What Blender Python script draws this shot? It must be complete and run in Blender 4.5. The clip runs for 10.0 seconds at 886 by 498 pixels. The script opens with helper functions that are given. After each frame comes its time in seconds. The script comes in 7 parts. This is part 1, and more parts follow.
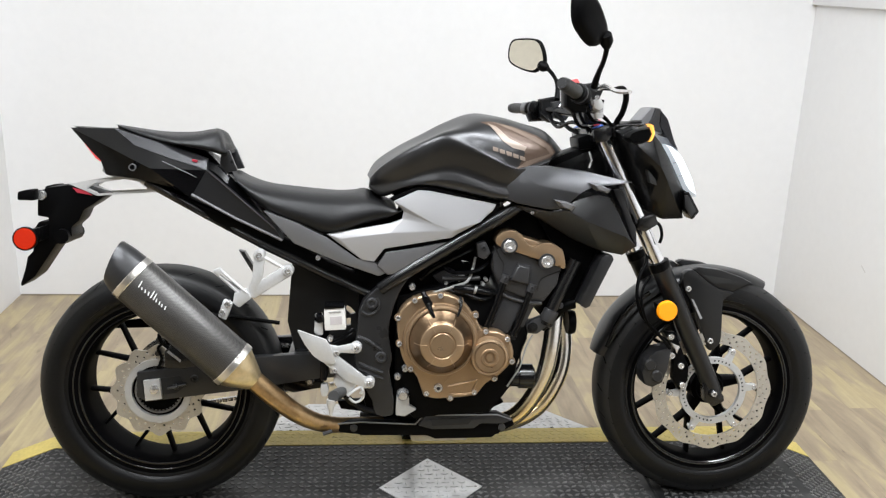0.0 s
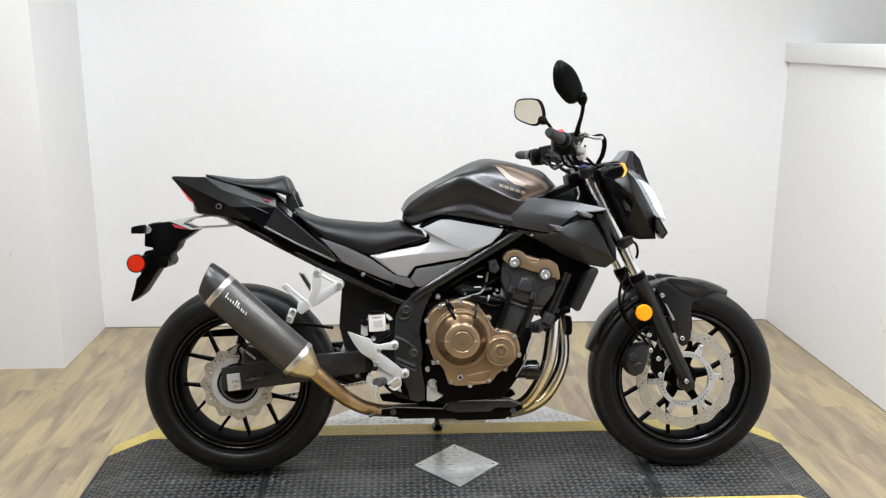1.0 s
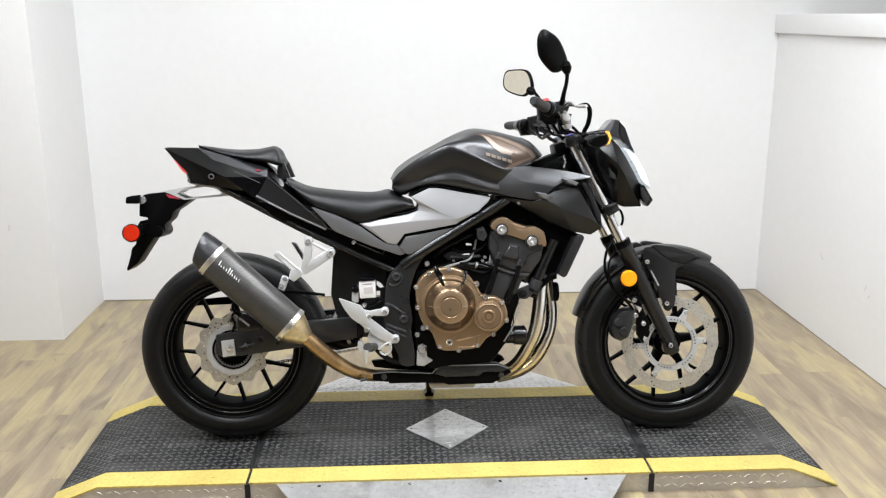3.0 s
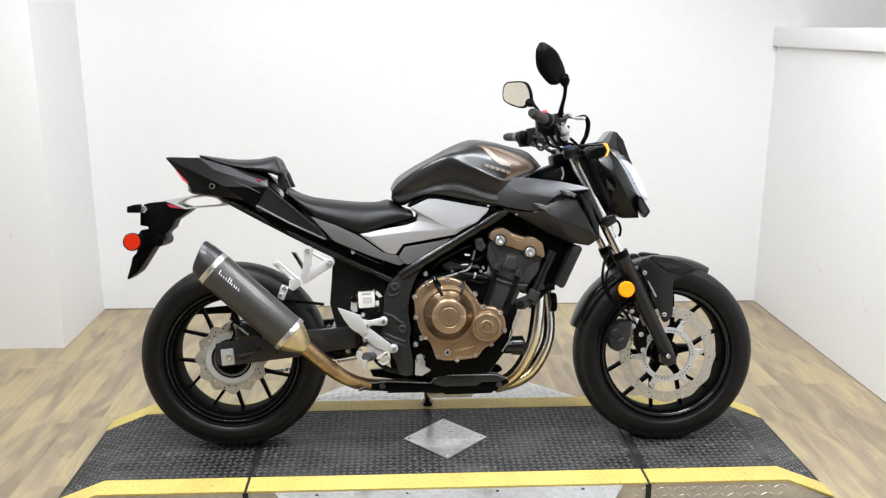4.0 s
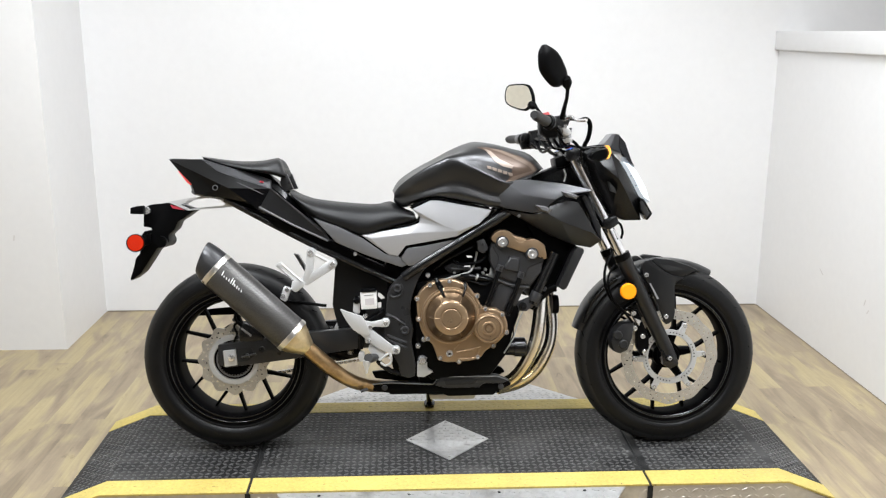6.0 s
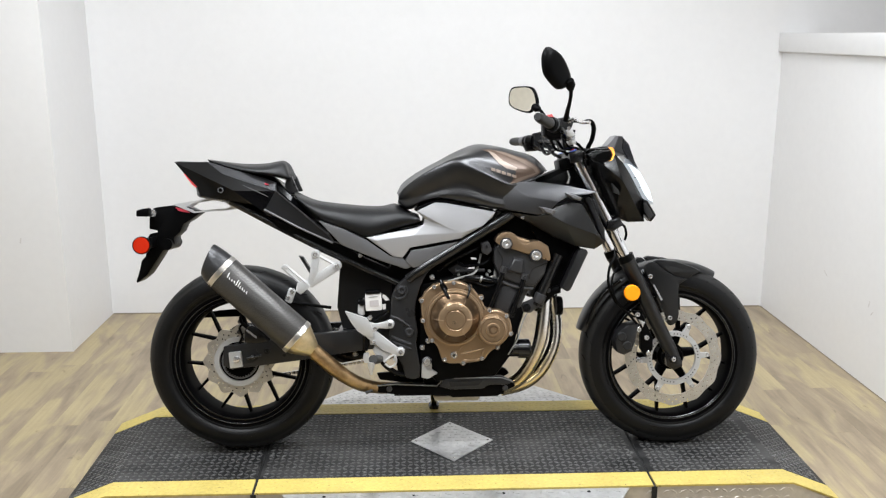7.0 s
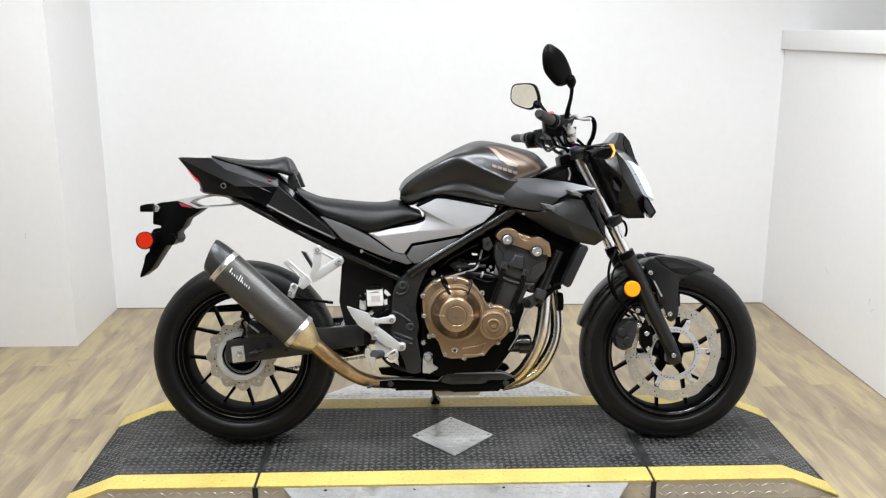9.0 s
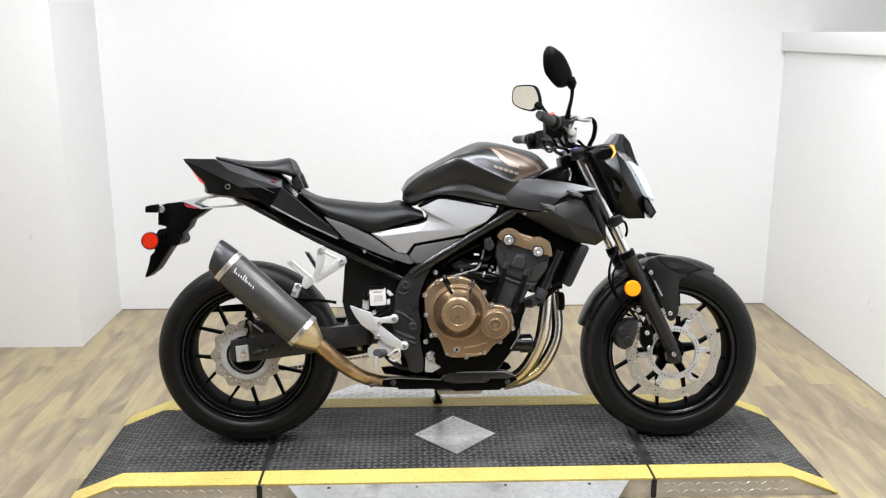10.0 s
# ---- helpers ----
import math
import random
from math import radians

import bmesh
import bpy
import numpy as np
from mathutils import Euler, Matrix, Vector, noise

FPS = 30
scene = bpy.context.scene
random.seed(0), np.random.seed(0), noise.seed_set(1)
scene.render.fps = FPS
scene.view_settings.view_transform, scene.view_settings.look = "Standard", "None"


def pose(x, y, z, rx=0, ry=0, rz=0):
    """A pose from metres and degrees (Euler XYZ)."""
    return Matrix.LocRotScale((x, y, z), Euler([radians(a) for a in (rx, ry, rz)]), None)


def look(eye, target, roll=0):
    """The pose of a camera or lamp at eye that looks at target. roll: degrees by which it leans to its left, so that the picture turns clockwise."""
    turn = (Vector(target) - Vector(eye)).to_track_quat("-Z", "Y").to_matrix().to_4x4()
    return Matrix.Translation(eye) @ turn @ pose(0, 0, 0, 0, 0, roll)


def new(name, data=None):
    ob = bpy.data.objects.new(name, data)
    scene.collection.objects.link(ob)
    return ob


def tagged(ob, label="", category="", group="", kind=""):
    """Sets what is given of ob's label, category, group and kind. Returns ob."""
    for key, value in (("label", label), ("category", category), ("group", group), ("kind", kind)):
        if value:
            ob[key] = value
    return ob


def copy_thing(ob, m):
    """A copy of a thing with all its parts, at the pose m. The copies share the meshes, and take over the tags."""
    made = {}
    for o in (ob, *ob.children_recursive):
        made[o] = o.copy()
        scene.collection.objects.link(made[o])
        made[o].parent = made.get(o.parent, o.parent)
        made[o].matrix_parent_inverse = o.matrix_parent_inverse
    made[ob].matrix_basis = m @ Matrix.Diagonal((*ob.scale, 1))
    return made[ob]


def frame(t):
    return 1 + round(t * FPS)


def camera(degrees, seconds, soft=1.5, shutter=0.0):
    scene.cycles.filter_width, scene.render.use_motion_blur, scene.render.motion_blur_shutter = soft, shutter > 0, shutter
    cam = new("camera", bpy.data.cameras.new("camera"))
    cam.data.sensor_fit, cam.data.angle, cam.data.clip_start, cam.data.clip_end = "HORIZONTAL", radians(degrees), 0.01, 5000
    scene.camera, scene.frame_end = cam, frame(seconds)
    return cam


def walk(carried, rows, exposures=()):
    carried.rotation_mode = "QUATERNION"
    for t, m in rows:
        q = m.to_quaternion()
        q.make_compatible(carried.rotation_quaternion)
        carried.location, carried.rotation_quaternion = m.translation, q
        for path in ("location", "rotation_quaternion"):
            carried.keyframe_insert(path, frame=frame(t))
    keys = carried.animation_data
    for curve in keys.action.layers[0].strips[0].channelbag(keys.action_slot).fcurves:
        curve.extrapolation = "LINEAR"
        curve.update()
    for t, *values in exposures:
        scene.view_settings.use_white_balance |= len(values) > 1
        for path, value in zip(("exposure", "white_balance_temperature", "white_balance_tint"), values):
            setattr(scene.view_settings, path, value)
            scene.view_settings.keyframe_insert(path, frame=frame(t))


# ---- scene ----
cam = camera(52.9, 10.0, soft=1.25)
PATH = [
    (0, (-0.167, 0.27, 1.383), (0.011, 2.174, 0.799), 2.0),
    (0.5, (-0.102, -0.033, 1.416), (0.001, 1.883, 0.853), 1.9),
    (1, (-0.166, -0.307, 1.429), (-0.067, 1.637, 0.968), 0.2),
    (1.5, (-0.192, -0.404, 1.419), (-0.084, 1.533, 0.933), 0.5),
    (2, (-0.157, -0.383, 1.419), (-0.064, 1.556, 0.937), -0.1),
    (2.5, (-0.137, -0.368, 1.409), (-0.043, 1.563, 0.896), -0.2),
    (4, (-0.124, -0.389, 1.414), (-0.03, 1.549, 0.929), 0.1),
    (4.5, (-0.124, -0.391, 1.411), (-0.037, 1.549, 0.931), 0.2),
    (5, (-0.127, -0.389, 1.409), (-0.039, 1.55, 0.925), 0.1),
    (5.5, (-0.126, -0.392, 1.408), (-0.035, 1.548, 0.928), 0.2),
    (7, (-0.124, -0.409, 1.408), (-0.045, 1.533, 0.938), 0.0),
    (7.5, (-0.123, -0.411, 1.407), (-0.052, 1.532, 0.94), -0.0),
    (8, (-0.123, -0.411, 1.405), (-0.052, 1.53, 0.93), -0.0),
    (8.5, (-0.121, -0.415, 1.407), (-0.045, 1.526, 0.928), -0.1),
    (9, (-0.116, -0.427, 1.409), (-0.046, 1.514, 0.932), 0.1),
    (9.5, (-0.112, -0.44, 1.407), (-0.048, 1.503, 0.939), -0.1),
    (10, (-0.115, -0.456, 1.407), (-0.051, 1.487, 0.936), -0.0),
]
EXPOSURES = [(0, -0.06), (0.5, -0.05), (1, -0.13), (2, -0.13), (2.5, -0.09), (4, 0.01), (5.5, 0.03), (7, -0.14), (8.5, -0.11), (9.5, 0.01), (10, 0.03)]
walk(cam, [(t, look(eye, target, roll)) for t, eye, target, roll in PATH], EXPOSURES)

# ---- world and lamps ----
world = bpy.data.worlds.new("room_world")
world.use_nodes = True
world.node_tree.nodes["Background"].inputs[0].default_value = (0.9, 0.95, 1.0, 1)
world.node_tree.nodes["Background"].inputs[1].default_value = 0.05
scene.world = world

CEILING = 2.75
LAMPS = [(-1.0, 1.45, 49), (1.0, 1.45, 49), (-0.9, 2.4, 41), (0.9, 2.4, 41), (-1.0, -0.3, 17), (1.0, -0.3, 17)]
for lx, ly, watts in LAMPS:
    lamp = bpy.data.lights.new("ceiling_lamp", "AREA")
    lamp.shape, lamp.size, lamp.size_y = "RECTANGLE", 1.15, 0.26
    lamp.energy, lamp.color = watts, (0.915, 0.956, 1.0)
    ob = new("ceiling_lamp", lamp)
    ob.matrix_world = pose(lx, ly, CEILING - 0.085)


# ---- materials ----
def surface(name, color, rough=0.5, metal=0.0, vary=0.12, scale=8.0, fine=120.0, bump=0.05, coat=0.0, spec=0.5, rough_vary=0.1):
    """A principled surface with variation at two scales and fine relief."""
    m = bpy.data.materials.new(name)
    m.use_nodes = True
    nt = m.node_tree
    b = nt.nodes["Principled BSDF"]
    b.inputs["Metallic"].default_value = metal
    b.inputs["Coat Weight"].default_value = coat
    b.inputs["Coat Roughness"].default_value = 0.12
    b.inputs["Specular IOR Level"].default_value = spec
    co = nt.nodes.new("ShaderNodeTexCoord")
    big, small = nt.nodes.new("ShaderNodeTexNoise"), nt.nodes.new("ShaderNodeTexNoise")
    for n, s in ((big, scale), (small, fine)):
        n.inputs["Scale"].default_value, n.inputs["Detail"].default_value = s, 4
        nt.links.new(co.outputs["Object"], n.inputs["Vector"])
    total = nt.nodes.new("ShaderNodeMath")
    total.operation = "ADD"
    nt.links.new(big.outputs[0], total.inputs[0]), nt.links.new(small.outputs[0], total.inputs[1])
    ramp = nt.nodes.new("ShaderNodeMapRange")
    ramp.inputs["From Min"].default_value, ramp.inputs["From Max"].default_value = 0.6, 1.4
    ramp.inputs["To Min"].default_value, ramp.inputs["To Max"].default_value = 1 - vary, 1 + vary
    nt.links.new(total.outputs[0], ramp.inputs["Value"])
    tone = nt.nodes.new("ShaderNodeVectorMath")
    tone.operation = "SCALE"
    tone.inputs[0].default_value = color
    nt.links.new(ramp.outputs[0], tone.inputs["Scale"])
    nt.links.new(tone.outputs[0], b.inputs["Base Color"])
    rr = nt.nodes.new("ShaderNodeMapRange")
    rr.inputs["From Min"].default_value, rr.inputs["From Max"].default_value = 0.3, 0.7
    rr.inputs["To Min"].default_value, rr.inputs["To Max"].default_value = max(0.02, rough - rough_vary * rough), min(1, rough + rough_vary * rough)
    nt.links.new(big.outputs[0], rr.inputs["Value"])
    nt.links.new(rr.outputs[0], b.inputs["Roughness"])
    if bump:
        bp = nt.nodes.new("ShaderNodeBump")
        bp.inputs["Strength"].default_value, bp.inputs["Distance"].default_value = bump, 0.002
        nt.links.new(small.outputs[0], bp.inputs["Height"])
        nt.links.new(bp.outputs[0], b.inputs["Normal"])
    return m


def speckle(m, color, low, high, scale, stretch=(1, 1, 1)):
    """Stains or wear of their own shape over a surface: a second noise mixes in another colour."""
    nt = m.node_tree
    b = nt.nodes["Principled BSDF"]
    old = b.inputs["Base Color"].links[0].from_socket
    co, mp, n, mr, mix = (nt.nodes.new("ShaderNode" + k) for k in ("TexCoord", "Mapping", "TexNoise", "MapRange", "Mix"))
    mp.inputs["Scale"].default_value = stretch
    n.inputs["Scale"].default_value, n.inputs["Detail"].default_value = scale, 5
    mr.inputs["From Min"].default_value, mr.inputs["From Max"].default_value = low, high
    mix.data_type = "RGBA"
    nt.links.new(co.outputs["Object"], mp.inputs["Vector"]), nt.links.new(mp.outputs[0], n.inputs["Vector"]), nt.links.new(n.outputs[0], mr.inputs["Value"])
    nt.links.new(mr.outputs[0], mix.inputs["Factor"]), nt.links.new(old, mix.inputs[6])
    mix.inputs[7].default_value = (*color, 1)
    nt.links.new(mix.outputs[2], b.inputs["Base Color"])
    return m


def heat_tint(m, low, high, z0, z1):
    """Heat colour of an exhaust: one metal tint below, another above."""
    nt = m.node_tree
    b = nt.nodes["Principled BSDF"]
    co, sep, mr, mix = (nt.nodes.new("ShaderNode" + k) for k in ("TexCoord", "SeparateXYZ", "MapRange", "Mix"))
    mr.inputs["From Min"].default_value, mr.inputs["From Max"].default_value = z0, z1
    mix.data_type = "RGBA"
    nt.links.new(co.outputs["Object"], sep.inputs[0]), nt.links.new(sep.outputs[2], mr.inputs["Value"]), nt.links.new(mr.outputs[0], mix.inputs["Factor"])
    mix.inputs[6].default_value, mix.inputs[7].default_value = (*low, 1), (*high, 1)
    nt.links.new(mix.outputs[2], b.inputs["Base Color"])
    return m


def glow(name, color, strength, base=None):
    m = surface(name, base or color, 0.2, vary=0.05, bump=0)
    b = m.node_tree.nodes["Principled BSDF"]
    b.inputs["Emission Color"].default_value = (*color, 1)
    b.inputs["Emission Strength"].default_value = strength
    return m


def plank_wood():
    """Oak-look vinyl: long fine grain along y, broad streaks and knots, each plank with its own tone and its own cut of the grain."""
    m = surface("plank_wood", (1, 1, 1), 0.42, vary=0.06, scale=3, fine=60, bump=0.0)
    nt = m.node_tree
    b = nt.nodes["Principled BSDF"]

    def node(kind, **values):
        n = nt.nodes.new("ShaderNode" + kind)
        for key, value in values.items():
            n.inputs[key].default_value = value
        return n

    geo, info, both_random = node("NewGeometry"), node("ObjectInfo"), node("Math")
    both_random.operation = "ADD"
    nt.links.new(geo.outputs["Random Per Island"], both_random.inputs[0]), nt.links.new(info.outputs["Random"], both_random.inputs[1])
    own = node("Math")
    own.operation = "FRACT"
    nt.links.new(both_random.outputs[0], own.inputs[0])
    shift, moved = node("CombineXYZ"), node("VectorMath")
    far = node("Math")
    far.operation, far.inputs[1].default_value = "MULTIPLY", 37.0
    nt.links.new(own.outputs[0], far.inputs[0]), nt.links.new(far.outputs[0], shift.inputs[1])
    moved.operation = "ADD"
    nt.links.new(geo.outputs["Position"], moved.inputs[0]), nt.links.new(shift.outputs[0], moved.inputs[1])

    def layer(stretch, detail, distortion, low, high, dark, light):
        mp, n, ramp = node("Mapping", Scale=stretch), node("TexNoise", Scale=1.0, Detail=detail, Distortion=distortion), node("ValToRGB")
        nt.links.new(moved.outputs[0], mp.inputs["Vector"]), nt.links.new(mp.outputs[0], n.inputs["Vector"]), nt.links.new(n.outputs[0], ramp.inputs[0])
        ramp.color_ramp.elements[0].position, ramp.color_ramp.elements[1].position = low, high
        ramp.color_ramp.elements[0].color, ramp.color_ramp.elements[1].color = (*dark, 1), (*light, 1)
        return ramp.outputs[0]

    # patches of yellow and of grey-brown wood, drawn out along the plank and biased from plank to plank
    mp, patch, bias, tone = node("Mapping", Scale=(13, 3.0, 1)), node("TexNoise", Scale=1.0, Detail=3.0, Distortion=0.9), node("MapRange"), node("ValToRGB")
    bias.inputs["To Min"].default_value, bias.inputs["To Max"].default_value = -0.11, 0.11
    mixed = node("Math")
    nt.links.new(moved.outputs[0], mp.inputs["Vector"]), nt.links.new(mp.outputs[0], patch.inputs["Vector"])
    nt.links.new(own.outputs[0], bias.inputs["Value"]), nt.links.new(patch.outputs[0], mixed.inputs[0]), nt.links.new(bias.outputs[0], mixed.inputs[1])
    nt.links.new(mixed.outputs[0], tone.inputs[0])
    ends = tone.color_ramp.elements
    ends[0].position, ends[1].position = 0.28, 0.7
    ends[0].color, ends[1].color = (0.212, 0.166, 0.112, 1), (0.392, 0.318, 0.18, 1)
    for place, shade in ((0.42, (0.276, 0.217, 0.148, 1)), (0.52, (0.313, 0.25, 0.164, 1)), (0.6, (0.358, 0.289, 0.17, 1))):
        ends.new(place).color = shade
    last = tone.outputs[0]
    for extra in (b.inputs["Base Color"].links[0].from_socket,
                  layer((95, 3.0, 1), 4, 0.3, 0.32, 0.66, (0.91, 0.905, 0.90), (1.06, 1.06, 1.05)),
                  layer((24, 9.0, 1), 3, 1.2, 0.24, 0.32, (0.68, 0.66, 0.63), (1.0, 1.0, 1.0))):
        mul = node("VectorMath")
        mul.operation = "MULTIPLY"
        nt.links.new(last, mul.inputs[0]), nt.links.new(extra, mul.inputs[1])
        last = mul.outputs[0]
    nt.links.new(last, b.inputs["Base Color"])
    return m


WHITE_WALL = surface("white_wall_paint", (0.745, 0.74, 0.74), 0.45, vary=0.022, scale=1.5, fine=30, bump=0.015)
SHOP_WALL = surface("shop_wall_paint", (0.72, 0.69, 0.62), 0.6, vary=0.08, scale=1.5, fine=30, bump=0.04)
# unseen rear wall, added dark so that black parts reflect little light
SHOP_REAR = surface("dark_rear_wall", (0.16, 0.14, 0.115), 0.6, vary=0.1, scale=1.5, fine=30, bump=0.04)
TAUPE_WALL = surface("taupe_wall_paint", (0.3, 0.265, 0.235), 0.5, vary=0.05, scale=1.5, fine=30, bump=0.04)
# the ceiling is out of view, kept dark grey to cut bounce light
CEILING_DIM = surface("ceiling_grey", (0.3, 0.295, 0.285), 0.8, vary=0.04, scale=2, fine=60, bump=0.1)
SUBFLOOR = surface("dark_subfloor", (0.12, 0.09, 0.06), 0.8)
PLANK = plank_wood()
MAT_RUBBER = surface("mat_rubber", (0.01, 0.01, 0.0104), 0.5, vary=0.35, scale=5, fine=70, bump=0.2, spec=0.35)
MAT_WORN = surface("worn_mat_tread", (0.082, 0.081, 0.081), 0.36, vary=0.35, scale=5, fine=70, bump=0.15)
YELLOW_TAPE = surface("yellow_tape", (0.56, 0.44, 0.12), 0.45, vary=0.2, scale=9, fine=90, bump=0.1)
TREAD_ALU = surface("tread_aluminium", (0.58, 0.58, 0.58), 0.36, metal=0.75, vary=0.15, scale=6, fine=60, bump=0.05)
speckle(YELLOW_TAPE, (0.16, 0.12, 0.03), 0.66, 0.74, 70, (1, 1.6, 1))
speckle(MAT_RUBBER, (0.085, 0.083, 0.081), 0.46, 0.78, 4.5, (1, 1.8, 1))
speckle(MAT_WORN, (0.1, 0.098, 0.096), 0.36, 0.74, 4.5, (1, 1.8, 1))
speckle(MAT_RUBBER, (0.17, 0.17, 0.165), 0.62, 0.78, 40, (1.6, 1, 1))
speckle(MAT_WORN, (0.19, 0.19, 0.185), 0.57, 0.78, 40, (1.6, 1, 1))
speckle(TREAD_ALU, (0.3, 0.29, 0.28), 0.55, 0.75, 9)
TAN_STEEL = surface("dull_platform_steel", (0.55, 0.52, 0.47), 0.4, metal=0.45, vary=0.15, scale=6, fine=60, bump=0.05)
GAP_BROWN = surface("floor_gap_brown", (0.26, 0.22, 0.17), 0.8)
SCUFF = surface("wall_scuff", (0.62, 0.6, 0.59), 0.6)
SEAM_BLACK = surface("seam_black", (0.01, 0.01, 0.01), 0.8)
FIXTURE_WHITE = surface("fixture_white", (0.8, 0.8, 0.8), 0.4)
TUBE_GLOW = glow("fluorescent_tube", (1.0, 0.98, 0.95), 6.0)

TYRE = surface("tyre_rubber", (0.0042, 0.0042, 0.0046), 0.4, vary=0.35, scale=14, fine=140, bump=0.12, spec=0.25)
TREAD_RUBBER = surface("worn_tread_rubber", (0.0085, 0.0084, 0.0083), 0.48, vary=0.3, scale=18, fine=160, bump=0.15, spec=0.35)
RIM_BLACK = surface("rim_black", (0.0018, 0.0018, 0.002), 0.55, vary=0.2, bump=0.02, spec=0.03)
DISC_STEEL = surface("disc_steel", (0.6, 0.575, 0.53), 0.34, metal=0.8, vary=0.12, scale=30, fine=300, bump=0.05)
LIP_BLACK = surface("rim_lip_black", (0.006, 0.006, 0.0065), 0.16, vary=0.1, bump=0, spec=0.6)
RING_ALU = surface("ring_aluminium", (0.52, 0.52, 0.52), 0.38, metal=0.35, vary=0.06)
CAST_ALU = surface("cast_aluminium", (0.63, 0.63, 0.63), 0.34, metal=0.4, vary=0.08, scale=20, fine=250, bump=0.08)
BOLT_STEEL = surface("bolt_steel", (0.72, 0.71, 0.7), 0.25, metal=0.75)
CHROME = surface("chrome", (0.78, 0.78, 0.8), 0.14, metal=1.0, vary=0.03, bump=0)
BLACK_PLASTIC = surface("black_plastic", (0.0022, 0.0022, 0.0024), 0.38, vary=0.15, scale=15, fine=400, bump=0.1, spec=0.06)
BLACK_GLOSS = surface("black_gloss_paint", (0.003, 0.003, 0.0035), 0.2, vary=0.1, bump=0.0, spec=0.2)
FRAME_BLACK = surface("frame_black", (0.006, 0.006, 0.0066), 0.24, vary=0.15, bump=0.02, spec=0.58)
ENGINE_BLACK = surface("engine_black", (0.034, 0.034, 0.036), 0.34, vary=0.2, scale=20, fine=300, bump=0.08, spec=0.45)
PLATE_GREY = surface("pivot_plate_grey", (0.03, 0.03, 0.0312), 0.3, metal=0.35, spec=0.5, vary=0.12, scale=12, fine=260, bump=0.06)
TANK_BLACK = surface("matte_graphite_paint", (0.062, 0.062, 0.064), 0.33, metal=0.85, spec=0.5, vary=0.05, fine=700, bump=0.02)
SHROUD_GREY = surface("graphite_shroud_paint", (0.085, 0.085, 0.089), 0.34, metal=0.8, spec=0.45, vary=0.05, fine=700, bump=0.02)
SILVER_PANEL = surface("silver_grey_panel", (0.4, 0.4, 0.413), 0.38, metal=0.25, vary=0.04, fine=700, bump=0.02)
MID_PANEL = surface("mid_grey_panel", (0.2, 0.2, 0.208), 0.34, metal=0.5, vary=0.04, fine=700, bump=0.02)
DARK_PANEL = surface("dark_grey_panel", (0.035, 0.035, 0.037), 0.3, metal=0.6, spec=0.4, vary=0.05, fine=700, bump=0.02)
SEAT_VINYL = surface("seat_vinyl", (0.0075, 0.0075, 0.008), 0.42, vary=0.15, scale=12, fine=420, bump=0.25, spec=0.28)
SATIN_BLACK = surface("satin_black_panel", (0.0105, 0.0105, 0.011), 0.33, metal=0.2, vary=0.06, fine=600, bump=0.03, spec=0.5)
COWL_BLACK = surface("black_cowl_paint", (0.0042, 0.0042, 0.0046), 0.24, vary=0.06, fine=600, bump=0.02, spec=0.3)
SHROUD_BLACK = surface("black_shroud_paint", (0.003, 0.003, 0.0034), 0.22, metal=0.0, vary=0.06, fine=600, bump=0.02, spec=0.42)
BRONZE = surface("bronze_engine_paint", (0.385, 0.268, 0.165), 0.3, metal=0.7, vary=0.08, scale=20, fine=350, bump=0.05)
# darker bronze puts the dark reflections on the cone's sides into its colour
BRONZE_SHADED = surface("turned_bronze_shaded", (0.19, 0.126, 0.075), 0.3, metal=0.95, vary=0.12, scale=20, fine=350, bump=0.04)
BAND_STEEL = surface("bright_band_steel", (0.78, 0.75, 0.7), 0.28, metal=0.9, vary=0.05, bump=0)
PALE_GOLD = surface("pale_gold_cone", (0.62, 0.5, 0.3), 0.32, metal=0.8, vary=0.2, scale=16, fine=90, bump=0.03)
BRONZE_DARK = surface("bronze_decal", (0.11, 0.074, 0.055), 0.35, metal=0.35, vary=0.05, bump=0)
CREAM_DECAL = surface("cream_decal", (0.27, 0.215, 0.175), 0.4, metal=0.2, vary=0.04, bump=0)
PALE_BRONZE = surface("pale_bronze_decal", (0.19, 0.14, 0.108), 0.38, metal=0.3, vary=0.04, bump=0)
RED_DECAL = surface("red_decal", (0.4, 0.03, 0.05), 0.4, bump=0)
GOLD_PIPE = surface("heat_tinted_pipe", (0.42, 0.285, 0.15), 0.34, metal=0.95, vary=0.3, scale=14, fine=80, bump=0.02)
STEEL_PIPE = heat_tint(surface("polished_header", (0.62, 0.47, 0.28), 0.22, metal=1.0, vary=0.3, scale=10, fine=60, bump=0), (0.82, 0.66, 0.38), (0.95, 0.94, 0.92), 0.22, 0.36)
speckle(GOLD_PIPE, (0.16, 0.09, 0.04), 0.48, 0.7, 11)
MUFFLER_CARBON = surface("muffler_sleeve", (0.082, 0.079, 0.076), 0.34, metal=0.5, spec=0.35, vary=0.15, scale=20, fine=500, bump=0.1)
weave = MUFFLER_CARBON.node_tree
wb, wc, wk, wx = weave.nodes["Principled BSDF"], weave.nodes.new("ShaderNodeTexCoord"), weave.nodes.new("ShaderNodeTexChecker"), weave.nodes.new("ShaderNodeVectorMath")
wm = weave.nodes.new("ShaderNodeMapping")
wm.inputs["Rotation"].default_value = (0, radians(20), 0)
wk.inputs["Scale"].default_value = 430
wk.inputs[1].default_value, wk.inputs[2].default_value = (0.72, 0.72, 0.72, 1), (1.25, 1.25, 1.25, 1)
wx.operation = "MULTIPLY"
weave.links.new(wc.outputs["Object"], wm.inputs["Vector"]), weave.links.new(wm.outputs[0], wk.inputs["Vector"])
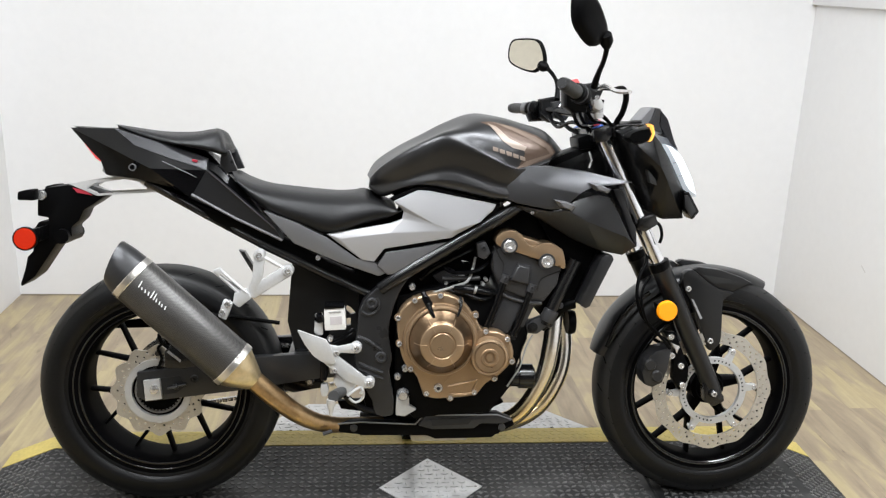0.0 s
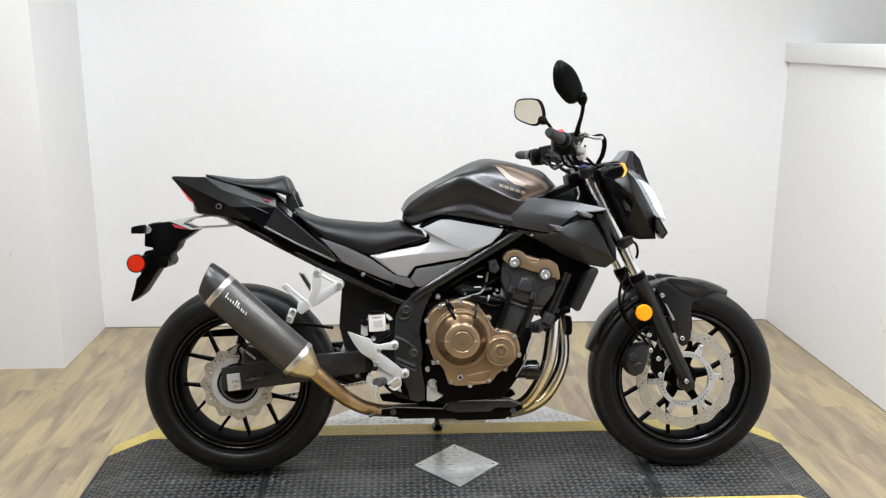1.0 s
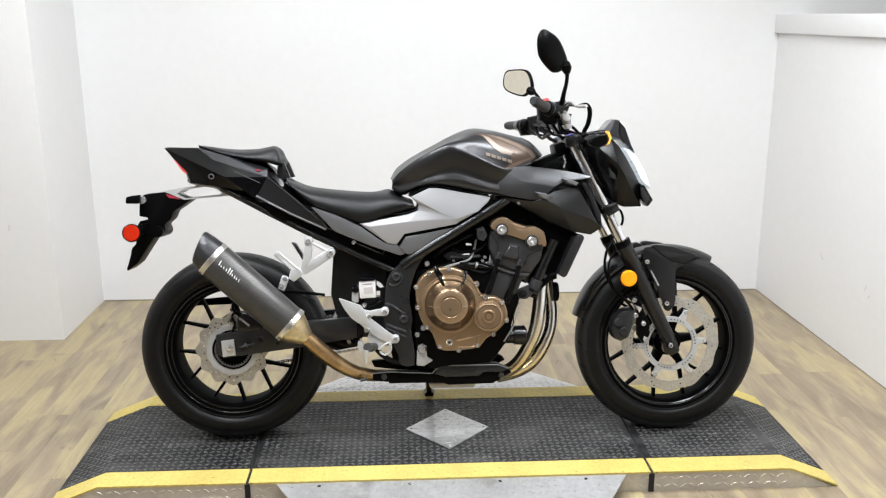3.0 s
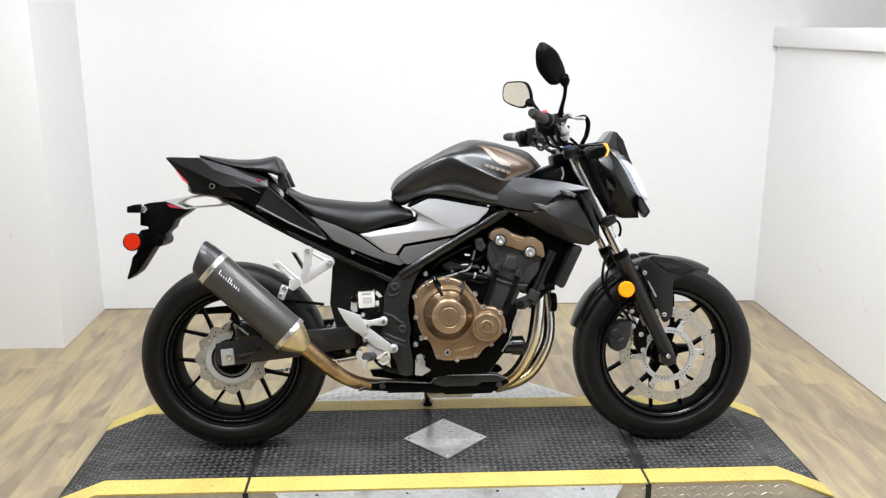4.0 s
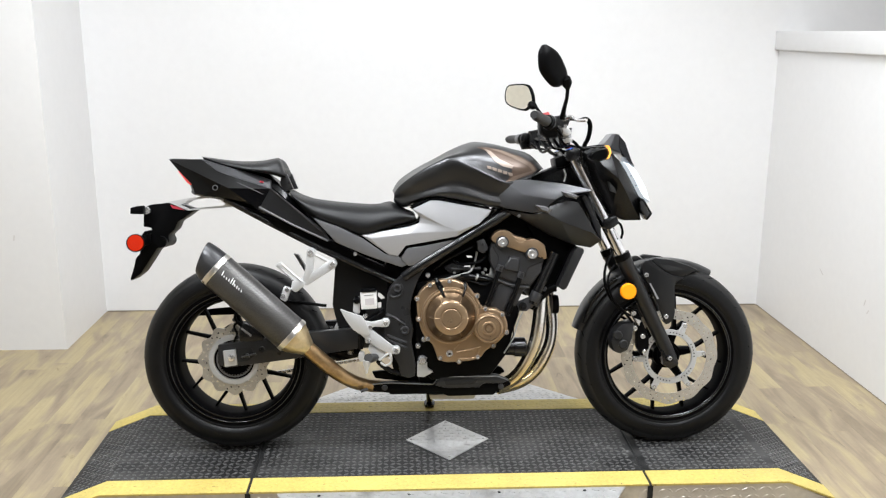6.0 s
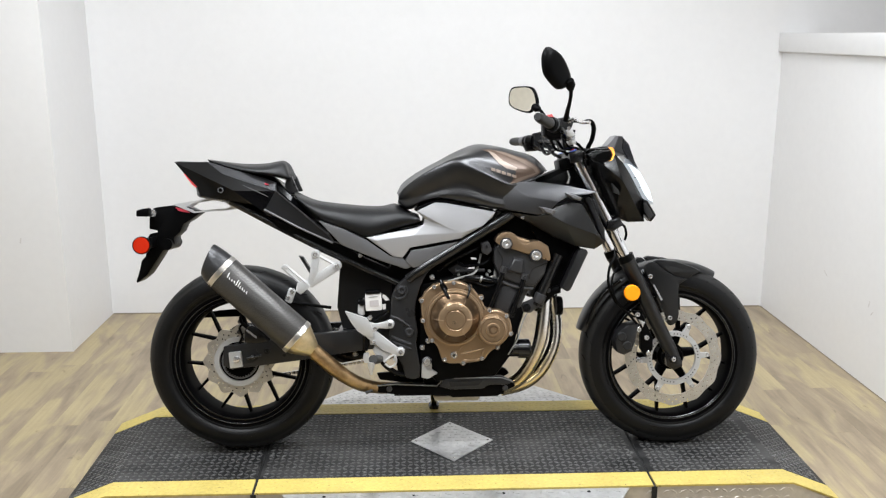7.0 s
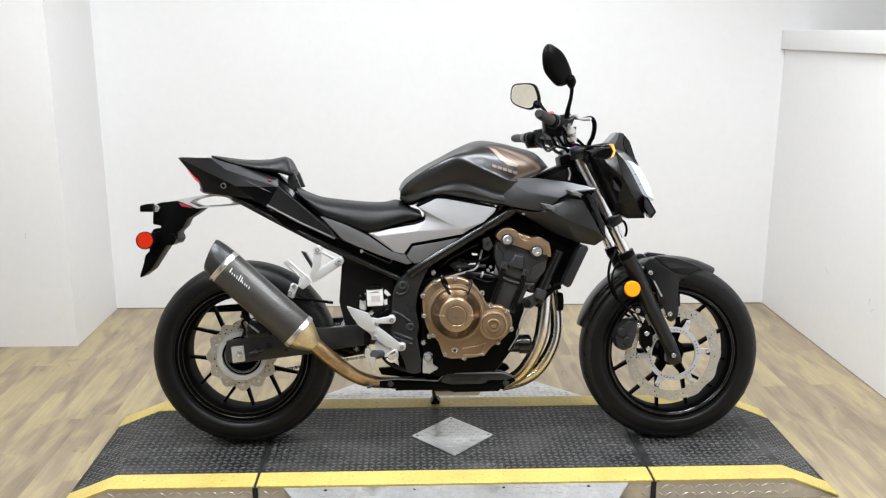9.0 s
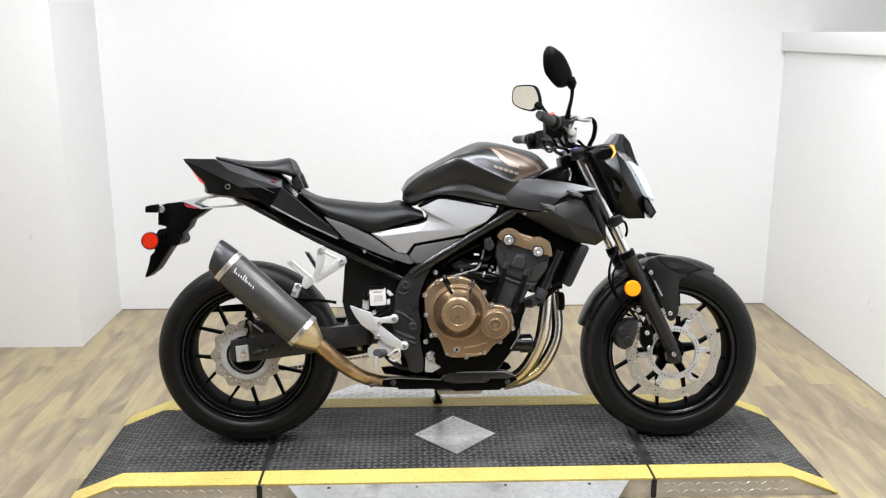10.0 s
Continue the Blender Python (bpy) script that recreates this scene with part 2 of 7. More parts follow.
weave.links.new(wb.inputs["Base Color"].links[0].from_socket, wx.inputs[0]), weave.links.new(wk.outputs[0], wx.inputs[1])
weave.links.new(wx.outputs[0], wb.inputs["Base Color"])
MUFFLER_CAP = surface("muffler_end_cap", (0.05, 0.05, 0.052), 0.34, metal=0.6, spec=0.4, vary=0.1)
WHITE_PRINT = surface("white_print", (0.8, 0.8, 0.8), 0.5, bump=0)
# no lamp: emission is put in to brighten the amber side reflector
AMBER_GLOW = glow("amber_reflector_glow", (1.0, 0.33, 0.0), 0.35, (0.9, 0.3, 0.01))
AMBER_LIT = glow("amber_lamp", (1.0, 0.5, 0.1), 1.3)
# faint emission brightens the red reflector, which is no lamp either
RED_LENS_GLOW = glow("red_reflector_glow", (0.9, 0.05, 0.01), 0.03, (0.52, 0.022, 0.006))
TAIL_LIT = glow("tail_lamp", (1.0, 0.10, 0.10), 0.45)
LED_WHITE = glow("headlamp_led", (0.84, 0.92, 1.0), 0.5)
MIRROR_GLASS = surface("mirror_glass", (0.92, 0.9, 0.84), 0.02, metal=1.0, vary=0.0, bump=0)
FROSTED = surface("frosted_grey_plastic", (0.3, 0.3, 0.31), 0.25, vary=0.05, bump=0)
SMOKE_SCREEN = surface("smoked_screen", (0.02, 0.02, 0.022), 0.08, vary=0.05, bump=0, coat=0.5)
GREY_GRIP = surface("grip_rubber", (0.035, 0.035, 0.035), 0.55, vary=0.15, fine=500, bump=0.3)
BLUE_CAP = surface("blue_anodised", (0.08, 0.2, 0.75), 0.3, metal=0.8, bump=0)
PINK_LABEL = surface("pale_grey_label", (0.5, 0.465, 0.47), 0.5, vary=0.05, bump=0)
GREY_WIRE = surface("grey_wire_sleeve", (0.3, 0.3, 0.29), 0.4, vary=0.1)
WHITE_PLASTIC = surface("milky_reservoir", (0.75, 0.74, 0.72), 0.4, vary=0.05)


# ---- mesh helpers ----
def part(name, bm, material, parent=None, label="", angle=38.0):
    """Links a bmesh as one mesh object under a thing or a part."""
    bmesh.ops.recalc_face_normals(bm, faces=bm.faces)
    me = bpy.data.meshes.new(name)
    bm.to_mesh(me)
    bm.free()
    me.polygons.foreach_set("use_smooth", [True] * len(me.polygons))
    me.set_sharp_from_angle(angle=radians(angle))
    me.materials.append(material)
    ob = new(name, me)
    ob.parent = parent
    if label:
        ob["label"] = label
    return ob


def thing(name, label, category, kind="", m=None):
    ob = new(name)
    ob.empty_display_size = 0.1
    if m is not None:
        ob.matrix_world = m
    return tagged(ob, label, category, kind=kind)


def bevel_all(bm, width, segments=2, angle=25):
    if width > 0:
        edges = [e for e in bm.edges if len(e.link_faces) == 2 and e.calc_face_angle(0) > radians(angle)]
        bmesh.ops.bevel(bm, geom=edges, offset=width, segments=segments, affect="EDGES", profile=0.6, clamp_overlap=True)
    return bm


def box(x0, x1, y0, y1, z0, z1, bevel=0.0, m=None, bm=None):
    own = bmesh.new()
    bmesh.ops.create_cube(own, size=1)
    for v in own.verts:
        v.co = Vector(((x0 + x1) / 2 + v.co.x * (x1 - x0), (y0 + y1) / 2 + v.co.y * (y1 - y0), (z0 + z1) / 2 + v.co.z * (z1 - z0)))
    bevel_all(own, bevel)
    if m is not None:
        own.transform(m)
    return merge(bm, own)


def merge(bm, own):
    if bm is None:
        return own
    me = bpy.data.meshes.new("tmp")
    own.to_mesh(me)
    own.free()
    bm.from_mesh(me)
    bpy.data.meshes.remove(me)
    return bm


def prism(points, bottom, top, bevel=0.0, bm=None, segments=2):
    """points: 3D Vectors of the base outline are made by bottom(p) and top(p)."""
    own = bmesh.new()
    a = [own.verts.new(bottom(p)) for p in points]
    b = [own.verts.new(top(p)) for p in points]
    n = len(points)
    own.faces.new(a), own.faces.new(b[::-1])
    for i in range(n):
        own.faces.new((a[i], b[i], b[(i + 1) % n], a[(i + 1) % n]))
    bmesh.ops.recalc_face_normals(own, faces=own.faces)
    bevel_all(own, bevel, segments)
    return merge(bm, own)


def plate(outline, off0, off1, bevel=0.003, bm=None, segments=2):
    """A plate of the bike: outline in (x, z), from off0 (inner) to off1 (outer) on the near side."""
    return prism(outline, lambda p: (p[0], -off0, p[1]), lambda p: (p[0], -off1, p[1]), bevel, bm, segments)


def lathe(profile, center, axis="y", steps=48, bm=None, start=0.0, sweep=360.0):
    """Revolves (along, radius) pairs about an axis through center."""
    own = bmesh.new()
    full = sweep >= 359.9
    rings = []
    count = steps if full else steps + 1
    for i in range(count):
        a = radians(start + sweep * i / steps)
        c, s = math.cos(a), math.sin(a)
        ring = []
        for d, r in profile:
            p = {"y": (r * c, d, r * s), "x": (d, r * c, r * s), "z": (r * c, r * s, d)}[axis]
            ring.append(own.verts.new(Vector(center) + Vector(p)))
        rings.append(ring)
    for i in range(count if full else count - 1):
        a, b = rings[i], rings[(i + 1) % count]
        for j in range(len(profile) - 1):
            own.faces.new((a[j], a[j + 1], b[j + 1], b[j]))
    bmesh.ops.remove_doubles(own, verts=own.verts, dist=1e-6)
    return merge(bm, own)


def tube(points, radius, sides=12, bm=None, caps=True, smooth=0):
    """A round bar along points; radius one number or one for each point."""
    pts = [Vector(p) for p in points]
    rad = list(radius) if isinstance(radius, (list, tuple)) else [radius] * len(pts)
    if smooth:
        fine, fr = [], []
        for i in range(len(pts) - 1):
            p0, p1, p2, p3 = pts[max(i - 1, 0)], pts[i], pts[i + 1], pts[min(i + 2, len(pts) - 1)]
            for k in range(smooth):
                t = k / smooth
                fine.append(0.5 * ((2 * p1) + (p2 - p0) * t + (2 * p0 - 5 * p1 + 4 * p2 - p3) * t * t + (3 * p1 - p0 - 3 * p2 + p3) * t ** 3))
                fr.append(rad[i] + (rad[i + 1] - rad[i]) * t)
        pts, rad = fine + [pts[-1]], fr + [rad[-1]]
    own = bmesh.new()
    n = len(pts)
    ref = Vector((0, 0, 1)) if abs((pts[1] - pts[0]).normalized().z) < 0.9 else Vector((1, 0, 0))
    rings = []
    for i in range(n):
        d = (pts[min(i + 1, n - 1)] - pts[max(i - 1, 0)]).normalized()
        u = d.cross(ref).normalized()
        ref = u.cross(d).normalized()
        rings.append([own.verts.new(pts[i] + (u * math.cos(2 * math.pi * k / sides) + ref * math.sin(2 * math.pi * k / sides)) * rad[i]) for k in range(sides)])
    for a, b in zip(rings, rings[1:]):
        for k in range(sides):
            own.faces.new((a[k], a[(k + 1) % sides], b[(k + 1) % sides], b[k]))
    if caps:
        own.faces.new(rings[0]), own.faces.new(rings[-1][::-1])
    return merge(bm, own)


def rod(a, b, radius, sides=16, bevel=0.0, bm=None):
    own = tube([a, b], radius, sides)
    bmesh.ops.recalc_face_normals(own, faces=own.faces)
    bevel_all(own, bevel, 2, 50)
    return merge(bm, own)


def bolt(x, z, off, r=0.007, depth=0.006, bm=None):
    """A hex socket bolt head whose face looks to the near side."""
    prof = [(0.004, 0.0), (0.004, r * 0.45), (0.0, r * 0.5), (0.0, r * 0.85), (0.0015, r), (depth + 0.02, r)]
    return lathe(prof, (x, -off - depth, z), "y", 12, bm)


def loft(sections, bm=None, caps=True):
    """Joins closed loops with the same number of points."""
    own = bmesh.new()
    rings = [[own.verts.new(p) for p in s] for s in sections]
    n = len(rings[0])
    for a, b in zip(rings, rings[1:]):
        for k in range(n):
            own.faces.new((a[k], a[(k + 1) % n], b[(k + 1) % n], b[k]))
    if caps:
        own.faces.new(rings[0]), own.faces.new(rings[-1][::-1])
    bmesh.ops.recalc_face_normals(own, faces=own.faces)
    return merge(bm, own)


def lozenges(placed, length=0.022, width=0.0065, height=0.0016):
    """Raised tread marks: placed = (x, y, z, turn, tilt matrix or None)."""
    verts, faces = [], []
    for x, y, z, turn, ux, uy, uz in placed:
        c, s = math.cos(turn), math.sin(turn)
        d = Vector(ux) * c + Vector(uy) * s
        e = Vector(uy) * c - Vector(ux) * s
        o, up = Vector((x, y, z)), Vector(uz) * height
        k = len(verts)
        for q in (d * length / 2, e * width / 2, -d * length / 2, -e * width / 2):
            verts.append(o + q)
        for q in (d * length / 2.7, e * width / 3, -d * length / 2.7, -e * width / 3):
            verts.append(o + q + up)
        faces += [(k, k + 1, k + 5, k + 4), (k + 1, k + 2, k + 6, k + 5), (k + 2, k + 3, k + 7, k + 6), (k + 3, k, k + 4, k + 7), (k + 4, k + 5, k + 6, k + 7)]
    me = bpy.data.meshes.new("tread")
    me.from_pydata([tuple(v) for v in verts], [], faces)
    return me


def stuff(name, me, material, parent, label):
    me.materials.append(material)
    ob = new(name, me)
    ob.parent = parent
    return tagged(ob, label, kind="stuff")


# ---- the room ----
BACK, RIGHT, LEFT, JOG, FAR_LEFT, REAR = 4.051, 1.746, -1.65, 3.49, -3.3, -5.0


def setting(name, bm, material, label, category, angle=30):
    return tagged(part(name, bm, material, None, "", angle), label, category, kind="structure")


setting("wall_back", box(LEFT - 0.12, 2.3, BACK, BACK + 0.12, 0, CEILING), WHITE_WALL, "smooth white painted wall behind the motorcycle", "wall")
setting("wall_left_return", box(LEFT - 0.12, LEFT, JOG, BACK, 0, CEILING), WHITE_WALL, "white painted return wall with an outer corner", "wall")
setting("wall_left_front", box(FAR_LEFT, LEFT - 0.12, JOG, JOG + 0.12, 0, CEILING), WHITE_WALL, "white painted wall beside the display bay", "wall")
setting("wall_far_left", box(FAR_LEFT - 0.12, FAR_LEFT, REAR, JOG + 0.12, 0, CEILING), SHOP_WALL, "cream painted side wall", "wall")
setting("wall_rear", box(FAR_LEFT, 2.3, REAR - 0.12, REAR, 0, CEILING), SHOP_REAR, "unseen dark brown wall that lowers reflections on the motorcycle", "wall")
setting("wall_right_low", box(RIGHT, RIGHT + 0.12, REAR, BACK, 0, 1.40), WHITE_WALL, "white painted low partition wall with scuffs", "wall")
setting("wall_right_upper", box(2.3, 2.42, REAR, BACK + 0.12, 0, CEILING), TAUPE_WALL, "taupe painted wall beyond the low partition", "wall")
setting("trim_right", box(RIGHT - 0.022, RIGHT + 0.14, REAR, BACK - 0.003, 1.322, 1.412, 0.004), WHITE_WALL, "white painted cap board on the low partition", "trim")
setting("ceiling", box(FAR_LEFT, 2.3, REAR, BACK, CEILING, CEILING + 0.1), CEILING_DIM, "unseen dark grey ceiling that cuts bounce light", "ceiling")
floor = setting("floor", box(FAR_LEFT - 0.1, 2.4, REAR - 0.1, BACK + 0.1, -0.1, -0.006), SUBFLOOR, "greyed oak plank floor with visible joints", "floor")

# brown strips stand in for the shade in the floor-to-wall gaps
setting("trim_floor_gap", box(RIGHT - 0.0025, RIGHT - 0.0005, -4.9, BACK - 0.004, 0.0005, 0.004), GAP_BROWN, "brown line for the dark gap along the low partition", "trim")
setting("trim_back_gap", box(LEFT + 0.003, RIGHT - 0.006, BACK - 0.003, BACK - 0.0005, 0.0005, 0.005), GAP_BROWN, "brown line for the dark gap along the back wall", "trim")
wall_right = bpy.data.objects["wall_right_low"]
for sy, sz, ln, tilt in ((3.37, 0.365, 0.04, 28), (2.98, 0.34, 0.03, -70), (2.95, 0.31, 0.024, -50)):
    part("scuff", box(-0.0012, -0.0004, -ln / 2, ln / 2, -0.0025, 0.0025, 0, pose(RIGHT, sy, sz, tilt, 0, 0)), SCUFF, wall_right, "small grey scuff")
part("scuff", box(-0.003, 0.003, -0.0012, -0.0004, -0.012, 0.012, 0, pose(-1.83, JOG, 0.52, 0, 12, 0)), SCUFF, bpy.data.objects["wall_left_front"], "small grey scuff")

# ceiling lamps
def ceiling_light(x, y):
    t = thing("ceiling_light", "white fluorescent ceiling light with two glowing tubes", "ceiling light", m=pose(x, y, CEILING))
    part("housing", box(-0.62, 0.62, -0.16, 0.16, -0.05, -0.001, 0.01), FIXTURE_WHITE, t)
    for k in (-0.07, 0.07):
        part("tube", rod((-0.58, k, -0.066), (0.58, k, -0.066), 0.013), TUBE_GLOW, t, "glowing fluorescent tube")
    t["group"] = "ceiling lights"
    return t


first_lamp = ceiling_light(*LAMPS[0][:2])
for lx, ly, _ in LAMPS[1:]:
    copy_thing(first_lamp, pose(lx, ly, CEILING))

# ---- the display platform ----
TOP = 0.065
platform = thing("display_platform", "low motorcycle display platform with black tread mat and yellow edges", "platform", m=pose(0, 0, 0))
PX0, PX1, PF, PB, END = -1.035, 1.055, 2.041, 2.688, 0.14
SEAMS = (-0.596, 0.624)
# aluminium-faced body with sloping ends, in three sections parted by two seams
for k, (xa, xb) in enumerate(((PX0, SEAMS[0] - 0.004), (SEAMS[0] + 0.004, SEAMS[1] - 0.004), (SEAMS[1] + 0.004, PX1))):
    lo_a, lo_b = (xa - END if k == 0 else xa), (xb + END if k == 2 else xb)
    out = [(lo_a, 0.0), (lo_b, 0.0), (xb, TOP - 0.004), (xa, TOP - 0.004)]
    part("body_section", prism(out, lambda p: (p[0], PF, p[1]), lambda p: (p[0], PB, p[1])), TAN_STEEL, platform, "dull tread-plate steel body")
for sx in SEAMS:
    part("seam", box(sx - 0.008, sx + 0.008, PF - 0.004, PB, 0.0, TOP - 0.003), SEAM_BLACK, platform, "black rubber seam")


def top_sheet(name, y0, y1, material, z, label):
    """A sheet that lies on the flat top and runs down both sloping ends."""
    for k, (xa, xb) in enumerate(((PX0, SEAMS[0] - 0.0045), (SEAMS[0] + 0.0045, SEAMS[1] - 0.0045), (SEAMS[1] + 0.0045, PX1))):
        own = bmesh.new()
        line = [(xa, TOP - 0.004), (xb, TOP - 0.004)]
        if k == 0:
            line.insert(0, (xa - END - 0.012, 0.0))
        if k == 2:
            line.append((xb + END + 0.012, 0.0))
        out = line + [(x, h + z) for x, h in line[::-1]]
        part(name, prism(out, lambda p: (p[0], y0, p[1]), lambda p: (p[0], y1, p[1]), 0, own), material, platform, label)


top_sheet("yellow_strip", PF - 0.003, PF + 0.083, YELLOW_TAPE, 0.006, "worn yellow safety strip")
top_sheet("yellow_strip", PB - 0.083, PB + 0.003, YELLOW_TAPE, 0.006, "worn yellow safety strip")
top_sheet("tread_mat", PF + 0.083, PB - 0.083, MAT_RUBBER, 0.004, "black rubber tread mat")
X, Y, Z = (1, 0, 0), (0, 1, 0), (0, 0, 1)


def tread_rows(x0, x1, y0, y1, pitch, inside):
    marks = []
    ny, nx = int((y1 - y0) / pitch), int((x1 - x0) / pitch)
    for j in range(ny + 1):
        for i in range(nx + 1):
            x, y = x0 + i * pitch, y0 + j * pitch
            if inside(x, y):
                marks.append((x, y, radians(36 if (i + j) % 2 else -36)))
    return marks


DIAMOND = (0.019, 2.371, 0.140, 0.149)
marks = tread_rows(PX0 + 0.01, PX1 - 0.01, PF + 0.098, PB - 0.096, 0.0205,
                   lambda x, y: abs(x - DIAMOND[0]) / DIAMOND[2] + abs(y - DIAMOND[1]) / DIAMOND[3] > 1.05 and min(abs(x - s) for s in SEAMS) > 0.014)
stuff("tread_relief", lozenges([(x, y, TOP - 0.0005, a, X, Y, Z) for x, y, a in marks], 0.0225, 0.0105, 0.0026), MAT_WORN, platform, "raised tread marks of the mat")
ramp_marks = []
for side, x0 in ((-1, PX0), (1, PX1)):
    d = Vector((side * (END + 0.012), 0, -(TOP - 0.004))).normalized()
    up = Vector((side * (TOP - 0.004), 0, END + 0.012)).normalized()
    for i in range(7):
        for j in range(23):
            p = Vector((x0, PF + 0.098 + j * 0.0205, TOP)) + d * (0.012 + i * 0.0205)
            ramp_marks.append((p.x + up.x * 0.0006, p.y, p.z + up.z * 0.0006, radians(36 if (i + j) % 2 else -36), d, Y, up))
stuff("tread_relief", lozenges(ramp_marks, 0.0225, 0.0105, 0.0026), MAT_WORN, platform, "raised tread marks of the sloping ends")

strip_marks = [q for y0 in (PF + 0.004, PB - 0.078) for q in tread_rows(PX0 + 0.01, PX1 - 0.01, y0, y0 + 0.074, 0.0205, lambda x, y: min(abs(x - k) for k in SEAMS) > 0.016)]
stuff("tread_relief", lozenges([(x, y, TOP + 0.0018, a, X, Y, Z) for x, y, a in strip_marks], 0.022, 0.0105, 0.0010), YELLOW_TAPE, platform, "raised tread marks under the yellow strips")

# bright diamond insert with its own tread
dia = [(DIAMOND[0] - DIAMOND[2], DIAMOND[1]), (DIAMOND[0], DIAMOND[1] - DIAMOND[3]), (DIAMOND[0] + DIAMOND[2], DIAMOND[1]), (DIAMOND[0], DIAMOND[1] + DIAMOND[3])]
insert = part("diamond_insert", prism(dia, lambda p: (p[0], p[1], TOP - 0.003), lambda p: (p[0], p[1], TOP + 0.0025), 0.001), TREAD_ALU, platform, "bright aluminium diamond insert")
marks = tread_rows(DIAMOND[0] - 0.13, DIAMOND[0] + 0.13, DIAMOND[1] - 0.13, DIAMOND[1] + 0.13, 0.0215,
                   lambda x, y: abs(x - DIAMOND[0]) / DIAMOND[2] + abs(y - DIAMOND[1]) / DIAMOND[3] < 0.88)
stuff("tread_relief", lozenges([(x, y, TOP + 0.0025, 0.0 if a > 0 else radians(90), X, Y, Z) for x, y, a in marks], 0.024, 0.006, 0.0016), TREAD_ALU, insert, "raised tread marks")
for bx_, by_ in ((-0.122, 0), (0.122, 0), (0, -0.13), (0, 0.13)):
    part("rivet", lathe([(0.002, 0.0001), (0.0018, 0.003), (0, 0.0045)], (DIAMOND[0] + bx_, DIAMOND[1] + by_, TOP + 0.0025), "z", 10), BOLT_STEEL, insert)

# step plates of bright tread aluminium on both long sides
for sgn, edge in ((-1, PF - 0.004), (1, PB + 0.004)):
    far = edge + sgn * 0.26
    cx = 0.018
    out = [(cx - 0.527, 0), (cx + 0.527, 0), (cx + 0.36, 1), (cx - 0.36, 1)]
    z_in, z_out = TOP - 0.004, 0.022
    step = part("step_plate", prism(out, lambda p: (p[0], edge + (far - edge) * p[1], (z_in + (z_out - z_in) * p[1]) - 0.006),
                                    lambda p: (p[0], edge + (far - edge) * p[1], z_in + (z_out - z_in) * p[1])), TREAD_ALU, platform, "bright aluminium tread step plate")
    part("skirt", prism([(cx - 0.36, far), (cx + 0.36, far), (cx + 0.36, far - sgn * 0.004), (cx - 0.36, far - sgn * 0.004)],
                        lambda p: (p[0], p[1], 0), lambda p: (p[0], p[1], 0.02)), TREAD_ALU, step)
    d = Vector((0, far - edge, z_out - z_in)).normalized()
    up = Vector((0, -d.z, d.y)) if sgn > 0 else Vector((0, d.z, -d.y))
    up = up if up.z > 0 else -up
    lay = []
    for i in range(42):
        for j in range(9):
            u, v = -0.51 + i * 0.0255, 0.015 + j * 0.0275
            if abs(u) < 0.51 - v * 0.62:
                p = Vector((cx + u, edge, z_in)) + d * v
                lay.append((*p, 0.35 if (i + j) % 2 else 0.35 + radians(90), X, d, up))
    stuff("tread_relief", lozenges(lay, 0.026, 0.007, 0.0018), TREAD_ALU, step, "raised tread marks")
    for k in (-0.4, -0.13, 0.14, 0.4):
        part("screw", lathe([(0.002, 0.0001), (0.0018, 0.004), (0, 0.006)], (cx + k, edge + sgn * 0.014, z_in - 0.0025), "z", 10), SEAM_BLACK, step)
# tread on the vertical front face
lay = []
for i in range(86):
    for j in range(2):
        x = PX0 - 0.06 + i * 0.026
        if (x < -0.53 or x > 0.57) and min(abs(x - s) for s in SEAMS) > 0.02:
            lay.append((x + 0.013 * j, PF, 0.018 + 0.026 * j, -0.6 if (i + j) % 2 else 0.5, X, Z, (0, -1, 0)))
stuff("tread_relief", lozenges([q for q in lay if PX0 < q[0] < PX1], 0.022, 0.006, 0.0015), TAN_STEEL, platform, "raised tread marks of the front face")


# ---- the motorcycle: x forward from the rear axle, y to its left, z up; "off" counts from the middle plane to its right ----
from mathutils.bvhtree import BVHTree

bike = thing("motorcycle", "matte black naked motorcycle with bronze engine covers on a platform", "motorcycle", m=pose(-0.673, 2.375, TOP + 0.003, -9.0))


def catmull(p0, p1, p2, p3, t):
    return 0.5 * ((2 * p1) + (p2 - p0) * t + (2 * p0 - 5 * p1 + 4 * p2 - p3) * t * t + (3 * p1 - p0 - 3 * p2 + p3) * t ** 3)


def smooth_line(pts, k):
    out = []
    for i in range(len(pts) - 1):
        q = pts[max(i - 1, 0)], pts[i], pts[i + 1], pts[min(i + 2, len(pts) - 1)]
        out += [catmull(*q, j / k) for j in range(k)]
    return out + [pts[-1]]


def hull(rows, nu=4, nv=3):
    """A body symmetric about the middle plane. rows: stations from back to front, each from the top middle to the bottom middle as (x, half width, z)."""
    grid = [smooth_line([Vector(p) for p in row], nv) for row in rows]
    cols = [smooth_line([g[j] for g in grid], nu) for j in range(len(grid[0]))]
    stations = [[c[i] for c in cols] for i in range(len(cols[0]))]
    loops = []
    for s in stations:
        right = [(p.x, -max(p.y, 0.0), p.z) for p in s]
        left = [(p.x, max(p.y, 0.0), p.z) for p in s[1:-1]][::-1]
        loops.append(right + left)
    return loft(loops)


def layered(points, normal, layers):
    """A thick rounded plate: outline of 3D points, scaled about its middle at each distance along normal."""
    pts = [Vector(p) for p in points]
    mid = sum(pts, Vector()) / len(pts)
    n = Vector(normal).normalized()
    return loft([[mid + (p - mid) * s + n * d for p in pts] for d, s in layers])


